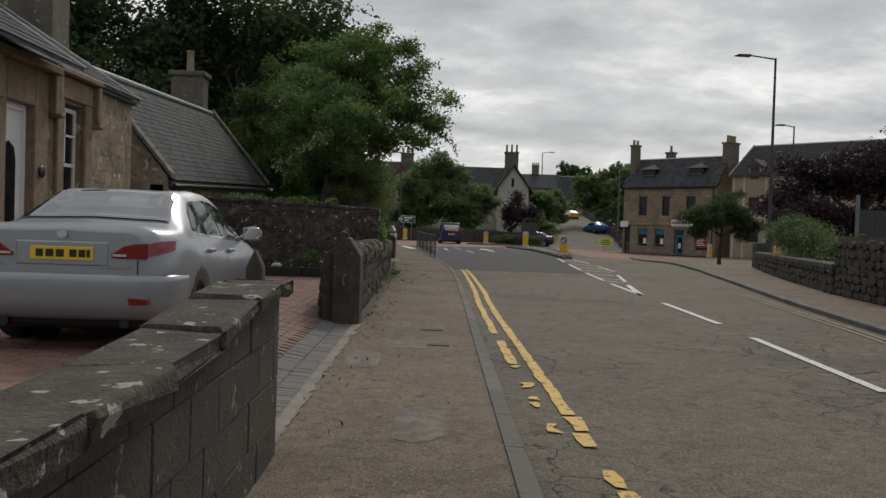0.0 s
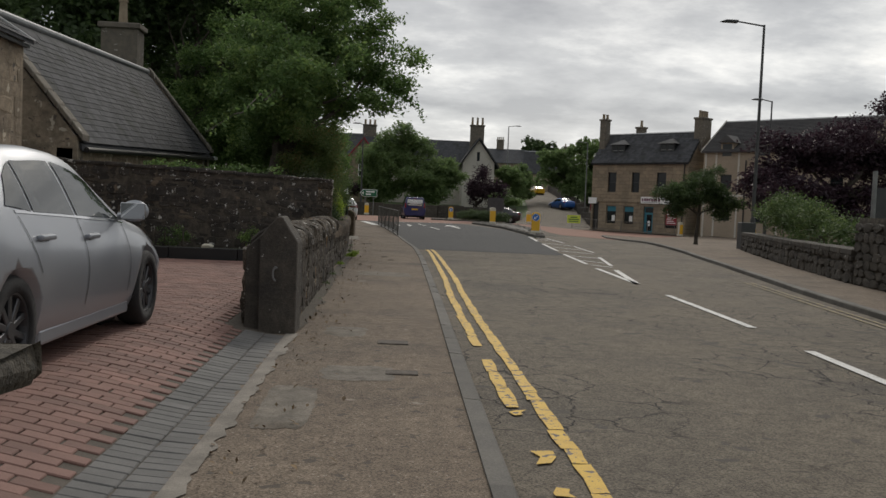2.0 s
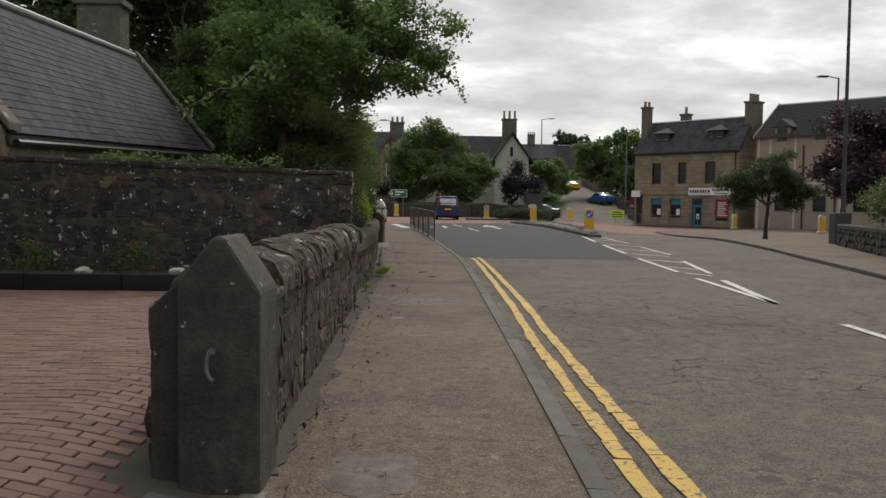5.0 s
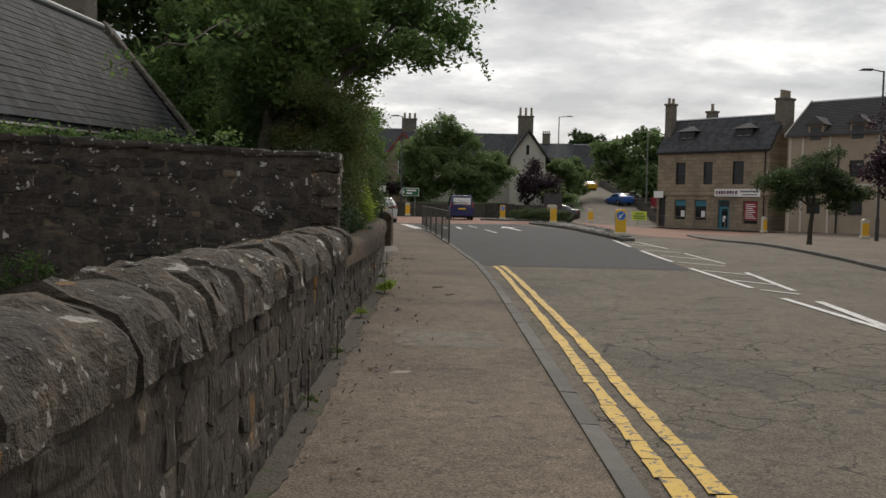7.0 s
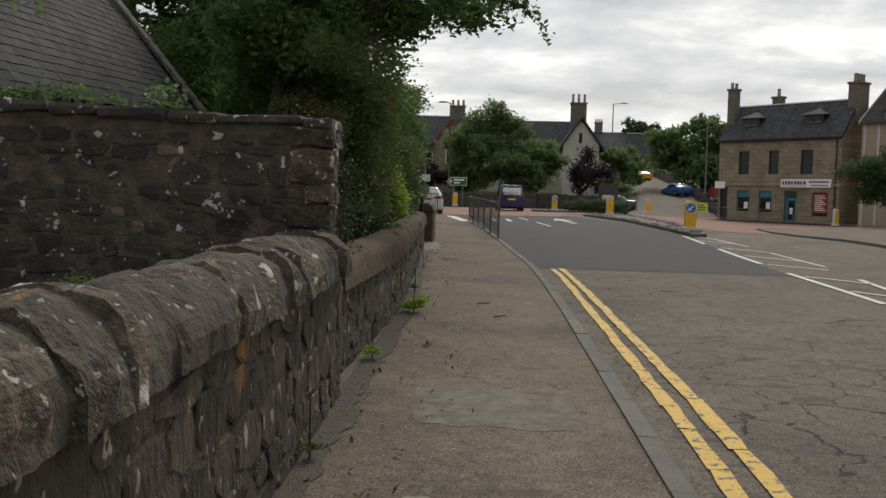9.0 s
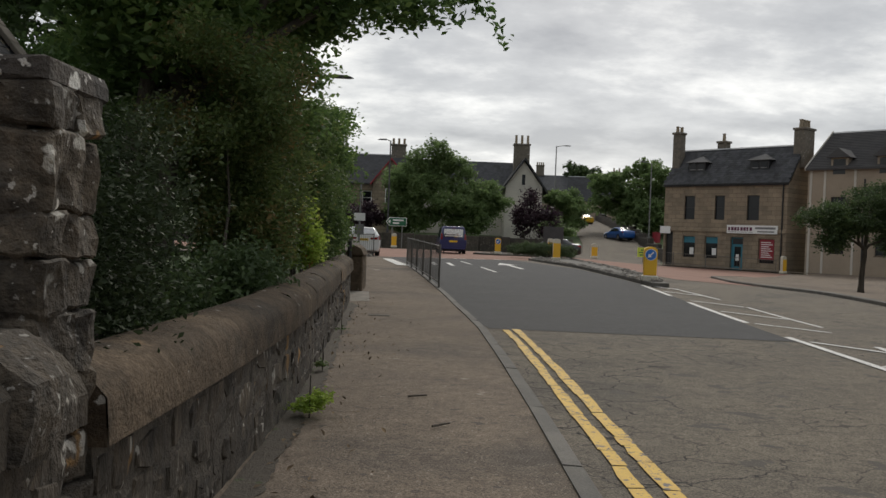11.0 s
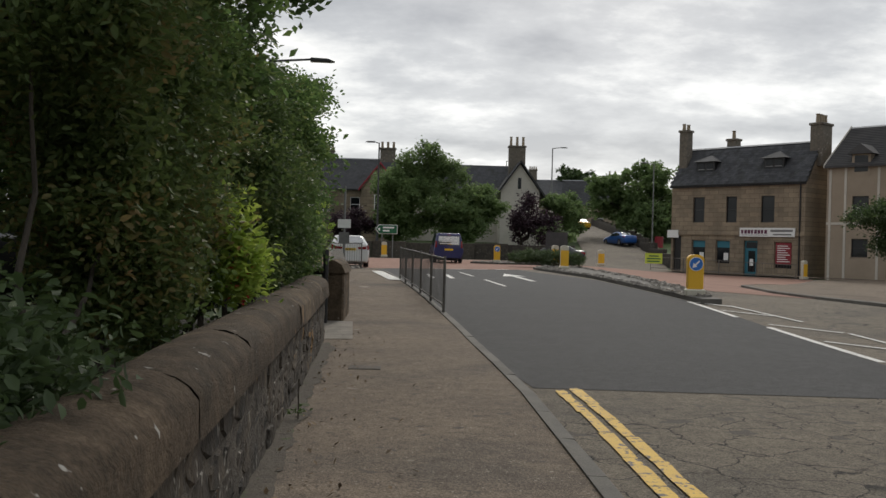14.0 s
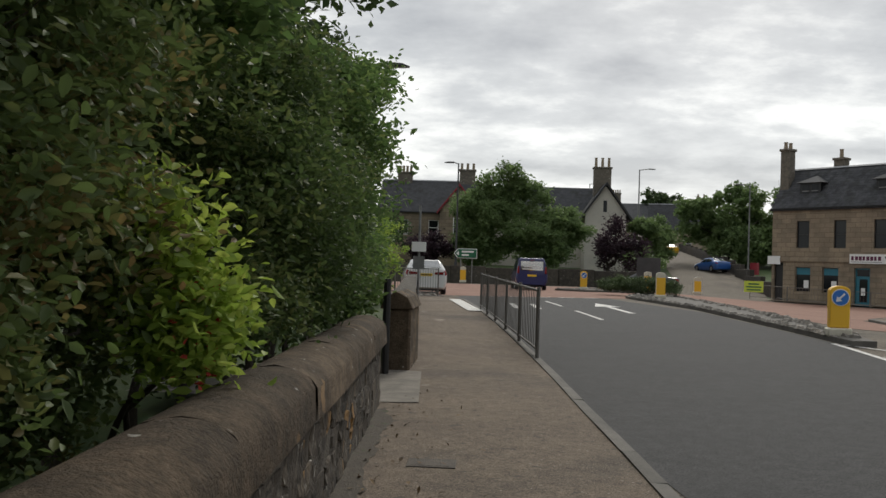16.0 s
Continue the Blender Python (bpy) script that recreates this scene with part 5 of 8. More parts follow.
sh, w = far_house("stone_house", "dark stone house with slate roof and brick-red eaves", (-11.6, 114), (-1.6, 114), 0.6, 8, 6.0, 3.2, "ashlar", [(2.2, 4, 8.2, 10.0, 1.5, 0.8, 4, "chim", 0.6), (8.6, 4, 8.2, 10.4, 1.6, 0.8, 3, "chim", 0.6)], [(2, 3.6, 3, 5.1), (5, 3.6, 6, 5.1)])
part("cross_gable", prism([(6.2, 0), (9.9, 0), (9.9, 6.0), (8.05, 8.3), (6.2, 6.0)], "y", -1.5, 4.0), "ashlar", sh)
for s in (-1, 1):
    part("roof", prism([(8.05 + s * 2.1, 5.7), (8.05, 8.4), (8.05, 8.56), (8.05 + s * 2.1, 5.86)], "y", -1.7, 4.0), "slate", sh)
    part("bargeboard", prism([(8.05 + s * 2.15, 5.6), (8.05, 8.35), (8.05, 8.6), (8.05 + s * 2.15, 5.85)], "y", -1.76, -1.702), "red", sh)
window(sh, Matrix.Translation((7.5, -1.53, 3.8)), 1.1, 1.5, 2, "upvc", 0.08, "window")
# small houses up the hill
far_house("hill_cottage", "small grey cottage up the hill road", (24, 168), (33, 166), 3.4, 8, 4.6, 4.0, "harl", [(8, 4, 7, 9.6, 1.2, 0.9, 2)], [(2.5, 1.5, 3.7, 3.2), (5.5, 1.5, 6.7, 3.2)])
far_house("hill_house", "far grey terrace above the trees", (18, 196), (36, 194), 3.0, 9, 8.0, 3.0, "ashlar", [(5, 4.5, 11, 13, 1.6, 1.0, 4)], [(3, 5, 4.2, 7), (8, 5, 9.2, 7), (13, 5, 14.2, 7)])
# boundary wall and hedge bank beyond the red junction
bm = None
for k in range(14):
    xa = -25 + k * 2.7
    ya = 92.5 + (k - 7) * 0.25
    bm = box(xa, ya, -0.4, xa + 2.68, ya + 0.45, 1.25 + 0.04 * (k % 3), 0.03, bm)
solid("boundary_wall", bm, "stone_dark", "dark stone boundary wall beyond the junction", "wall", "structure")
bm = None
for k in range(20):
    ya = 97 + k * 4
    xa = 12.4 + k * 0.33
    bm = box(xa - 0.4, ya, G(xa, ya) - 0.6, xa, ya + 3.98, G(xa, ya) + 1.2, 0.03, bm)
solid("hill_wall", bm, "stone_dark", "low stone wall beside the hill road", "wall", "structure")
bm = None
for k in range(14):
    ya = 99 + k * 5
    xa = 22.2 + k * 0.5
    bm = box(xa, ya, G(xa, ya) - 0.8, xa + 0.4, ya + 4.98, G(xa, ya) + 1.1, 0.03, bm)
solid("hill_wall_far", bm, "stone_dark", "stone wall on the shop side of the hill road", "wall", "structure")


# ---- the drive, its walls and the house ----
def drive_z(x):
    return 0.2 * smooth(0.0, 1.3, -0.95 - x)


bm = bmesh.new()
xs = [-0.95, -1.15, -1.4, -1.7, -2.0, -2.3, -3, -5, -7.2]
rows = [[bm.verts.new((x, y, drive_z(x) - 0.012)) for x in xs] for y in (-6, 2, 8, 14, 19.4)]
for a, b in zip(rows, rows[1:]):
    for i in range(len(xs) - 1):
        bm.faces.new((a[i], b[i], b[i + 1], a[i + 1]))
drive = solid("driveway", bm, "joint", "red block-paved driveway edged with grey setts", "driveway", "structure")

# low wall of rendered blocks with rough coping slabs
gw = thing("garden_wall", "weathered rendered block wall with lichened coping slabs", "wall", kind="structure")
part("core", box(-1.04, -6, -0.1, -0.87, 5.12, 0.72), "mortar_dark", gw)


def wall_drop(y):
    """The wall head sinks along the drive."""
    return -0.125 * (1 - smooth(2.9, 4.9, y))


rnd = random.Random(5)
zz = -0.05
for r, h in enumerate((0.26, 0.24, 0.24, 0.22)):
    y = -6 + (0.22 if r % 2 else 0)
    while y < 5.1:
        e = min(y + 0.44, 5.15)
        if e - y > 0.06:
            bm = box(-1.06, y + 0.0015, zz + 0.0015, -0.84 + rnd.uniform(-0.004, 0.004), e - 0.0015, zz + h - 0.0015, 0.006)
            for v in bm.verts:
                if v.co.z > 0.75:
                    v.co.z += wall_drop(v.co.y)
            part("block", bm, "block", gw)
        y += 0.44
    zz += h
y = -6.0
while y < 5.15:
    d = rnd.uniform(0.55, 0.8)
    e = min(y + d, 5.22)
    bm = box(-1.12 + rnd.uniform(-0.015, 0.015), y + 0.006, 0.915, -0.775 + rnd.uniform(-0.02, 0.02), e - 0.006, 1.0 + rnd.uniform(-0.012, 0.015), 0.018, seg=2)
    for v in bm.verts:
        v.co += Vector((rnd.uniform(-0.013, 0.013), rnd.uniform(-0.008, 0.008), rnd.uniform(-0.013, 0.013) + wall_drop(v.co.y)))
    part("coping_slab", bm, "slab", gw)
    y = e
    if e > 5.2:
        break
gpost = prism([(-1.07, 0.0), (-0.97, 0.0), (-0.97, 1.06), (-1.02, 1.17), (-1.07, 1.06)], "y", 5.3, 5.4, 0.006)
solid("wooden_gate_post", gpost, "bark", "brown pointed wooden gate post behind the wall end", "post")
part("gate_hinge", box(-0.98, 5.15, 0.60, -0.90, 5.21, 0.76, 0.01), "black", gw)

def weather(bm, step, amp, rnd):
    """Chip and round a block: split its long edges and push the points about with smooth noise."""
    for _ in range(3):
        long = [e for e in bm.edges if e.calc_length() > step * 1.6]
        if not long:
            break
        bmesh.ops.subdivide_edges(bm, edges=long, cuts=1, use_grid_fill=True)
    o = Vector((rnd.uniform(0, 50), rnd.uniform(0, 50), rnd.uniform(0, 50)))
    for v in bm.verts:
        p = v.co * 7.0 + o
        v.co += Vector((noise.noise(p), noise.noise(p + Vector((9, 3, 1))), noise.noise(p + Vector((2, 8, 5))))) * amp * 1.6
        p = v.co * 21.0 + o
        v.co += Vector((noise.noise(p), noise.noise(p + Vector((9, 3, 1))), noise.noise(p + Vector((2, 8, 5))))) * amp * 0.7


def mortar_skin(parent, line, y0, y1, z0, z1, seed, amp=0.016):
    """Smeared mortar over a wall's street face: a lumpy sheet from which the prouder stones stand out."""
    ny, nz = int((y1 - y0) / 0.035), int((z1 - z0) / 0.04)
    V = []
    for i in range(ny + 1):
        y = y0 + (y1 - y0) * i / ny
        for k in range(nz + 1):
            z = z0 + (z1 - z0) * k / nz
            p = Vector((seed, y * 3.1, z * 3.4))
            d = noise.noise(p) * amp + noise.noise(p * 3.3) * amp * 0.7 + noise.noise(p * 8.0) * amp * 0.35
            V.append((line(y) + d, y + noise.noise(p * 5) * 0.008, z))
    F = [(i * (nz + 1) + k, (i + 1) * (nz + 1) + k, (i + 1) * (nz + 1) + k + 1, i * (nz + 1) + k + 1) for i in range(ny) for k in range(nz)]
    me = bpy.data.meshes.new("pointing")
    me.from_pydata(V, [], F)
    me.materials.append(M["wall_mortar"])
    return part("pointing", me, None, parent, "smeared grey-brown mortar pointing")


# gate pier with a pointed head, then the rubble wall
pier = thing("gate_pier", "dark dressed stone gate pier with pointed cap", "gate pier", kind="structure")
part("shaft", prism([(-1.27, -0.1), (-0.90, -0.1), (-0.90, 0.92), (-1.06, 1.17), (-1.11, 1.17), (-1.27, 0.97)], "y", 12.1, 12.58, 0.012), "stone_dark", pier)
part("side_slab", prism([(-1.42, -0.05), (-1.274, -0.05), (-1.274, 0.98), (-1.42, 0.84)], "y", 12.2, 12.5, 0.01), "stone_dark", pier)
bm = tube((-1.10, 12.09, 0.66), (-1.10, 12.05, 0.66), 0.012)
for k in range(8):
    a0, a1 = math.pi * k / 8, math.pi * (k + 1) / 8
    tube((-1.10 - 0.03 * math.sin(a0), 12.06, 0.60 + 0.07 * math.cos(a0)), (-1.10 - 0.03 * math.sin(a1), 12.06, 0.60 + 0.07 * math.cos(a1)), 0.010, bm=bm)
part("gate_ring", bm, "steel", pier, "rusty iron gate ring")

rw = thing("rubble_wall", "rough rubble stone wall with upright coping stones", "wall", kind="structure")
part("core", prism([(-1.44, 12.6), (-1.01, 12.6), (-1.055, 20.38), (-1.44, 20.38)], "z", -0.1, 0.84), "mortar_dark", rw)
rubble(rw, (-1.00, 12.93, -0.04), (-0.006, 1, 0), 7.45, 0.90, ((0.10, 0.42), (0.08, 0.24)), "wall_face", 300, 7, 0.030, nrm=(1, 0, 0))
mortar_skin(rw, lambda y: -0.993 - 0.006 * (y - 12.33), 12.9, 20.38, -0.05, 0.84, 3.0, 0.022)
rubble(rw, (-1.44, 20.38, 0.05), (0, -1, 0), 8.05, 0.82, ((0.2, 0.45), (0.14, 0.24)), "stone_wall", 0, 8, 0.07, nrm=(-1, 0, 0))


def round_cope(y0, y1, grow, lean, step, amp, rnd):
    """A slice of half-round coping with a weathered skin; the slice leans along the wall."""
    n = 13
    bm = bmesh.new()
    m = max(2, int((y1 - y0) / step) + 1)
    o = Vector((rnd.uniform(0, 40), rnd.uniform(0, 40), rnd.uniform(0, 40)))
    rings = []
    for i in range(m):
        y = y0 + (y1 - y0) * i / (m - 1)
        ring = []
        for k in range(n):
            a = math.pi * k / (n - 1)
            q = Vector((-1.225 + (0.262 + grow) * math.copysign(abs(math.cos(a)) ** 0.85, math.cos(a)), y, 0.79 + (0.245 + grow) * math.sin(a) ** 0.8))
            p = q * 6.0 + o
            e = noise.noise(p) * amp + noise.noise(p * 3.0) * amp * 0.6
            q += Vector((math.cos(a), noise.noise(p * 2.0) * 0.8, math.sin(a))) * e
            q.y += (q.z - 0.8) * lean
            ring.append(bm.verts.new(q))
        rings.append(ring)
    for a, b in zip(rings, rings[1:]):
        for k in range(n - 1):
            bm.faces.new((a[k], a[k + 1], b[k + 1], b[k]))
    bm.faces.new(rings[0]), bm.faces.new(list(reversed(rings[-1])))
    return bm


# a broken gap behind the pier, one big dressed stone, then slabs of all widths bedded in mortar
bm = prism([(-1.44, 0.0), (-0.945, 0.0), (-0.945, 0.86), (-1.03, 1.0), (-1.14, 1.06), (-1.26, 1.05), (-1.44, 0.9)], "y", 12.585, 12.92, 0.02)
weather(bm, 0.09, 0.018, rnd)
part("pier_stone", bm, "stone_dark", rw)
part("bed_stone", box(-1.46, 12.9, 0.78, -0.965, 13.3, 0.845, 0.012), "stone_wall", rw)
part("coping_stone", round_cope(13.28, 13.98, -0.012, 0.05, 0.05, 0.03, rnd), "stone_wall", rw)
part("coping_bed", round_cope(13.96, 20.36, -0.012, 0.0, 0.045, 0.03, rnd), "wall_mortar", rw, "rough mortar between the coping stones")
y = 13.99
while y < 20.2:
    d = rnd.uniform(0.05, 0.12) if rnd.random() < 0.4 else rnd.uniform(0.12, 0.36)
    d = min(d, 20.37 - y)
    part("coping_stone", round_cope(y, y + d, rnd.uniform(-0.03, 0.02), rnd.uniform(0.0, 0.6), 0.035, 0.042, rnd), "stone_wall", rw)
    y += d + (rnd.uniform(0.0, 0.05) if rnd.random() < 0.6 else rnd.uniform(0.05, 0.16))

# the high lichened wall across the back of the drive
bw = thing("back_wall", "high dark stone wall spotted with white lichen", "wall", kind="structure")
part("core", prism([(-1.19, -0.1), (-1.19, 1.70), (-6.5, 1.88), (-6.5, -0.1)], "y", 20.452, 20.86), "mortar_dark", bw)
rubble(bw, (-6.5, 20.46, 0.0), (1, 0, 0), 5.30, 1.9, ((0.12, 0.40), (0.07, 0.18)), "back_wall", 300, 9, 0.03, zfun=lambda c: 1.88 - 0.033 * c, nrm=(0, -1, 0))
z = -0.05
while z < 1.66:
    h = min(rnd.uniform(0.13, 0.26), 1.70 - z)
    ys = [20.43, 20.43 + rnd.uniform(0.16, 0.3), 20.88] if rnd.random() < 0.55 else [20.43, 20.88]
    for ya, yb in zip(ys, ys[1:]):
        bm = box(-1.4, ya + 0.002, z + 0.003, -1.14 + rnd.uniform(-0.02, 0.02), yb - 0.002, z + h - 0.002, 0.012)
        weather(bm, 0.045, 0.020, rnd)
        part("end_stone", bm, "stone_wall", bw)
    z += h
rubble(bw, (-1.2, 20.86, 0.0), (-1, 0, 0), 5.30, 1.7, ((0.25, 0.55), (0.14, 0.24)), "back_wall", 0, 12, 0.05, nrm=(0, 1, 0))
x = -6.5
while x < -1.1:
    d = rnd.uniform(0.25, 0.55)
    z = 1.89 - 0.033 * (x + 6.5)
    bm = box(x, 20.42, z - 0.03, min(x + d, -1.12) - 0.008, 20.9, z + rnd.uniform(0.03, 0.07), 0.015)
    for v in bm.verts:
        v.co.z += rnd.uniform(-0.012, 0.012)
    part("coping_stone", bm, "back_wall", bw)
    x += d
# flower bed at its foot
bed = thing("flower_bed", "narrow raised flower bed with a dark timber edge", "flower bed", kind="structure")
part("soil", box(-6.4, 19.55, 0.0, -1.5, 20.4, 0.36), "earth", bed)
for k in range(4):
    part("edging_board", box(-6.4 + 1.23 * k, 19.46, -0.02, -5.18 + 1.23 * k, 19.54, 0.40, 0.008), "black", bed)
for i in range(7):
    x = -5.9 + i * 0.66 + rnd.uniform(-0.12, 0.12)
    if i % 2 == 0:
        bm = bmesh.new()
        bmesh.ops.create_icosphere(bm, subdivisions=2, radius=0.085)
        for v in bm.verts:
            v.co = Vector((v.co.x * 1.3, v.co.y, v.co.z * 0.6)) * (1 + rnd.uniform(-0.15, 0.15)) + Vector((x, 19.66, 0.42))
        solid("pale_stone", bm, "bollard_white", "pale rounded stone on the flower bed", "stone", group="bed stones")
    else:
        tree("bed_plant", "small green plant in the flower bed", (x, 19.9, 0.36), [((x, 19.9, 0.58), (0.28, 0.2, 0.24))], 700, 0.05, "leaf", 0.012, 200 + i, 0.1, 14, category="plant", trunks=3, fork=0.2, group="bed plants")
tree("wall_moss", "ferns and moss on the wall top", (-3.4, 20.7, 1.7), [((-3.0, 20.7, 1.86), (0.8, 0.25, 0.12)), ((-4.2, 20.7, 1.9), (0.5, 0.25, 0.10))], 1500, 0.06, "leaf", 0.01, 210, 0.1, 14, category="plant", trunks=3, fork=0.2)

# the low wall with a round sandstone coping
LOWW = [(20.9, -1.13), (22.5, -1.06), (24.7, -1.02), (28.5, -1.16), (33.3, -1.34), (34.75, -1.40)]
lw = thing("low_wall", "low rubble wall with a smooth rounded sandstone coping", "wall", kind="structure")
bm = bmesh.new()
ysl = [20.9, 22.5, 24.7, 26.5, 28.5, 31, 33.3, 34.7]
ringv = [[bm.verts.new((lerp_list(LOWW, y) + o, y, z)) for o, z in ((-0.02, -0.1), (-0.02, 0.62), (-0.36, 0.62), (-0.36, -0.1))] for y in ysl]
for a, b in zip(ringv, ringv[1:]):
    for i in range(4):
        bm.faces.new((a[i - 1], a[i], b[i], b[i - 1]))
bm.faces.new(ringv[0]), bm.faces.new(ringv[-1])
part("core", bm, "mortar_dark", lw)
for (ya, xa), (yb, xb) in zip(LOWW, LOWW[1:]):
    L = math.hypot(yb - ya, xb - xa)
    rubble(lw, (xa - 0.035, ya, -0.04), (xb - xa, yb - ya, 0), L, 0.66, ((0.18, 0.46), (0.12, 0.22)), "wall_face", 75, int(ya), 0.045, nrm=(1, 0, 0))
mortar_skin(lw, lambda y: lerp_list(LOWW, y) - 0.022, 20.9, 34.7, -0.05, 0.63, 11.0)
y = 20.88
while y < 34.7:
    d = min(rnd.uniform(1.1, 1.9), 34.78 - y)
    bm = bmesh.new()
    ring = []
    for yy in (y + 0.005, y + d * 0.5, y + d - 0.005):
        xc = lerp_list(LOWW, yy) - 0.19
        n = 11
        ring.append([bm.verts.new((xc + 0.225 * math.cos(math.pi * k / (n - 1)) + rnd.uniform(-0.006, 0.006), yy, 0.60 + (0.09 if 0 < k < n - 1 else 0.0) + 0.17 * math.sin(math.pi * k / (n - 1)) ** 0.8 + rnd.uniform(-0.005, 0.005))) for k in range(n)])
    for a, b in zip(ring, ring[1:]):
        for k in range(n - 1):
            bm.faces.new((a[k], a[k + 1], b[k + 1], b[k]))
    ob = part("coping_stone", bm, "cope", lw, smooth=True)
    if y < 21 or y + d > 34.7:
        e = 0 if y < 21 else 2
        cap = bmesh.new()
        yy = (y + 0.004) if e == 0 else (y + d - 0.004)
        xc = lerp_list(LOWW, yy) - 0.19
        cap.faces.new([cap.verts.new((xc + 0.225 * math.cos(math.pi * k / 10), yy, 0.60 + (0.09 if 0 < k < 10 else 0.0) + 0.17 * math.sin(math.pi * k / 10) ** 0.8)) for k in range(11)])
        part("end_face", cap, "cope", lw)
    y += d
    if d < 0.2:
        break
pier2 = thing("end_pier", "low stone pier beside the gateway", "gate pier", kind="structure")
part("shaft", box(-1.72, 37.3, -0.05, -1.36, 38.6, 0.80, 0.03), "cope", pier2)
part("cap", prism([(-1.75, 0.8), (-1.33, 0.8), (-1.40, 0.95), (-1.54, 1.02), (-1.68, 0.95)], "y", 37.25, 38.65, 0.01), "cope", pier2)
gp = solid("gate_post", tube((-1.62, 36.9, -0.05), (-1.62, 36.9, 1.18), 0.045), "black", "black iron gate post beside the pier", "post")
sheet("gateway_apron", [(-1.36, 34.85), (-1.05, 34.9), (-1.2, 37.2), (-1.5, 37.25), (-4, 37.2), (-4, 34.9)], 0.006, "mortar_light", "broken pale concrete at the gateway", 1.0, "ground")
wl2 = thing("low_wall_beyond", "dark low wall beyond the gateway", "wall", kind="structure")
part("body", prism([(-1.75, 38.62), (-1.42, 38.62), (-3.0, 58.0), (-3.35, 58.0)], "z", -0.1, 0.95), "stone_dark", wl2)

# the stone house
house = thing("house", "single-storey sandstone house with slate roof and bay doorway", "building")
XH = -6.0
front = wall_with_holes(9.1, 3.6, 0.4, [(5.65, 1.0, 6.55, 3.0), (3.5, 0.1, 4.4, 2.75)])
# local frame: x along +y of the street from y=9, y into the house (-x)
hm = Matrix(((0, -1, 0, XH), (1, 0, 0, 9.0), (0, 0, 1, 0.2), (0, 0, 0, 1)))
part("wall", moved(front, hm), "house_stone", house)
rubble(house, (XH, 9.0, 0.2), (0, 1, 0), 3.1, 3.5, ((0.3, 0.7), (0.2, 0.34)), "house_stone", 0, 21, 0.05, nrm=(1, 0, 0))
rubble(house, (XH, 15.9, 0.2), (0, 1, 0), 2.18, 3.45, ((0.25, 0.6), (0.2, 0.34)), "house_stone", 130, 22, 0.009, nrm=(1, 0, 0))
part("gable_end", box(-12, 17.75, 0.0, XH - 0.41, 18.08, 3.75), "house_stone", house)
part("end_wall", box(-12, 9.0, 0.0, XH - 0.41, 9.3, 3.75), "house_stone", house)
win = window(house, hm @ Matrix.Translation((5.65, 0.14, 1.05)), 0.9, 1.9, 2, "upvc", 0.07, "window")
part("glazing_bar", box(0.43, -0.028, 1.0, 0.47, -0.002, 1.85), "upvc", win)
part("glazing_bar", box(0.07, -0.028, 1.42, 0.83, -0.002, 1.46), "upvc", win)
sur = None
for a in ((5.38, 0.95, 5.65, 3.05), (6.55, 0.95, 6.85, 3.05), (5.38, 3.05, 6.85, 3.42)):
    sur = box(a[0], -0.07, a[1], a[2], 0.03, a[3], 0.02, sur)
part("window_surround", moved(sur, hm), "dressed", house)
hood = box(5.2, -0.2, 3.42, 7.02, 0.0, 3.52, 0.02)
for x in (5.2, 6.87):
    box(x, -0.17, 2.75, x + 0.15, -0.005, 3.42, 0.02, hood)
    box(x - 0.02, -0.2, 2.68, x + 0.17, -0.005, 2.76, 0.02, hood)
part("hood_mould", moved(hood, hm), "dressed", house)
# projecting doorway
for nm, a in (("door_jamb", (3.15, -0.14, 0.0, 3.5, 0.3, 3.3)), ("door_jamb", (4.4, -0.14, 0.0, 4.85, 0.3, 3.3)), ("door_lintel", (3.504, -0.14, 2.75, 4.396, 0.3, 3.3)), ("door_hood", (3.0, -0.3, 3.304, 5.0, 0.0, 3.42)), ("hood_bracket", (3.02, -0.26, 2.7, 3.17, -0.145, 3.3)), ("hood_bracket", (4.84, -0.26, 2.7, 4.99, -0.145, 3.3))):
    part(nm, moved(box(*a, 0.015), hm), "dressed", house)
dd = part("door", moved(box(3.53, 0.05, 0.1, 4.37, 0.11, 2.72), hm), "upvc", house, "white panelled door with dark glass")
part("door_glass", moved(prism([(3.73, 0.7), (4.17, 0.7), (4.17, 1.95), (4.11, 2.12), (3.95, 2.2), (3.79, 2.12), (3.73, 1.95)], "y", 0.035, 0.049), hm), "glass", dd)
fr = box(3.5, 0.0, 0.1, 3.56, 0.05, 2.75)
box(4.34, 0.0, 0.1, 4.4, 0.05, 2.75, 0, fr), box(3.56, 0.0, 2.66, 4.34, 0.05, 2.75, 0, fr)
part("door_frame", moved(fr, hm), "upvc", dd)
bm = bmesh.new()
bmesh.ops.create_uvsphere(bm, u_segments=14, v_segments=8, radius=0.11)
for v in bm.verts:
    v.co = Vector((v.co.x * 0.25, v.co.y, v.co.z * 0.85)) + Vector((XH + 0.16, 13.62, 2.0))
part("house_plaque", bm, "black", house, "small dark oval plaque", smooth=True)
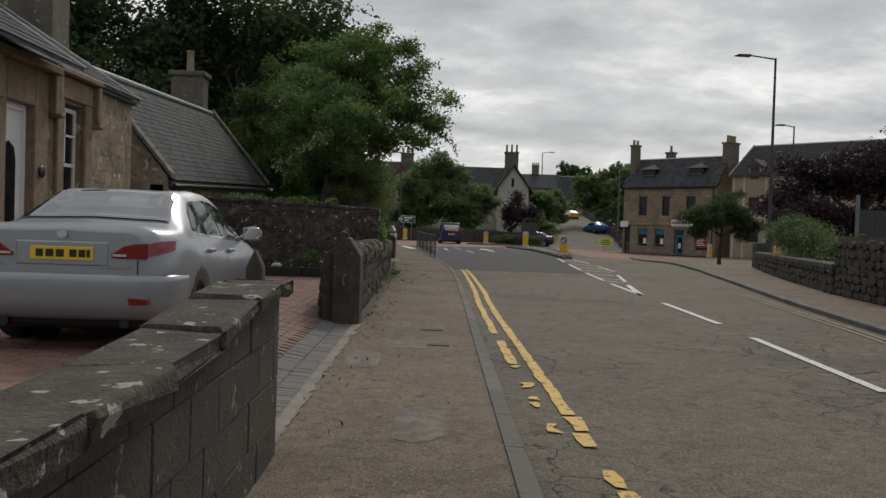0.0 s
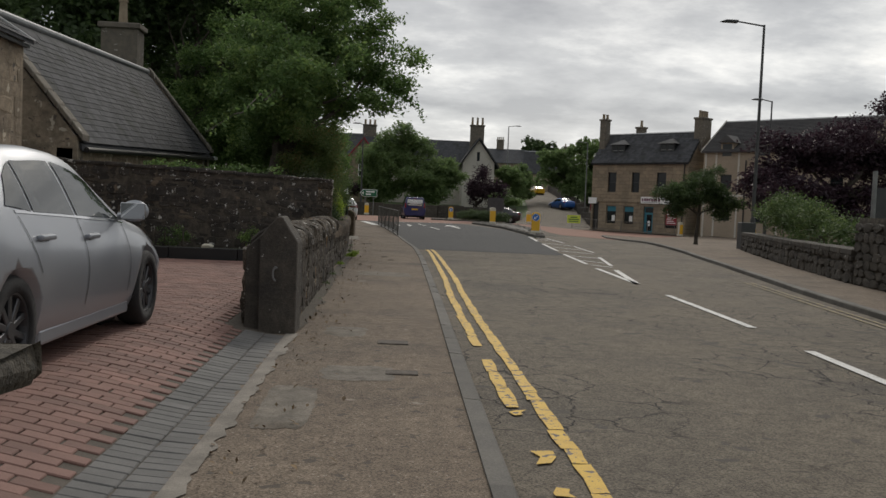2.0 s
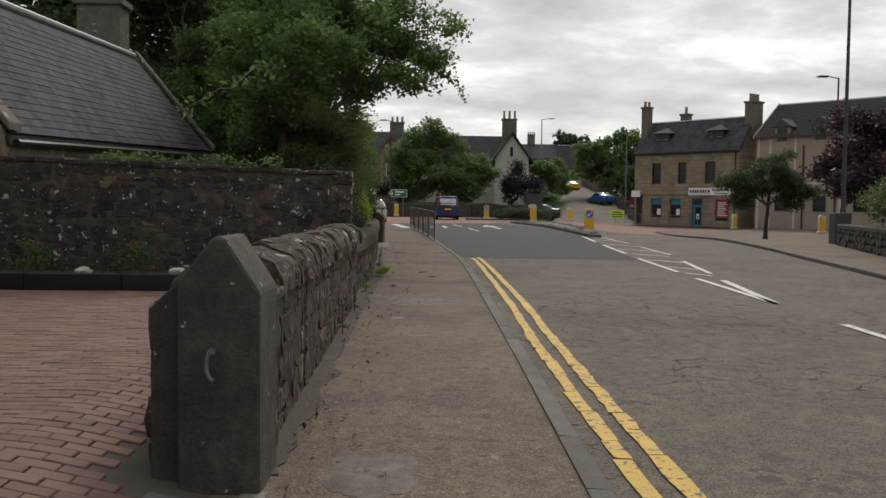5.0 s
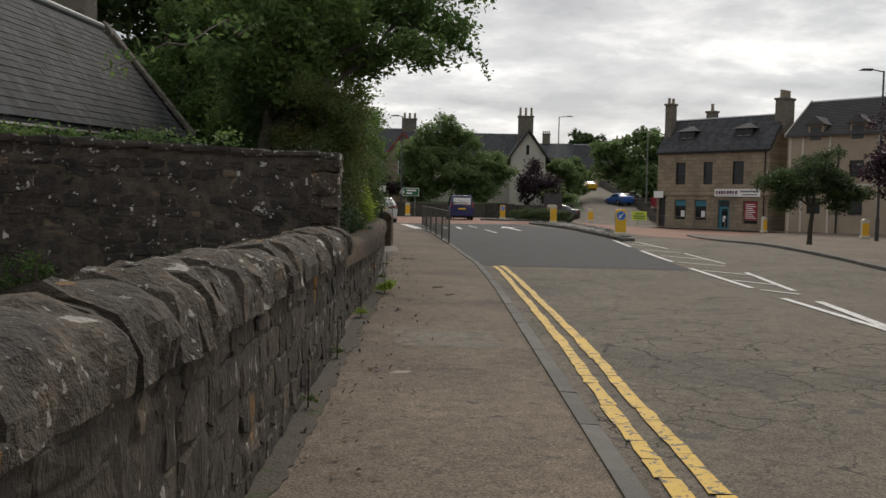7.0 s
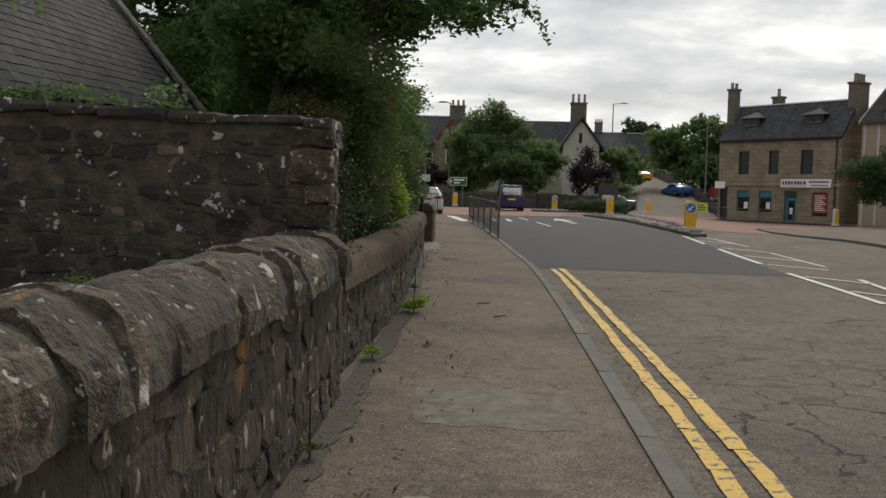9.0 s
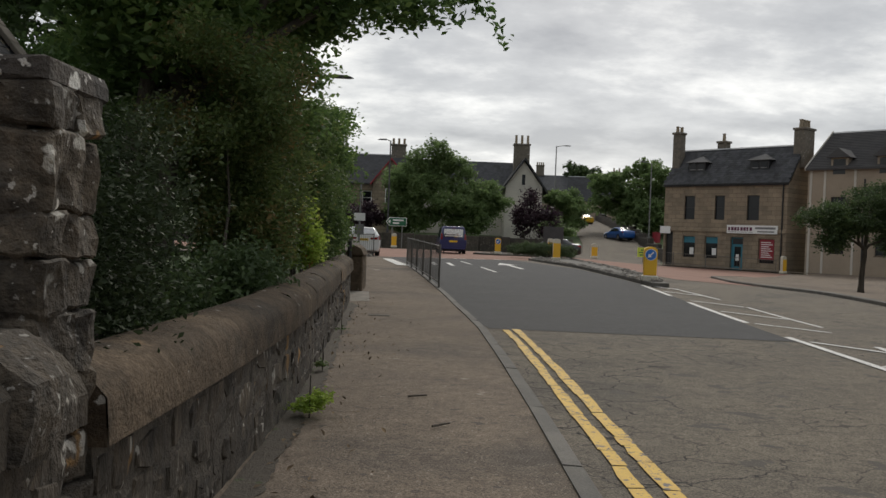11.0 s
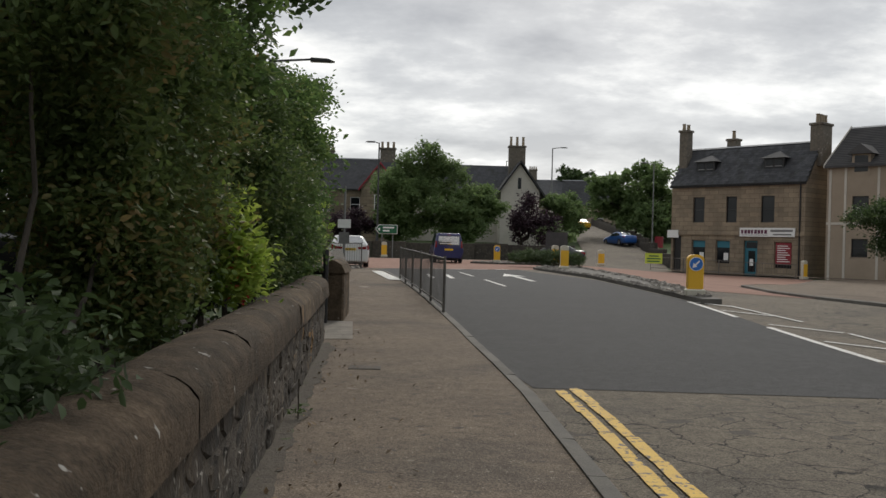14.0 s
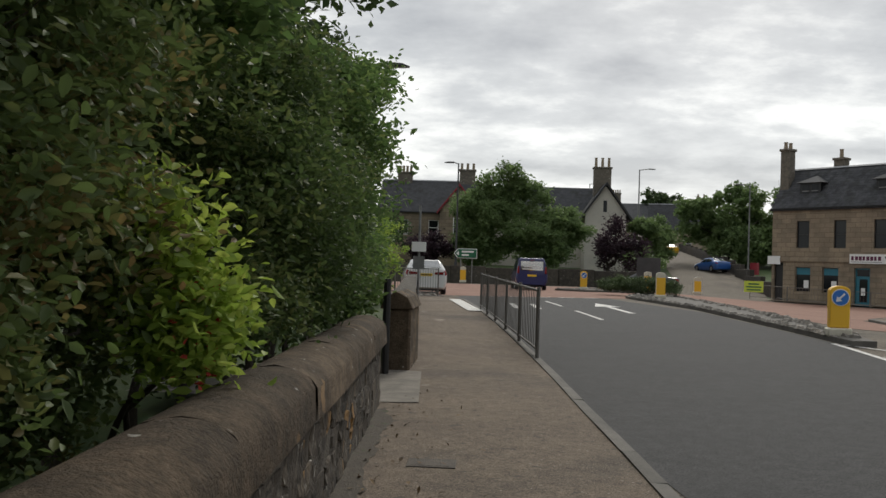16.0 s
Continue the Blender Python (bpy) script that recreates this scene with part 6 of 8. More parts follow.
# two roof slopes toward the street: the main one and the one over the doorway
def slope_roof(name, y0, y1, xe, ze, xr, zr, hip, seed, n_obj):
    bm = bmesh.new()
    t = 0.05
    lo = [(xe, y0, ze), (xe, y1, ze), (xr, y1 - hip, zr), (xr, y0, zr)]
    a = [bm.verts.new(q) for q in lo]
    b = [bm.verts.new((q[0], q[1], q[2] - t)) for q in lo]
    bm.faces.new(a), bm.faces.new(b)
    for i in range(4):
        bm.faces.new((a[i - 1], a[i], b[i], b[i - 1]))
    r = part(name, bm, "slate", house)
    L = math.hypot(xr - xe, zr - ze)
    slates(r, (xe, y0, ze), (0, 1, 0), (xr - xe, 0, zr - ze), (0, y1 - y0), L, (0, y1 - y0 - hip), 0.2, 0.30, "slate", n_obj, seed, 0.004)
    return r


slope_roof("roof", 8.5, 18.25, -5.89, 3.72, -9.2, 6.1, 3.85, 31, 200)
slope_roof("porch_roof", 10.6, 13.75, -5.29, 3.58, -6.9, 4.75, 1.6, 32, 60)
bm = bmesh.new()
q = [bm.verts.new(p) for p in ((-5.89, 18.25, 3.72), (-12.5, 18.25, 3.72), (-9.2, 14.4, 6.1))]
bm.faces.new(q)
part("hip_roof", bm, "slate", house)
part("fascia", box(-5.985, 8.5, 3.60, -5.92, 18.15, 3.655, 0.0), "black", house)
for a, b in (((-5.89, 18.25, 3.73), (-9.2, 14.4, 6.11)), ((-5.29, 13.75, 3.59), (-6.9, 12.15, 4.76))):
    part("hip_flashing", tube(a, b, 0.035), "lead", house)
chimney(house, -7.8, 17.5, 3.8, 7.6, 1.2, 0.8, 2)

# the low cottage behind
cot = thing("cottage", "low stone cottage with a steep slate roof and skews", "building")
YC0, YC1, XE, XR, ZR, ZR1 = 21.0, 33.7, -6.05, -8.15, 4.82, 5.30
part("front_wall", prism([(YC0, -0.1), (YC1, -0.1), (YC1, 2.55), (YC0, 2.15)], "x", XE - 0.45, XE - 0.15), "house_stone", cot)
for y0, ze, zr in ((YC0, 2.2, ZR), (YC1 - 0.4, 2.6, ZR1)):
    part("gable", prism([(XE - 0.06, -0.1), (XE - 0.06, ze + 0.16), (XR, zr + 0.07), (XR - 2.2, ze + 0.1), (XR - 2.2, -0.1)], "y", y0, y0 + 0.34), "gable_harl", cot)
bm = bmesh.new()
a = [bm.verts.new(q) for q in ((XE, YC0 + 0.1, 2.22), (XE, YC1 - 0.1, 2.66), (XR, YC1 - 0.1, ZR1), (XR, YC0 + 0.1, ZR))]
b = [bm.verts.new(v.co - Vector((0, 0, 0.12))) for v in a]
bm.faces.new(a), bm.faces.new(b)
for i in range(4):
    bm.faces.new((a[i - 1], a[i], b[i], b[i - 1]))
rf = part("roof", bm, "slate", cot)
slates(rf, (XE, YC0 + 0.1, 2.27), (0, 1, 0.0365), (XR - XE, 0, ZR + 0.03 - 2.27), (0, YC1 - YC0 - 0.2), math.hypot(XR - XE, ZR - 2.44), (0, YC1 - YC0 - 0.2), 0.17, 0.27, "slate", 300, 42, 0.005)
part("back_roof", prism([(XR, ZR - 0.02), (XR - 2.4, 2.4), (XR - 2.4, 2.28), (XR, ZR - 0.14)], "y", YC0 + 0.1, YC1 - 0.1), "slate", cot)
part("ridge", tube((XR, YC0, ZR + 0.03), (XR, YC1, ZR1 + 0.03), 0.09), "lead", cot)
for y0, ze, zr in ((YC0 - 0.05, 2.30, ZR), (YC1 - 0.35, 2.74, ZR1)):
    k = 9
    for i in range(k):
        t0, t1 = i / k, (i + 1) / k - 0.01
        xa, xb = XE + 0.05 + (XR - XE - 0.05) * t0, XE + 0.05 + (XR - XE - 0.05) * t1
        za, zb = ze + (zr + 0.08 - ze) * t0, ze + (zr + 0.08 - ze) * t1
        part("skew_stone", prism([(xa, za), (xb, zb), (xb, zb + 0.13), (xa, za + 0.13)], "y", y0, y0 + 0.42, 0.015), "chim", cot)
chimney(cot, XR - 0.75, YC1 - 0.55, 4.0, 6.6, 1.15, 0.8, 1, pot_h=0.75)
part("gutter", tube((XE + 0.05, YC0 + 0.2, 2.14), (XE + 0.05, YC1 + 0.25, 2.58), 0.055), "black", cot)
part("gutter_end", box(XE - 0.05, YC1 + 0.0, 2.55, XE + 0.12, YC1 + 0.38, 2.66, 0.01), "upvc", cot)
for y in (23.5, 26.5, 29.5):
    part("window_panel", box(XE - 0.148, y, 1.25, XE - 0.13, y + 1.0, 2.1), "dressed", cot, "boarded pale window")
part("gable_window", box(-7.1, YC0 - 0.03, 1.1, -6.75, YC0 + 0.02, 2.1), "dressed", cot)


# ---- walls across the road ----
fw = thing("far_wall", "stone wall along the far footway", "wall", kind="structure")
FWL = [(8.3, 2), (9.2, 16), (10.1, 22.0)]
for (xa, ya), (xb, yb) in zip(FWL, FWL[1:]):
    L = math.hypot(xb - xa, yb - ya)
    m = Matrix.Translation((xa, ya, 0)) @ Matrix.Rotation(math.atan2(yb - ya, xb - xa), 4, "Z")
    part("core", moved(box(0, -0.4, -0.1, L, -0.05, 1.45), m), "mortar_dark", fw)
    rubble(fw, (xa, ya, 0), (xb - xa, yb - ya, 0), L, 1.5, ((0.3, 0.6), (0.16, 0.3)), "stone_dark", 60, 70 + int(ya), 0.05, nrm=(-(yb - ya) / L, (xb - xa) / L, 0))
FWL2 = [(10.12, 22.1), (11.6, 28.5), (14.2, 38.5)]
lowf = thing("far_low_wall", "low dark stone wall below the bushes", "wall", kind="structure")
for (xa, ya), (xb, yb) in zip(FWL2, FWL2[1:]):
    L = math.hypot(xb - xa, yb - ya)
    m = Matrix.Translation((xa, ya, 0)) @ Matrix.Rotation(math.atan2(yb - ya, xb - xa), 4, "Z")
    part("core", moved(box(0, -0.4, -0.1, L, -0.05, 0.62), m), "mortar_dark", lowf)
    rubble(lowf, (xa, ya, 0), (xb - xa, yb - ya, 0), L, 0.66, ((0.3, 0.6), (0.14, 0.26)), "stone_dark", 60, 80 + int(ya), 0.07, nrm=(-(yb - ya) / L, (xb - xa) / L, 0))
    n = int(L / 0.9)
    for k in range(n):
        part("coping_stone", moved(box(k * L / n + 0.01, -0.5, 0.62, (k + 1) * L / n - 0.01, 0.05, 0.76, 0.02), m), "stone_dark", lowf)
cab = solid("utility_cabinet", box(14.6, 39.6, -0.15, 15.2, 40.1, 1.15, 0.02), "lamp_post", "dark green roadside utility cabinet", "cabinet")
# board fence and posts above the wall
for k, (x, y) in enumerate(((11.6, 24.1), (12.75, 24.1))):
    solid("fence_post", tube((x, y, 0), (x, y, 2.6), 0.055), "steel", "pale metal post above the wall", "post", group="metal posts")
bf = thing("board_fence", "dark board fence behind the wall", "fence")
for k in range(14):
    part("board", box(11.65 + k * 0.5, 24.2, 0.9, 12.14 + k * 0.5, 24.25, 2.2), "lamp_post", bf)


# ---- street furniture ----
def rail_panel(th, a, b, zt=1.0, n=17):
    a, b = Vector(a), Vector(b)
    for p in (a, b):
        part("post", tube(p + Vector((0, 0, -0.05)), p + Vector((0, 0, zt + 0.03)), 0.026, n=8), "rail_paint", th)
    d = (b - a).normalized()
    for z in (0.13, zt - 0.02):
        part("rail", tube(a + Vector((0, 0, z)), b + Vector((0, 0, z)), 0.02, n=8), "rail_paint", th)
    me = None
    for i in range(1, n):
        p = a + (b - a) * (i / n)
        if me is None:
            me = mesh_of(tube((0, 0, 0.13), (0, 0, zt - 0.03), 0.007, n=6), "bar", "rail_paint")
        ob = new("bar", me)
        ob.parent, ob.location = th, p


gr = thing("guard_rail", "grey-brown steel pedestrian guard rail beside the kerb", "railing")
pa, pb = Vector((0.33, 39.2, 0.06)), Vector((-0.62, 50.8, 0.16))
for k in range(5):
    rail_panel(gr, pa + (pb - pa) * (k / 5), pa + (pb - pa) * ((k + 1) / 5 - 0.004), n=11)
gr2 = thing("corner_guard_rail", "grey-brown guard rail at the street corner", "railing")
pa, pb = Vector((-2.35, 60.2, 0.16)), Vector((-7.5, 61.6, 0.16))
for k in range(3):
    rail_panel(gr2, pa + (pb - pa) * (k / 3), pa + (pb - pa) * ((k + 1) / 3 - 0.004), 1.05)
gr3 = thing("shop_guard_rail", "thin grey guard rail before the shop", "railing")
for k in range(4):
    a, b = Vector((17.6, 89.2, -0.3)), Vector((25.2, 81.2, -0.55))
    rail_panel(gr3, a + (b - a) * k / 4, a + (b - a) * ((k + 1) / 4 - 0.004), 0.95, 13)
bn = solid("banner", moved(box(-0.62, -0.02, 0.2, 0.62, 0.02, 0.95, 0.0), Matrix.Translation((17.5, 88.0, -0.05)) @ Matrix.Rotation(radians(-12), 4, "Z")), "lime", "lime green banner tied to the railing", "banner")
for k, (w, z) in enumerate(((0.35, 0.75), (0.5, 0.55), (0.45, 0.36))):
    part("lettering_bar", moved(box(-w, -0.028, z - 0.045, w, -0.021, z + 0.045), Matrix.Translation((17.5, 88.0, -0.05)) @ Matrix.Rotation(radians(-12), 4, "Z")), "green", bn)


def bollard_lit(x, y, z, face, h=1.05, turn=0.0, white=False):
    th = thing("traffic_bollard", "yellow illuminated traffic bollard with a blue arrow sign" if not white else "cream and yellow traffic bollard", "bollard", pose(x, y, z, 0, 0, turn), group="traffic bollards")
    part("base", box(-0.24, -0.18, -0.05, 0.24, 0.18, 0.13, 0.03), "bollard_white", th)
    n = 10
    pts = [(-0.19, 0.13), (0.19, 0.13), (0.2, h - 0.14)] + [(0.2 * math.cos(math.pi * k / n), h - 0.11 + 0.11 * math.sin(math.pi * k / n)) for k in range(1, n)] + [(-0.2, h - 0.14)]
    part("shell", prism(pts, "y", -0.12, 0.12, 0.015), "bollard_white" if white else "bollard_yellow", th)
    if white:
        part("panel", box(-0.2, -0.128, 0.12, 0.2, -0.121, h - 0.25), "bollard_yellow", th)
        return
    part("disc", tube((0, -0.118, h - 0.24), (0, -0.135, h - 0.24), 0.175, n=28), "white", th)
    part("disc_face", tube((0, -0.134, h - 0.24), (0, -0.142, h - 0.24), 0.16, n=28), "blue", th)
    ar = box(-0.018, -0.15, -0.10, 0.018, -0.143, 0.11)
    ar2 = prism([(-0.07, -0.03), (0.07, -0.03), (0.0, -0.13)], "y", -0.151, -0.143)
    join(ar, ar2)
    part("arrow", moved(ar, Matrix.Translation((0, 0, h - 0.24)) @ Matrix.Rotation(radians(45), 4, "Y")), "white", th)


def island(name, poly, label):
    th = thing(name, label, "traffic island", kind="structure")
    bm = bmesh.new()
    lo = [bm.verts.new((x, y, G(x, y) + ROAD - 0.1)) for x, y in poly]
    hi = [bm.verts.new((x, y, G(x, y) + 0.015)) for x, y in poly]
    bm.faces.new(hi)
    for i in range(len(poly)):
        bm.faces.new((lo[i - 1], lo[i], hi[i], hi[i - 1]))
    part("kerb_slab", bm, "kerb", th)
    rnd = random.Random(len(poly))
    cx, cy = sum(p[0] for p in poly) / len(poly), sum(p[1] for p in poly) / len(poly)
    V, F = [], []
    for i in range(len(poly)):
        (xa, ya), (xb, yb) = poly[i - 1], poly[i]
        L = math.hypot(xb - xa, yb - ya)
        for k in range(int(L * 9)):
            t = rnd.random()
            s = rnd.uniform(0.035, 0.16) if rnd.random() < 0.8 else rnd.uniform(0.16, 0.4)
            x, y = xa + (xb - xa) * t, ya + (yb - ya) * t
            x, y = x + (cx - x) * s, y + (cy - y) * s
            r = rnd.uniform(0.05, 0.11)
            b = len(V)
            for q in ((-1, -1, 0), (1, -1, 0), (1, 1, 0), (-1, 1, 0), (-0.6, -0.6, 1), (0.6, -0.6, 1), (0.6, 0.6, 1), (-0.6, 0.6, 1)):
                V.append((x + q[0] * r * rnd.uniform(0.7, 1.1), y + q[1] * r * rnd.uniform(0.7, 1.1), G(x, y) + 0.0 + q[2] * r * rnd.uniform(0.4, 0.95)))
            F += [(b, b + 1, b + 5, b + 4), (b + 1, b + 2, b + 6, b + 5), (b + 2, b + 3, b + 7, b + 6), (b + 3, b, b + 4, b + 7), (b + 4, b + 5, b + 6, b + 7)]
    me = bpy.data.meshes.new("cobbles")
    me.from_pydata(V, [], F)
    me.materials.append(M["cobble"])
    ob = part("cobbles", me, None, th)
    ob["kind"] = "stuff"


M["cobble"] = mat("island_cobble", (0.20, 0.185, 0.165), (0.31, 0.285, 0.25), 4, 0.9, 0.5, 40, rand=0.35)
island("traffic_island", [(6.6, 43.7), (7.1, 43.8), (7.7, 48.5), (8.5, 57), (9.2, 68), (9.2, 74.5), (7.4, 74), (5.9, 68), (6.9, 58), (6.75, 50)], "long traffic island edged with rough cobbles")
island("far_island", [(3.4, 78.4), (5.0, 77), (8.5, 79), (5.5, 81.5)], "small far traffic island")
island("corner_island", [(-7, 62.6), (-3.2, 62.4), (-2.2, 60.6), (-2.9, 59.6), (-7, 60.8)], "cobbled bed at the street corner")
bollard_lit(6.85, 45.1, 0.19, 0, 1.0, -6)
bollard_lit(5.1, 79, 0.18, 0, 1.05, 0)
bollard_lit(7.3, 67, 0.18, 0, 1.15, 0, True)
bollard_lit(8.2, 75.5, 0.18, 0, 1.15, 0, True)
bollard_lit(-2.3, 89.5, 0.18, 0, 1.1, 0, True)
bollard_lit(25.6, 81.0, -0.48, 0, 1.2, 30, True)
bollard_lit(11.9, 80, 0.1, 0, 1.0, 0, True)
bollard_lit(24.5, 62.5, -0.25, 0, 1.1, 0, True)


def lamp(x, y, z, h, arm, turn, r=0.085, label="tall dark street lamp with a short arm", material="lamp_post"):
    th = thing("street_lamp", label, "street lamp", pose(x, y, z, 0, 0, turn), group="street lamps")
    bm = tube((0, 0, -0.1), (0, 0, 1.4), r * 1.35, r * 1.35, 12)
    tube((0, 0, 1.4), (0, 0, h), r, r * 0.6, 12, bm)
    part("column", bm, material, th, smooth=False)
    part("arm", tube((0, 0, h - 0.05), (-arm, 0, h + 0.08), r * 0.45, r * 0.4, 8), material, th)
    bm = prism([(-arm - 0.75, 0.0), (-arm + 0.05, -0.02), (-arm + 0.05, 0.1), (-arm - 0.5, 0.09)], "y", -0.14, 0.14, 0.02)
    moved(bm, Matrix.Translation((0, 0, h + 0.02)))
    hd = part("lantern", bm, material, th)
    part("lens", moved(box(-arm - 0.62, -0.10, -0.012, -arm - 0.1, 0.10, 0.0), Matrix.Translation((0, 0, h + 0.012))), "steel", hd)


lamp(16.2, 42.4, -0.1, 10.0, 1.3, 4)
lamp(26.1, 64.3, -0.5, 10.0, 0.75, 0)
lamp(15.6, 125, 1.4, 11.0, 1.0, 170, 0.1, material="steel")
lamp(14.0, 160, 3.5, 10.5, 1.0, 170, 0.1, material="steel")
lamp(23.3, 110, 0.5, 9.0, 0.9, 20, 0.08, material="steel")
lamp(-4.9, 51.5, 0.1, 6.9, 1.3, 186)
lamp(-3.1, 96, 0.2, 9.1, 0.4, 4, 0.09)

# sign plates at the corner
sp = thing("corner_sign_post", "grey post with small white plates", "sign")
part("post", tube((-2.62, 54, -0.05), (-2.62, 54, 3.2), 0.04), "steel", sp)
part("plate", box(-2.85, 53.93, 1.75, -2.40, 53.95, 2.05, 0.005), "white", sp)
part("plate", box(-2.80, 53.93, 1.2, -2.44, 53.95, 1.6, 0.005), "steel", sp)
gs = thing("direction_sign", "green direction sign with a white arrow", "sign")
for x in (-2.5, -1.7):
    part("post", tube((x, 90.1, 0.1), (x, 90.1, 2.5), 0.04), "steel", gs)
pl = part("panel", prism([(-2.95, 2.2), (-2.7, 2.5), (-1.4, 2.5), (-1.4, 1.9), (-2.7, 1.9)], "y", 90.0, 90.05), "green", gs)
part("border", prism([(-3.02, 2.2), (-2.74, 2.55), (-1.35, 2.55), (-1.35, 1.85), (-2.74, 1.85)], "y", 90.051, 90.07), "white", pl)
for x0, x1, z in ((-2.45, -1.6, 2.27), (-2.45, -1.95, 2.03)):
    part("lettering_bar", box(x0, 89.985, z, x1, 89.998, z + 0.12), "white", pl)
part("arrow", prism([(-2.85, 2.2), (-2.65, 2.36), (-2.65, 2.04)], "y", 89.985, 89.998), "white", pl)
bk = thing("sign_back", "grey back of a road sign on two posts", "sign")
for x in (8.4, 9.6):
    part("post", tube((x, 80, 0.1), (x, 80, 2.15), 0.05), "steel", bk)
part("panel", box(8.3, 79.9, 1.0, 9.7, 79.93, 2.15), "lamp_post", bk)
pb_ = solid("post_box", tube((26.2, 118, 0.9), (26.2, 118, 2.5), 0.45, n=16), "red", "red pillar box up the hill road", "post box")
# covers in the footway
M["cover_iron"] = mat("cover_iron", (0.085, 0.072, 0.06), (0.13, 0.11, 0.09), 9, 0.9, 0.3, 60, mottle=0.2)
for x, y, w, d in ((0.08, 11.8, 0.30, 0.22), (0.15, 10.25, 0.26, 0.16), (-0.75, 32.3, 0.34, 0.26)):
    cv = thing("toby_cover", "small iron cover set in the footway", "cover", group="footway covers")
    part("frame", box(x - w / 2, y - d / 2, -0.03, x + w / 2, y + d / 2, 0.003, 0.004), "cover_iron", cv)
    for k in range(5):
        part("slot", box(x - w / 2 + 0.03 + k * (w - 0.06) / 5, y - d / 2 + 0.03, 0.003, x - w / 2 + 0.02 + (k + 0.7) * (w - 0.06) / 5 + 0.01, y + d / 2 - 0.03, 0.005), "cover_iron", cv)


# ---- vehicles ----
def crm(p, t):
    """Catmull-Rom through rows of numbers."""
    p = np.asarray(p, float)
    i = int(min(max(math.floor(t), 0), len(p) - 2))
    f = t - i
    a, b, c, d = p[max(i - 1, 0)], p[i], p[i + 1], p[min(i + 2, len(p) - 1)]
    return 0.5 * (2 * b + (c - a) * f + (2 * a - 5 * b + 4 * c - d) * f * f + (3 * b - a - 3 * c + d) * f ** 3)


class Shell:
    """A car's skin: stations along its length from the tail (y=0), each with its half section from sill to roof."""

    def __init__(self, stations):
        # y, half width at sill, at waist, at belt, at roof edge; heights of the sill, waist, belt, roof edge, roof middle
        self.y = [s[0] for s in stations]
        self.rows = []
        for s in stations:
            y, ws, ww, wb, wr, zs, zw, zb, zr, zt = s
            self.rows.append([[0, y, zs - 0.01], [ws * 0.8, y, zs - 0.01], [ws, y, zs + 0.03], [ww, y, zw], [wb, y, zb], [wr, y, zr], [wr * 0.55, y, zt - 0.012], [0, y, zt]])
        self.rows = np.array(self.rows)

    def u_at(self, y):
        for i in range(len(self.y) - 1):
            if y <= self.y[i + 1]:
                return i + (y - self.y[i]) / (self.y[i + 1] - self.y[i])
        return len(self.y) - 1

    def at(self, y, v):
        sec = np.array([crm(self.rows[:, k], self.u_at(y)) for k in range(8)])
        sec[:, 1] = y
        p = crm(sec, v)
        return Vector((max(p[0], 0), y, p[2]))

    def mesh(self, ny=64, nv=36):
        bm = bmesh.new()
        ys = np.linspace(self.y[0], self.y[-1], ny)
        vs = np.linspace(0, 7, nv)
        R, Lf = [], []
        for y in ys:
            sec = np.array([crm(self.rows[:, k], self.u_at(y)) for k in range(8)])
            pts = [crm(sec, v) for v in vs]
            R.append([bm.verts.new((max(p[0], 0), y, p[2])) for p in pts])
            Lf.append([R[-1][k] if k in (0, nv - 1) else bm.verts.new((-max(p[0], 0), y, p[2])) for k, p in enumerate(pts)])
        for a, b in ((R, 1), (Lf, -1)):
            for i in range(ny - 1):
                for k in range(nv - 1):
                    bm.faces.new((a[i][k], a[i][k + 1], a[i + 1][k + 1], a[i + 1][k]))
        for i in (0, ny - 1):
            bm.faces.new(R[i] + list(reversed(Lf[i][1:-1])))
        bmesh.ops.recalc_face_normals(bm, faces=bm.faces)
        return bm

    def patch(self, corners, side, off=0.006, n=10, both=False, thick=0.004):
        """A pane on the skin: corners (y, v) of a four-sided field, in order; side +1 or -1; both joins the two halves over the middle."""
        bm = bmesh.new()
        for sd in ((1, -1) if both else (side,)):
            g = []
            (y0, v0), (y1, v1), (y2, v2), (y3, v3) = corners
            for i in range(n + 1):
                s = i / n
                row = []
                for j in range(n + 1):
                    t = j / n
                    y = (y0 * (1 - s) + y1 * s) * (1 - t) + (y3 * (1 - s) + y2 * s) * t
                    v = (v0 * (1 - s) + v1 * s) * (1 - t) + (v3 * (1 - s) + v2 * s) * t
                    p = self.at(y, v)
                    e = 0.01
                    nrm = (self.at(y + e, v) - self.at(y - e, v)).cross(self.at(y, min(v + e, 7)) - self.at(y, v - e))
                    if nrm.length < 1e-9:
                        nrm = Vector((0, 0, 1))
                    nrm.normalize()
                    if nrm.dot(p - Vector((0, y, 0.55))) < 0:
                        nrm = -nrm
                    p = p + nrm * off
                    row.append(bm.verts.new((p.x * sd, p.y, p.z)))
                g.append(row)
            for i in range(n):
                for j in range(n):
                    bm.faces.new((g[i][j], g[i + 1][j], g[i + 1][j + 1], g[i][j + 1]))
        bmesh.ops.remove_doubles(bm, verts=bm.verts, dist=0.0005)
        return bm


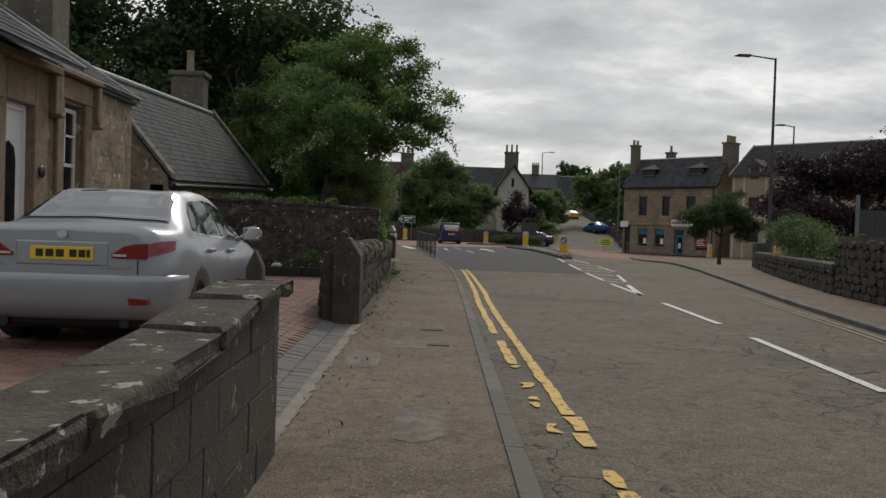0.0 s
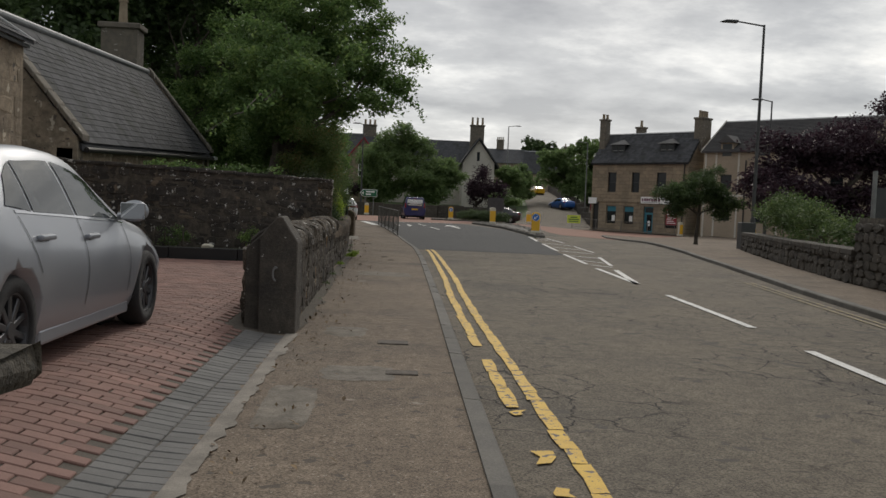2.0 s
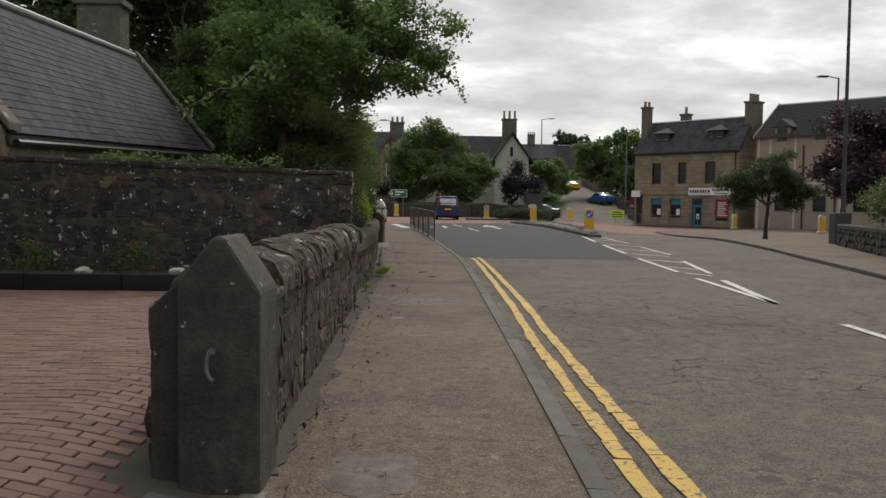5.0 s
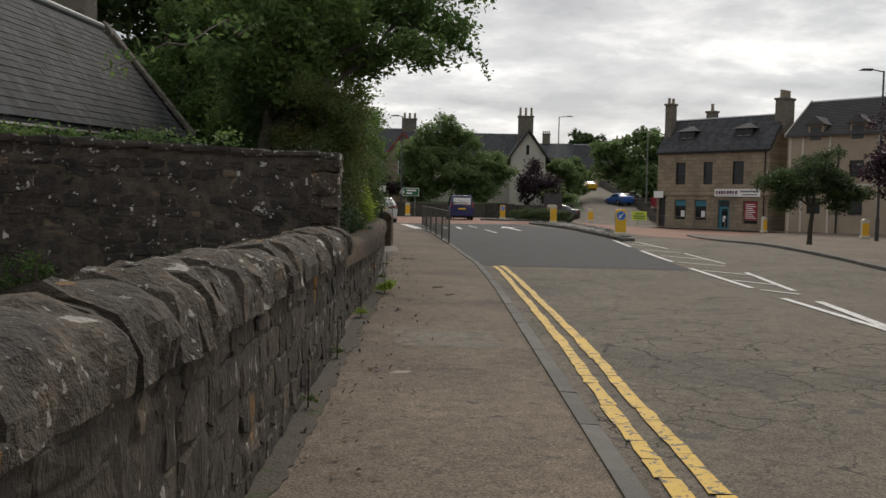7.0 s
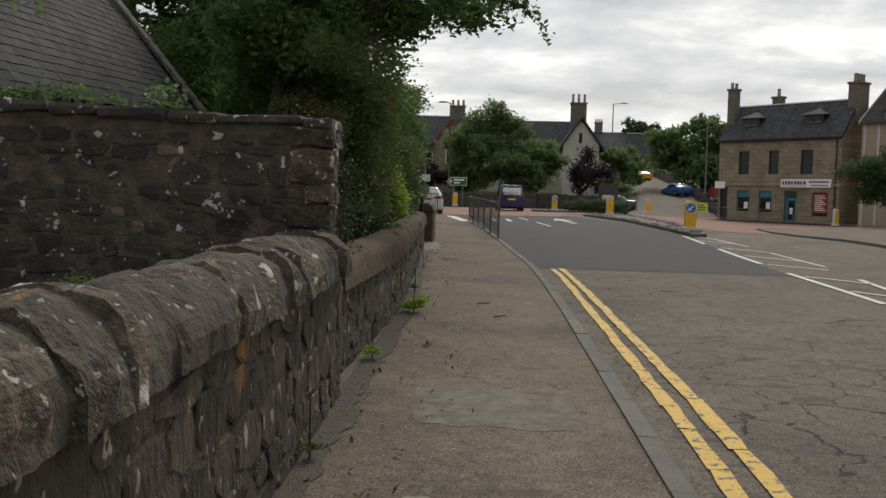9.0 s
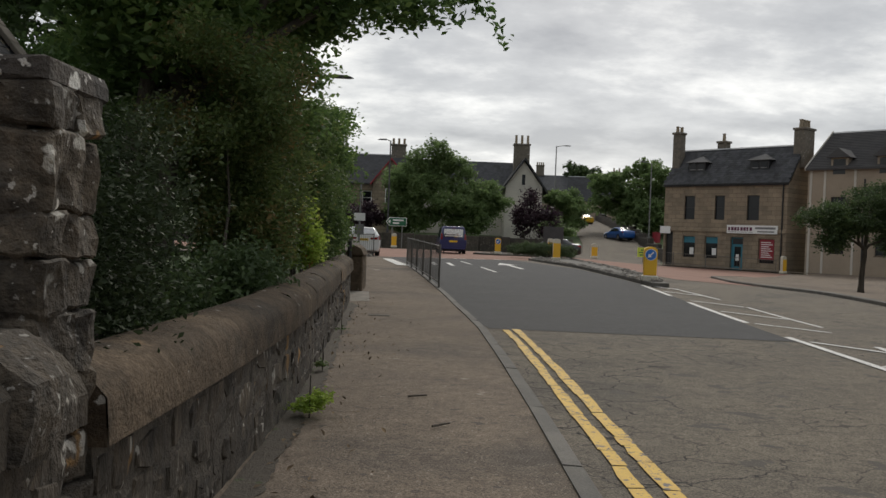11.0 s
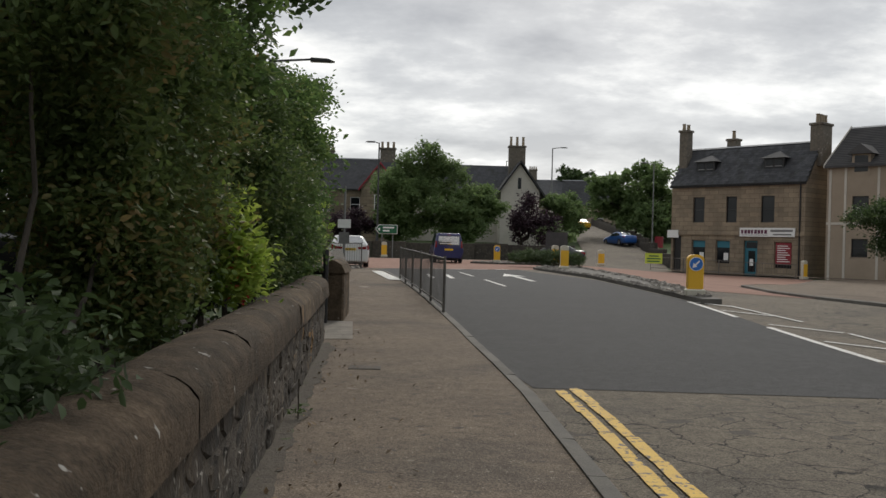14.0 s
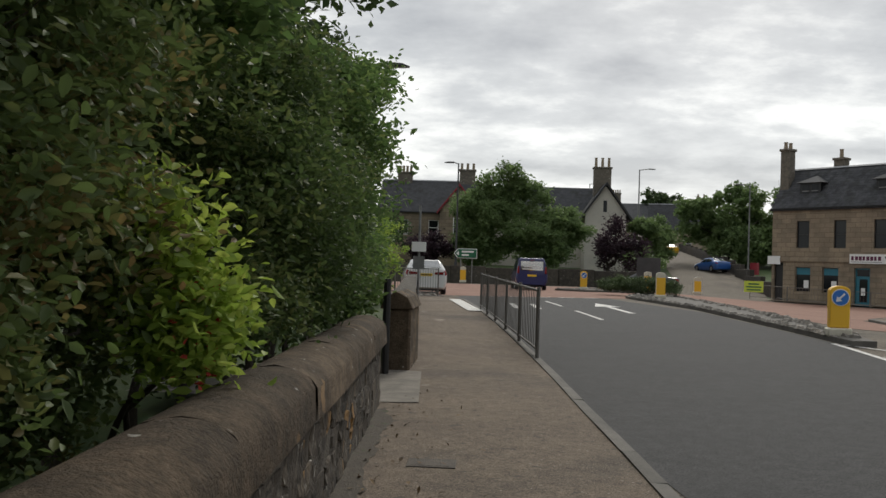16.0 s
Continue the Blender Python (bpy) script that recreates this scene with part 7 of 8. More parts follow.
def wheel(th, x, y, r, side, rim_m, spokes=10, w=0.21):
    wh = thing_part("wheel", th)
    bm = bmesh.new()
    prof = [(r * 0.68, -w / 2), (r * 0.93, -w / 2), (r * 0.985, -w * 0.36), (r, -w * 0.2), (r, w * 0.2), (r * 0.985, w * 0.36), (r * 0.93, w / 2), (r * 0.68, w / 2)]
    n = 32
    rings = [[bm.verts.new((q, p * math.cos(2 * math.pi * k / n), p * math.sin(2 * math.pi * k / n))) for p, q in prof] for k in range(n)]
    for k in range(n):
        for i in range(len(prof)):
            bm.faces.new((rings[k - 1][i - 1], rings[k - 1][i], rings[k][i], rings[k][i - 1]))
    part("tyre", bm, "rubber", wh, smooth=True)
    rim = bmesh.new()
    o = w / 2 - 0.012
    pr = [(r * 0.70, o), (r * 0.64, o - 0.005), (r * 0.61, o - 0.05), (r * 0.60, -o)]
    rg = [[rim.verts.new((q * side, p * math.cos(2 * math.pi * k / n), p * math.sin(2 * math.pi * k / n))) for p, q in pr] for k in range(n)]
    for k in range(n):
        for i in range(len(pr) - 1):
            rim.faces.new((rg[k - 1][i], rg[k - 1][i + 1], rg[k][i + 1], rg[k][i]))
    for k in range(spokes):
        a = 2 * math.pi * k / spokes
        sp = box(-0.018, -0.022, 0.05, 0.018, 0.022, r * 0.66, 0.006)
        moved(sp, Matrix.Translation(((o - 0.035) * side, 0, 0)) @ Matrix.Rotation(a, 4, "X"))
        join(rim, sp)
    tube(((o - 0.06) * side, 0, 0), ((o - 0.008) * side, 0, 0), 0.07, 0.05, 14, rim)
    part("rim", rim, rim_m, wh)
    part("brake_disc", tube((-0.02 * side, 0, 0), (0.0, 0, 0), r * 0.58, n=24), "black", wh)
    wh.location = (x, y, r)
    return wh


def thing_part(name, th):
    ob = new(name)
    ob.parent = th
    return ob


def car(name, label, m, stations, paint, wb, r, tw, windows, screens, lamps, rim="alloy", plate=None, plate_text="", extra=None, detail=True, group="", spokes=10, arch=1.13):
    """tw: half track; wb: (rear axle y, front axle y)."""
    th = thing(name, label, "car", m, group=group)
    sh = Shell(stations)
    body = new("body", mesh_of(sh.mesh(72 if detail else 40, 40 if detail else 26), "body", paint, True))
    cut = bmesh.new()
    for y in wb:
        for s in (-1, 1):
            tube((s * (tw - 0.20), y, r), (s * (tw + 0.6), y, r), r * arch, n=28, bm=cut)
    cutter = new("arch_cut", mesh_of(cut, "arch_cut", "black"))
    md = body.modifiers.new("arches", "BOOLEAN")
    md.operation, md.solver, md.object = "DIFFERENCE", "EXACT", cutter
    bpy.context.view_layer.update()
    me = bpy.data.meshes.new_from_object(body.evaluated_get(bpy.context.evaluated_depsgraph_get()))
    body.modifiers.clear()
    body.data = me
    me.name = "body"
    bpy.data.objects.remove(cutter)
    body.parent = th
    for p in me.polygons:
        p.use_smooth = len(p.vertices) <= 6
    part("underside", box(-tw + 0.15, wb[0] - 0.5, 0.16, tw - 0.15, wb[1] + 0.5, 0.36), "black", th)
    for y in wb:
        for s in (-1, 1):
            part("arch_liner", tube((s * (tw - 0.27), y, r), (s * (tw - 0.24), y, r), r * arch, n=24), "black", th)
            wheel(th, s * tw, y, r, s, rim, spokes)
    for nm, corners in windows:
        for s in (-1, 1):
            part(nm, sh.patch(corners, s), "side_glass", th)
    for nm, corners in screens:
        part(nm, sh.patch(corners, 1, 0.014, 16, both=True), "car_glass", th)
    for nm, corners, mm in lamps:
        for s in (-1, 1):
            part(nm, sh.patch(corners, s, 0.008), mm, th)
    return th, sh


M["car_glass"] = plain("car_glass", (0.035, 0.042, 0.040), 0.03, spec=0.5, coat=0.6)
M["car_glass"].node_tree.nodes["Principled BSDF"].inputs["IOR"].default_value = 3.8
M["side_glass"] = plain("side_glass", (0.03, 0.036, 0.035), 0.03, spec=0.5)
M["side_glass"].node_tree.nodes["Principled BSDF"].inputs["IOR"].default_value = 1.5
M["alloy"] = plain("alloy", (0.42, 0.42, 0.43), 0.35, 0.8)
M["alloy_dark"] = plain("alloy_dark", (0.10, 0.10, 0.105), 0.4, 0.7)
M["chrome"] = plain("chrome", (0.62, 0.62, 0.63), 0.12, 1.0)
M["lamp_red"] = plain("lamp_red", (0.20, 0.004, 0.007), 0.10, coat=0.6)
M["mirror"] = plain("mirror_glass", (0.55, 0.56, 0.57), 0.03, 1.0)
M["lamp_clear"] = plain("lamp_clear", (0.55, 0.55, 0.56), 0.12)
M["plate_yellow"] = plain("plate_yellow", (0.80, 0.52, 0.02), 0.4)


def paint(name, c, metal=0.5, rough=0.32):
    m = plain(name, c, rough, metal, coat=0.8)
    m.node_tree.nodes["Principled BSDF"].inputs["Coat Roughness"].default_value = 0.05
    return m


M["silver"] = paint("silver_paint", (0.31, 0.325, 0.355), 0.5, 0.40)
M["silver"].node_tree.nodes["Principled BSDF"].inputs["Coat Weight"].default_value = 0.5
M["silver"].node_tree.nodes["Principled BSDF"].inputs["Coat Roughness"].default_value = 0.12
M["white_paint"] = paint("white_paint", (0.72, 0.72, 0.71), 0.0, 0.3)
M["blue_van"] = paint("blue_van_paint", (0.014, 0.018, 0.10), 0.2, 0.3)
M["yellow_paint"] = paint("yellow_paint", (0.62, 0.36, 0.02), 0.0, 0.3)
M["blue_paint"] = paint("blue_paint", (0.02, 0.10, 0.34), 0.2, 0.3)
M["black_car"] = paint("black_car_paint", (0.012, 0.013, 0.016), 0.1, 0.28)
M["grey_car"] = paint("grey_car_paint", (0.20, 0.20, 0.21), 0.5, 0.35)

SALOON = [
    # y, ws, ww, wb, wr, zs, zw, zb, zr, zt
    (0.00, 0.62, 0.70, 0.66, 0.56, 0.36, 0.62, 0.92, 1.00, 1.02),
    (0.06, 0.74, 0.82, 0.76, 0.62, 0.30, 0.62, 0.95, 1.055, 1.075),
    (0.30, 0.80, 0.885, 0.83, 0.67, 0.25, 0.62, 0.97, 1.06, 1.085),
    (0.62, 0.82, 0.90, 0.84, 0.68, 0.23, 0.60, 0.98, 1.08, 1.11),
    (0.95, 0.82, 0.90, 0.82, 0.61, 0.21, 0.60, 0.97, 1.225, 1.262),
    (1.28, 0.82, 0.895, 0.815, 0.565, 0.20, 0.60, 0.955, 1.355, 1.40),
    (1.55, 0.82, 0.895, 0.81, 0.555, 0.20, 0.60, 0.945, 1.375, 1.42),
    (2.05, 0.82, 0.89, 0.80, 0.56, 0.19, 0.60, 0.93, 1.385, 1.43),
    (2.60, 0.82, 0.89, 0.80, 0.57, 0.19, 0.60, 0.91, 1.33, 1.385),
    (3.05, 0.82, 0.89, 0.80, 0.62, 0.19, 0.60, 0.90, 1.12, 1.18),
    (3.40, 0.82, 0.89, 0.79, 0.64, 0.20, 0.58, 0.86, 0.945, 0.99),
    (3.90, 0.80, 0.875, 0.76, 0.60, 0.22, 0.56, 0.80, 0.88, 0.925),
    (4.30, 0.72, 0.81, 0.70, 0.50, 0.24, 0.50, 0.70, 0.79, 0.825),
    (4.52, 0.55, 0.64, 0.56, 0.42, 0.26, 0.46, 0.60, 0.66, 0.69),
    (4.575, 0.40, 0.48, 0.42, 0.3, 0.30, 0.45, 0.56, 0.60, 0.62),
]
S_WIN = [("rear_quarter_window", [(1.02, 4.22), (1.36, 4.12), (1.40, 4.78), (1.22, 4.62)]), ("rear_door_window", [(1.40, 4.12), (2.12, 4.10), (2.06, 4.84), (1.44, 4.80)]), ("front_door_window", [(2.18, 4.10), (3.12, 4.12), (2.72, 4.74), (2.12, 4.85)])]
S_SCR = [("rear_window", [(0.68, 5.02), (1.24, 5.04), (1.24, 7.0), (0.68, 7.0)]), ("windscreen", [(2.68, 5.25), (3.36, 5.15), (3.36, 7.0), (2.68, 7.0)])]


def saloon(name, label, m, paint_m, detail=False, rim="alloy", group="parked cars", lamps=True, stations=None):
    lp = [("tail_lamp", [(0.015, 3.55), (0.24, 3.72), (0.30, 4.0), (0.015, 4.05)], "lamp_red"), ("head_lamp", [(3.95, 3.6), (4.46, 3.4), (4.40, 4.3), (3.95, 4.4)], "lamp_clear")] if lamps else []
    return car(name, label, m, stations or SALOON, paint_m, (0.97, 3.70), 0.325, 0.772, S_WIN, S_SCR, lp, rim, detail=detail, group=group)


lex, shl = saloon("silver_saloon", "silver saloon car parked on the brick drive", Matrix.Translation((-3.0, 7.42, 0.20)) @ Matrix.Rotation(radians(-0.5), 4, "Z"), "silver", True, "alloy_dark", lamps=False)
# tail of the saloon: lamps, plate, garnish, bumper details
for s in (-1, 1):
    q = [(s * 0.70, 0.93), (s * 0.60, 0.925), (s * 0.50, 0.90), (s * 0.40, 0.825), (s * 0.41, 0.80), (s * 0.58, 0.795), (s * 0.70, 0.795)]
    part("tail_lamp", prism(q, "y", -0.018, 0.05, 0.006), "lamp_red", lex)
    part("tail_lamp", shl.patch([(0.0, 3.60), (0.22, 3.66), (0.28, 3.90), (0.0, 3.96)], s, 0.018), "lamp_red", lex, "wrap-round red lamp at the corner")
    part("reflector", prism([(s * 0.56, 0.485), (s * 0.72, 0.475), (s * 0.74, 0.43), (s * 0.57, 0.42)], "y", -0.062, 0.03, 0.006), "lamp_red", lex)
    part("head_lamp", shl.patch([(3.95, 3.6), (4.46, 3.4), (4.40, 4.3), (3.95, 4.4)], s, 0.008), "lamp_clear", lex)
    part("reversing_lamp", box(min(s * 0.42, s * 0.53), -0.026, 0.815, max(s * 0.42, s * 0.53), 0.0, 0.833), "lamp_clear", lex)
part("plate_recess", box(-0.38, -0.012, 0.73, 0.38, 0.05, 0.93, 0.012), "silver", lex)
pl = part("number_plate", box(-0.26, -0.024, 0.775, 0.26, -0.013, 0.886, 0.004), "plate_yellow", lex, "yellow number plate with dark bars")
for x0, x1 in ((-0.21, -0.15), (-0.13, -0.065), (-0.045, 0.02), (0.065, 0.125), (0.14, 0.195), (0.205, 0.235)):
    part("plate_bar", box(x0, -0.027, 0.80, x1, -0.0245, 0.862), "black", pl)
# bumper: one moulding swept round the tail
bm = bmesh.new()
prof = [(0.675, -0.075), (0.668, -0.014), (0.648, 0.010), (0.61, 0.016), (0.53, 0.010), (0.45, 0.004), (0.385, -0.004), (0.36, -0.018), (0.325, -0.035), (0.29, -0.075), (0.275, -0.16)]
rings = []
for k in range(41):
    a = -math.pi / 2 + math.pi * k / 40
    ex, ey = math.copysign(abs(math.sin(a)) ** 0.42, a), max(math.cos(a), 0.0) ** 0.42
    rings.append([bm.verts.new(((0.888 + o) * ex, 0.52 - (0.575 + o) * ey, z)) for z, o in prof])
for k in range(40):
    for i in range(len(prof) - 1):
        bm.faces.new((rings[k][i], rings[k + 1][i], rings[k + 1][i + 1], rings[k][i + 1]))
bmesh.ops.recalc_face_normals(bm, faces=bm.faces)
part("bumper", bm, "silver", lex, smooth=True)
for x0, x1 in ((-0.64, -0.60), (0.60, 0.64)):
    part("boot_shut_line", box(x0 + 0.015, -0.006, 0.66, x1 - 0.017, 0.02, 0.79), "black", lex)
part("boot_shut_line", box(-0.62, -0.006, 0.655, 0.62, 0.02, 0.662), "black", lex)
bm = tube((0, -0.022, 0.985), (0, -0.014, 0.985), 0.032, n=20)
for v in bm.verts:
    v.co.x *= 1.35
part("badge", bm, "chrome", lex, "plain chrome oval badge")
for x0, x1, z in ((-0.62, -0.5, 0.76), (0.32, 0.56, 0.755)):
    part("badge_bar", box(x0, -0.014, z - 0.04, x1, -0.008, z - 0.02), "chrome", lex)
for s in (-1, 1):
    part("exhaust", tube((s * 0.5, 0.05, 0.255), (s * 0.5, 0.25, 0.255), 0.04, n=14), "black", lex)
    mb = bmesh.new()
    bmesh.ops.create_uvsphere(mb, u_segments=16, v_segments=10, radius=0.12)
    for v in mb.verts:
        v.co = Vector((v.co.x * 0.95, v.co.y * 0.55 if v.co.y > 0 else v.co.y * 0.25, v.co.z * 0.72)) + Vector((s * 0.93, 3.06, 1.0))
    mr = part("door_mirror", mb, "silver", lex, smooth=True)
    part("mirror_arm", tube((s * 0.79, 3.1, 0.95), (s * 0.90, 3.08, 0.96), 0.03), "silver", mr)
    part("mirror_glass", moved(box(-0.098, -0.008, -0.066, 0.098, 0.0, 0.066, 0.004), Matrix.Translation((s * 0.93, 3.018, 1.0)) @ Matrix.Rotation(radians(5), 4, "X")), "mirror", mr)
    for y in (1.42, 2.3):
        p = shl.at(y, 3.72)
        hd = part("door_handle", moved(box(-0.018, -0.11, -0.018, 0.03, 0.11, 0.018, 0.012, seg=2), Matrix.Translation((s * (p.x + 0.012), y, p.z))), "silver", lex)
        part("handle_cup", moved(box(-0.004, -0.07, -0.035, 0.004, 0.07, 0.03, 0.003), Matrix.Translation((s * (p.x + 0.003), y, p.z - 0.01))), "black", lex)
for s in (-1, 1):
    part("sill", box(min(s * 0.70, s * 0.835), 1.42, 0.155, max(s * 0.70, s * 0.835), 3.27, 0.27, 0.025, seg=2), "silver", lex)
part("rear_valance", prism([(0.10, 0.22), (0.35, 0.17), (0.35, 0.36), (0.06, 0.36)], "x", -0.66, 0.66, 0.015), "black", lex)
for nm, c in (("window_trim", [(1.12, 4.10), (3.2, 4.02), (3.2, 4.06), (1.12, 4.15)]), ("shut_line", [(2.14, 2.4), (2.15, 2.4), (2.16, 4.05), (2.15, 4.05)]), ("shut_line", [(1.30, 3.1), (1.31, 3.1), (1.14, 4.05), (1.13, 4.05)]), ("shut_line", [(3.12, 2.4), (3.13, 2.4), (3.13, 4.0), (3.12, 4.0)])):
    for s in (-1, 1):
        part(nm, shl.patch(c, s, 0.004), "chrome" if nm == "window_trim" else "black", lex)

ESTATE = [
    (0.00, 0.66, 0.78, 0.74, 0.60, 0.34, 0.62, 0.98, 1.06, 1.08),
    (0.08, 0.78, 0.88, 0.84, 0.66, 0.28, 0.64, 1.02, 1.14, 1.17),
    (0.35, 0.84, 0.92, 0.87, 0.62, 0.24, 0.64, 1.02, 1.36, 1.40),
    (0.60, 0.86, 0.93, 0.87, 0.62, 0.22, 0.62, 1.01, 1.44, 1.48),
    (1.4, 0.86, 0.93, 0.86, 0.63, 0.20, 0.62, 0.99, 1.46, 1.51),
    (2.3, 0.86, 0.92, 0.85, 0.62, 0.20, 0.62, 0.97, 1.43, 1.48),
    (2.9, 0.86, 0.92, 0.84, 0.62, 0.20, 0.62, 0.95, 1.33, 1.39),
    (3.5, 0.86, 0.92, 0.83, 0.66, 0.20, 0.60, 0.92, 1.02, 1.08),
    (4.2, 0.84, 0.91, 0.79, 0.62, 0.22, 0.58, 0.86, 0.93, 0.98),
    (4.7, 0.74, 0.82, 0.70, 0.5, 0.26, 0.52, 0.74, 0.80, 0.84),
    (4.9, 0.5, 0.56, 0.5, 0.36, 0.30, 0.48, 0.62, 0.66, 0.68),
]
E_WIN = [("quarter_window", [(0.62, 4.2), (1.25, 4.14), (1.25, 4.86), (0.82, 4.80)]), ("rear_door_window", [(1.30, 4.12), (2.12, 4.10), (2.08, 4.88), (1.30, 4.88)]), ("front_door_window", [(2.17, 4.10), (3.2, 4.12), (2.75, 4.80), (2.12, 4.88)])]
wm, ws_ = car("white_estate", "white estate car waiting at the junction", pose(-3.1, 64.2, 0.06, 0, 0, 8), ESTATE, "white_paint", (1.02, 3.98), 0.335, 0.82, E_WIN,
              [("rear_window", [(0.09, 5.2), (0.50, 5.2), (0.50, 7.0), (0.09, 7.0)]), ("windscreen", [(2.8, 5.2), (3.45, 5.15), (3.45, 7.0), (2.8, 7.0)])],
              [("tail_lamp", [(0.012, 3.5), (0.35, 3.6), (0.30, 4.2), (0.012, 4.2)], "lamp_red"), ("head_lamp", [(4.3, 3.6), (4.8, 3.4), (4.75, 4.2), (4.3, 4.3)], "lamp_clear")], "alloy", group="cars at the junction")
pl = part("number_plate", box(-0.26, -0.02, 0.80, 0.26, -0.004, 0.911), "plate_yellow", wm)
for k in range(6):
    part("plate_bar", box(-0.21 + k * 0.07, -0.024, 0.825, -0.16 + k * 0.07, -0.0205, 0.887), "black", pl)
for s in (-1, 1):
    part("tail_lamp", prism([(s * 0.36, 0.86), (s * 0.74, 0.86), (s * 0.74, 0.99), (s * 0.36, 0.96)], "y", -0.02, 0.1, 0.01), "lamp_red", wm)

VAN = [
    (0.00, 0.72, 0.84, 0.82, 0.66, 0.34, 0.66, 1.02, 1.70, 1.76),
    (0.06, 0.80, 0.90, 0.87, 0.70, 0.30, 0.66, 1.02, 1.76, 1.82),
    (0.5, 0.84, 0.92, 0.89, 0.72, 0.26, 0.66, 1.02, 1.79, 1.84),
    (1.6, 0.84, 0.92, 0.89, 0.72, 0.24, 0.66, 1.02, 1.79, 1.84),
    (2.6, 0.84, 0.92, 0.89, 0.70, 0.24, 0.66, 1.02, 1.74, 1.80),
    (3.1, 0.84, 0.92, 0.88, 0.70, 0.24, 0.66, 1.02, 1.52, 1.60),
    (3.6, 0.84, 0.92, 0.86, 0.72, 0.24, 0.66, 1.00, 1.12, 1.20),
    (4.1, 0.80, 0.88, 0.78, 0.60, 0.26, 0.62, 0.90, 0.98, 1.04),
    (4.42, 0.6, 0.7, 0.6, 0.45, 0.30, 0.55, 0.74, 0.78, 0.82),
]
van, vsh = car("blue_van", "dark blue passenger van crossing the red junction", pose(2.0, 77.5, 0.06, 0, 0, 3), VAN, "blue_van", (0.85, 3.5), 0.33, 0.80,
               [("rear_side_window", [(0.45, 4.1), (1.5, 4.1), (1.5, 4.85), (0.45, 4.85)]), ("front_side_window", [(2.2, 4.1), (3.3, 4.12), (2.9, 4.75), (2.2, 4.85)])],
               [("windscreen", [(2.75, 5.2), (3.55, 5.1), (3.55, 7.0), (2.75, 7.0)])], [("head_lamp", [(3.9, 3.6), (4.3, 3.4), (4.25, 4.2), (3.9, 4.3)], "lamp_clear")], "alloy", group="cars at the junction")
part("tailgate_window", box(-0.66, -0.012, 1.10, 0.66, 0.03, 1.66, 0.03), "car_glass", van)
part("number_plate", box(-0.26, -0.02, 0.78, 0.26, -0.004, 0.89), "plate_yellow", van)
part("brake_light", box(-0.12, -0.016, 1.70, 0.12, 0.02, 1.73), "lamp_red", van)
for s in (-1, 1):
    part("tail_lamp", prism([(s * 0.72, 0.95), (s * 0.86, 0.95), (s * 0.82, 1.35), (s * 0.74, 1.35)], "y", -0.02, 0.12, 0.01), "lamp_red", van)
for k, line in enumerate(("FOR FURTHER DETAILS OR", "A TEST DRIVE")):
    text(van, line, 0.085, Matrix.Translation((0, -0.016, 1.58 - k * 0.105)) @ Matrix.Rotation(radians(90), 4, "X"), "white", bold=0.003)
for w, z in ((0.46, 1.33), (0.56, 1.20)):
    part("lettering_bar", box(-w, -0.02, z - 0.03, w, -0.013, z + 0.03), "white", van)

# small cars about the junction and on the hill
saloon("yellow_car", "yellow hatchback parked on the hill road", pose(24.5, 150, G(24.5, 150) + ROAD, 0, 0, 8), "yellow_paint")
saloon("blue_car", "blue car parked on the hill road", pose(22.8, 116.5, G(22.5, 118) + ROAD, 0, 0, 18), "blue_paint")
saloon("dark_car", "dark blue car turning at the junction", pose(12.3, 87, -0.1, 0, 0, 75), "black_car")
saloon("parked_black_car", "black car parked behind the shrubs", pose(-5.5, 36.9, 0.25, 0, 0, 88), "black_car", True)


# ---- loose and small things, paving pieces ----
rnd = random.Random(77)
base = mesh_of(box(-0.098, -0.048, -0.03, 0.098, 0.048, 0.0, 0.006), "brick", "brick_paver")
V0, F0 = [tuple(v.co) for v in base.vertices], [tuple(p.vertices) for p in base.polygons]
sbase = mesh_of(box(-0.098, -0.048, -0.03, 0.098, 0.048, 0.0, 0.006), "sett", "sett_grey")
V, F, Vs, Fs, n_ob, n_s = [], [], [], [], 0, 0
for j in range(int(14.2 / 0.1)):
    y = 5.25 + j * 0.1
    k = 0
    # an edging of two grey setts, then red blocks laid in stretcher courses
    x = -0.98
    while x > -6.6:
        grey = x > -1.35
        w = 0.2
        xc = x - w / 2 - (0.1 if j % 2 and not grey else 0.0)
        if not (y > 12.0 and xc > -1.6):
            m = Matrix.Translation((xc + rnd.uniform(-0.003, 0.003), y, drive_z(xc) + rnd.uniform(-0.003, 0.003))) @ Matrix.Rotation(math.atan((drive_z(xc - 0.1) - drive_z(xc + 0.1)) / 0.2), 4, "Y") @ Matrix.Rotation(rnd.gauss(0, 0.008), 4, "Z")
            near = 5.25 < y < 11.5 and xc > -2.2
            if grey:
                if n_s < 200:
                    ob = new("sett", sbase)
                    ob.parent, ob.matrix_local = drive, m
                    n_s += 1
                else:
                    s = len(Vs)
                    Vs += [tuple(m @ Vector(q)) for q in V0]
                    Fs += [tuple(s + q for q in f) for f in F0]
            elif near and n_ob < 300:
                ob = new("brick", base)
                ob.parent, ob.matrix_local = drive, m
                n_ob += 1
            else:
                s = len(V)
                V += [tuple(m @ Vector(q)) for q in V0]
                F += [tuple(s + q for q in f) for f in F0]
        x -= w
for nm, a, b, mm in (("brick_paving", V, F, "brick_paver"), ("sett_edging", Vs, Fs, "sett_grey")):
    if a:
        me = bpy.data.meshes.new(nm)
        me.from_pydata(a, [], b)
        me.materials.append(M[mm])
        ob = part(nm, me, None, drive)
        ob["kind"] = "stuff"

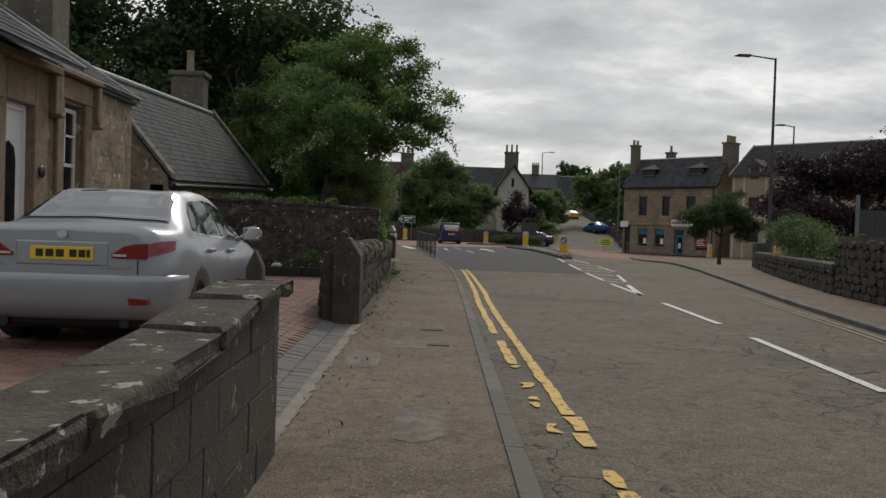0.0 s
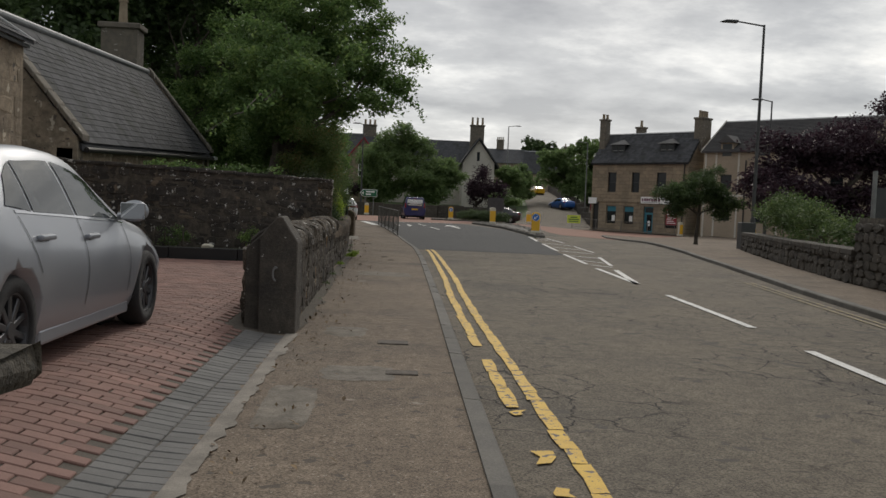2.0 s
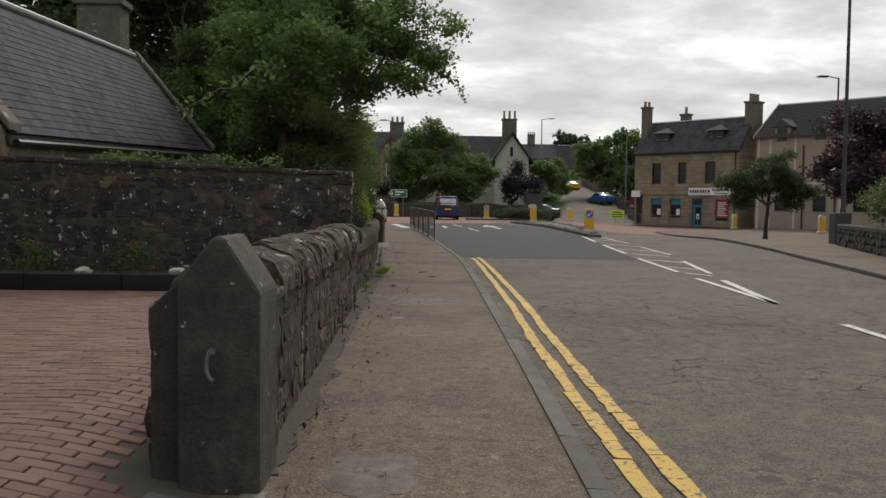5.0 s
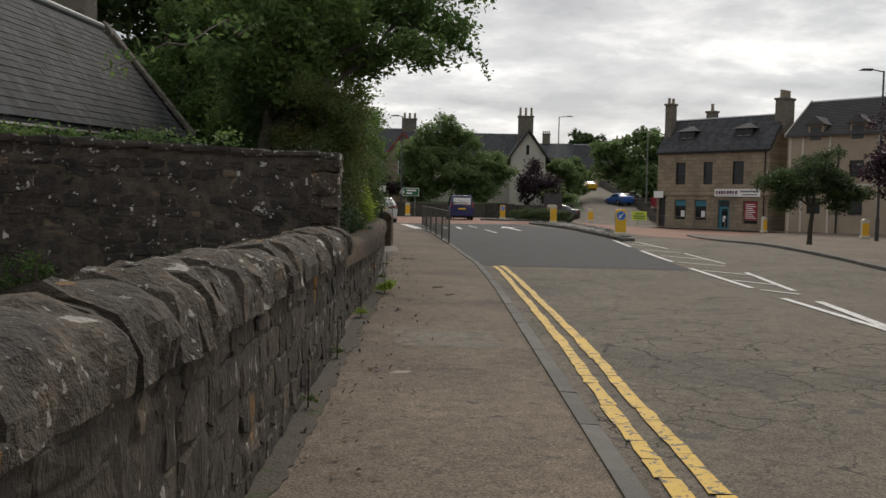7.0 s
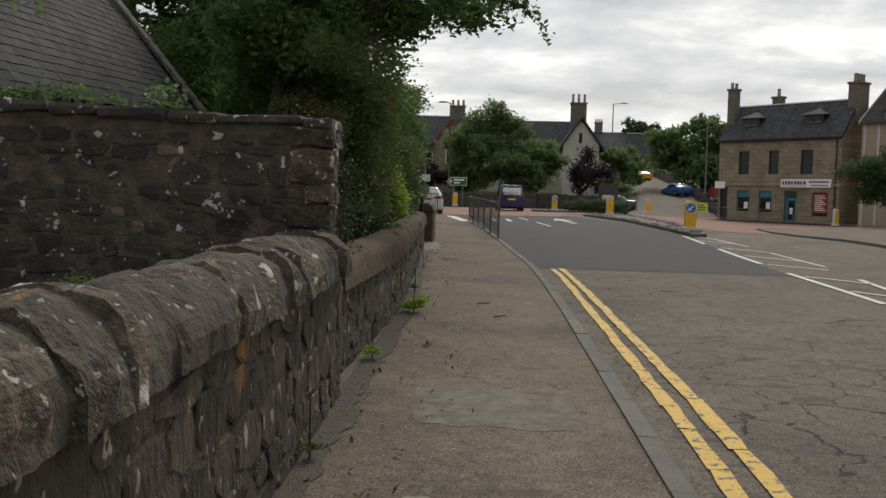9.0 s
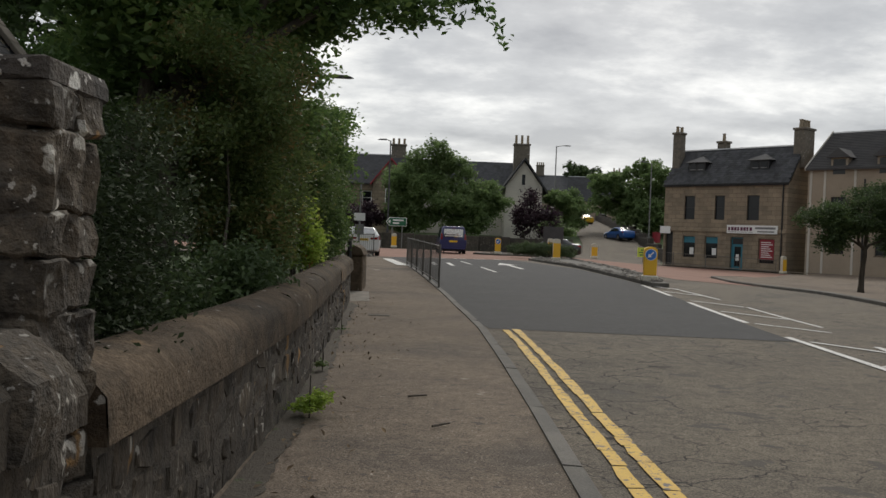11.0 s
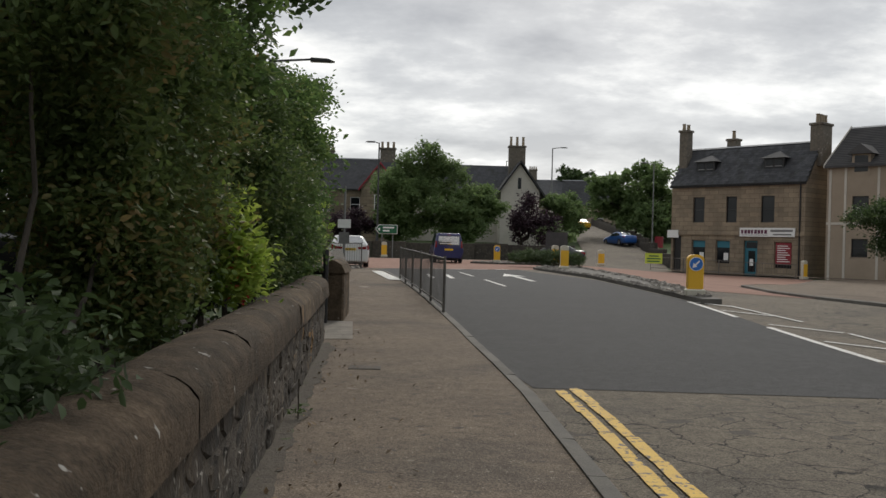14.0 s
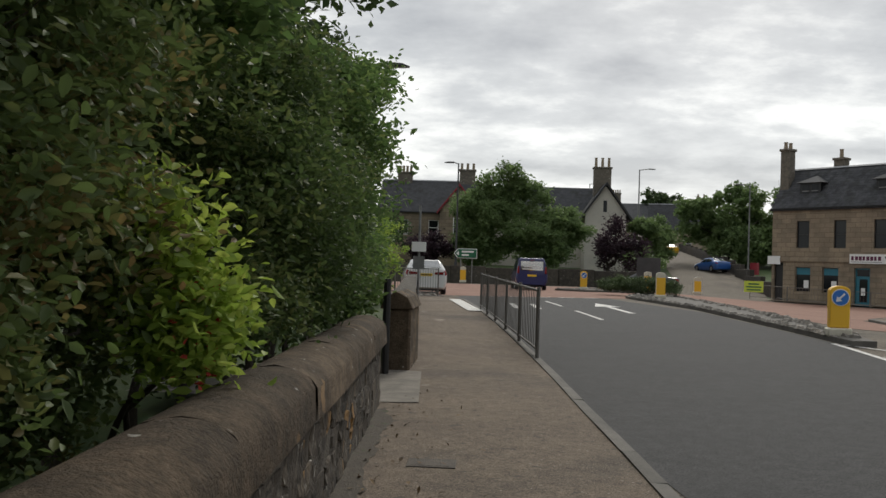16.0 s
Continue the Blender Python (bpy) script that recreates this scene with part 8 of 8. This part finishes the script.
# dirt and litter along the wall foot
rng = np.random.default_rng(5)
bm = bmesh.new()
prev = None
for k in range(330):
    y = 12.4 + k * 0.068
    x0 = lerp_list(WALLBASE, y) - 0.06
    w = 0.10 + 0.09 * noise.noise(Vector((0.0, y * 1.7, 3.0))) + 0.05 * noise.noise(Vector((0.0, y * 7.0, 9.0)))
    row = (bm.verts.new((x0, y, 0.004)), bm.verts.new((x0 + max(0.07, w + 0.07), y, 0.004)))
    if prev:
        bm.faces.new((prev[0], prev[1], row[1], row[0]))
    prev = row
solid("wall_foot_dirt", bm, "earth_dry", "dark dirt and moss along the foot of the wall", "dirt", "structure")
bm = bmesh.new()
prev = None
for k in range(100):
    y = 5.4 + k * 0.068
    w = 0.05 + 0.05 * noise.noise(Vector((1.0, y * 2.3, 3.0))) + 0.05 * noise.noise(Vector((1.0, y * 8.0, 9.0)))
    row = (bm.verts.new((-0.985, y, 0.005)), bm.verts.new((-0.93 + max(0.0, w), y, 0.005)))
    if prev:
        bm.faces.new((prev[0], prev[1], row[1], row[0]))
    prev = row
solid("mortar_edge", bm, "mortar_light", "crumbling pale mortar along the drive edge", "mortar", "structure")
n = 520
y = rng.uniform(5.5, 38, n)
x = np.array([lerp_list(WALLBASE, q) for q in y]) + np.abs(rng.normal(0, 0.35, n)) + 0.05
x = np.minimum(x, np.array([lerp_list(KIN, q) for q in y]) + 0.6)
z = np.where(x > np.array([lerp_list(KERB, q) for q in y]), ROAD + 0.012, 0.012)
me = leaf_mesh(np.stack([x, y, z], 1), 0.05, rng, "fallen_leaves", "dead_leaf", 2.5)
tagged(new("fallen_leaves", me), "scattered brown leaves and grit on the footway", "leaves", kind="stuff")
for i, (x, y, s) in enumerate(((-0.86, 24.3, 0.14), (-0.98, 21.6, 0.06), (-1.0, 26.4, 0.06), (-0.96, 17.2, 0.04), (-0.97, 19.0, 0.05), (-1.1, 29.5, 0.05))):
    tree("weed", "small green weed growing at the wall foot", (x, y, 0.0), [((x, y, s * 0.6), (s, s * 1.2, s * 0.6))], int(900 * s / 0.1), 0.035, "leaf_bright" if i < 2 else "leaf_shrub", 0.004, 300 + i, 0.06, 12, category="plant", fork=0.2, group="weeds", sprays=8)
for x, y, a in ((-0.18, 25.2, 20), (-0.62, 22.2, 70), (0.0, 24.1, 40)):
    solid("twig", tube((x, y, 0.012), (x + 0.16 * math.cos(radians(a)), y + 0.16 * math.sin(radians(a)), 0.016), 0.009, 0.005, 6), "bark", "short dry twig lying on the footway", "twig", group="twigs")
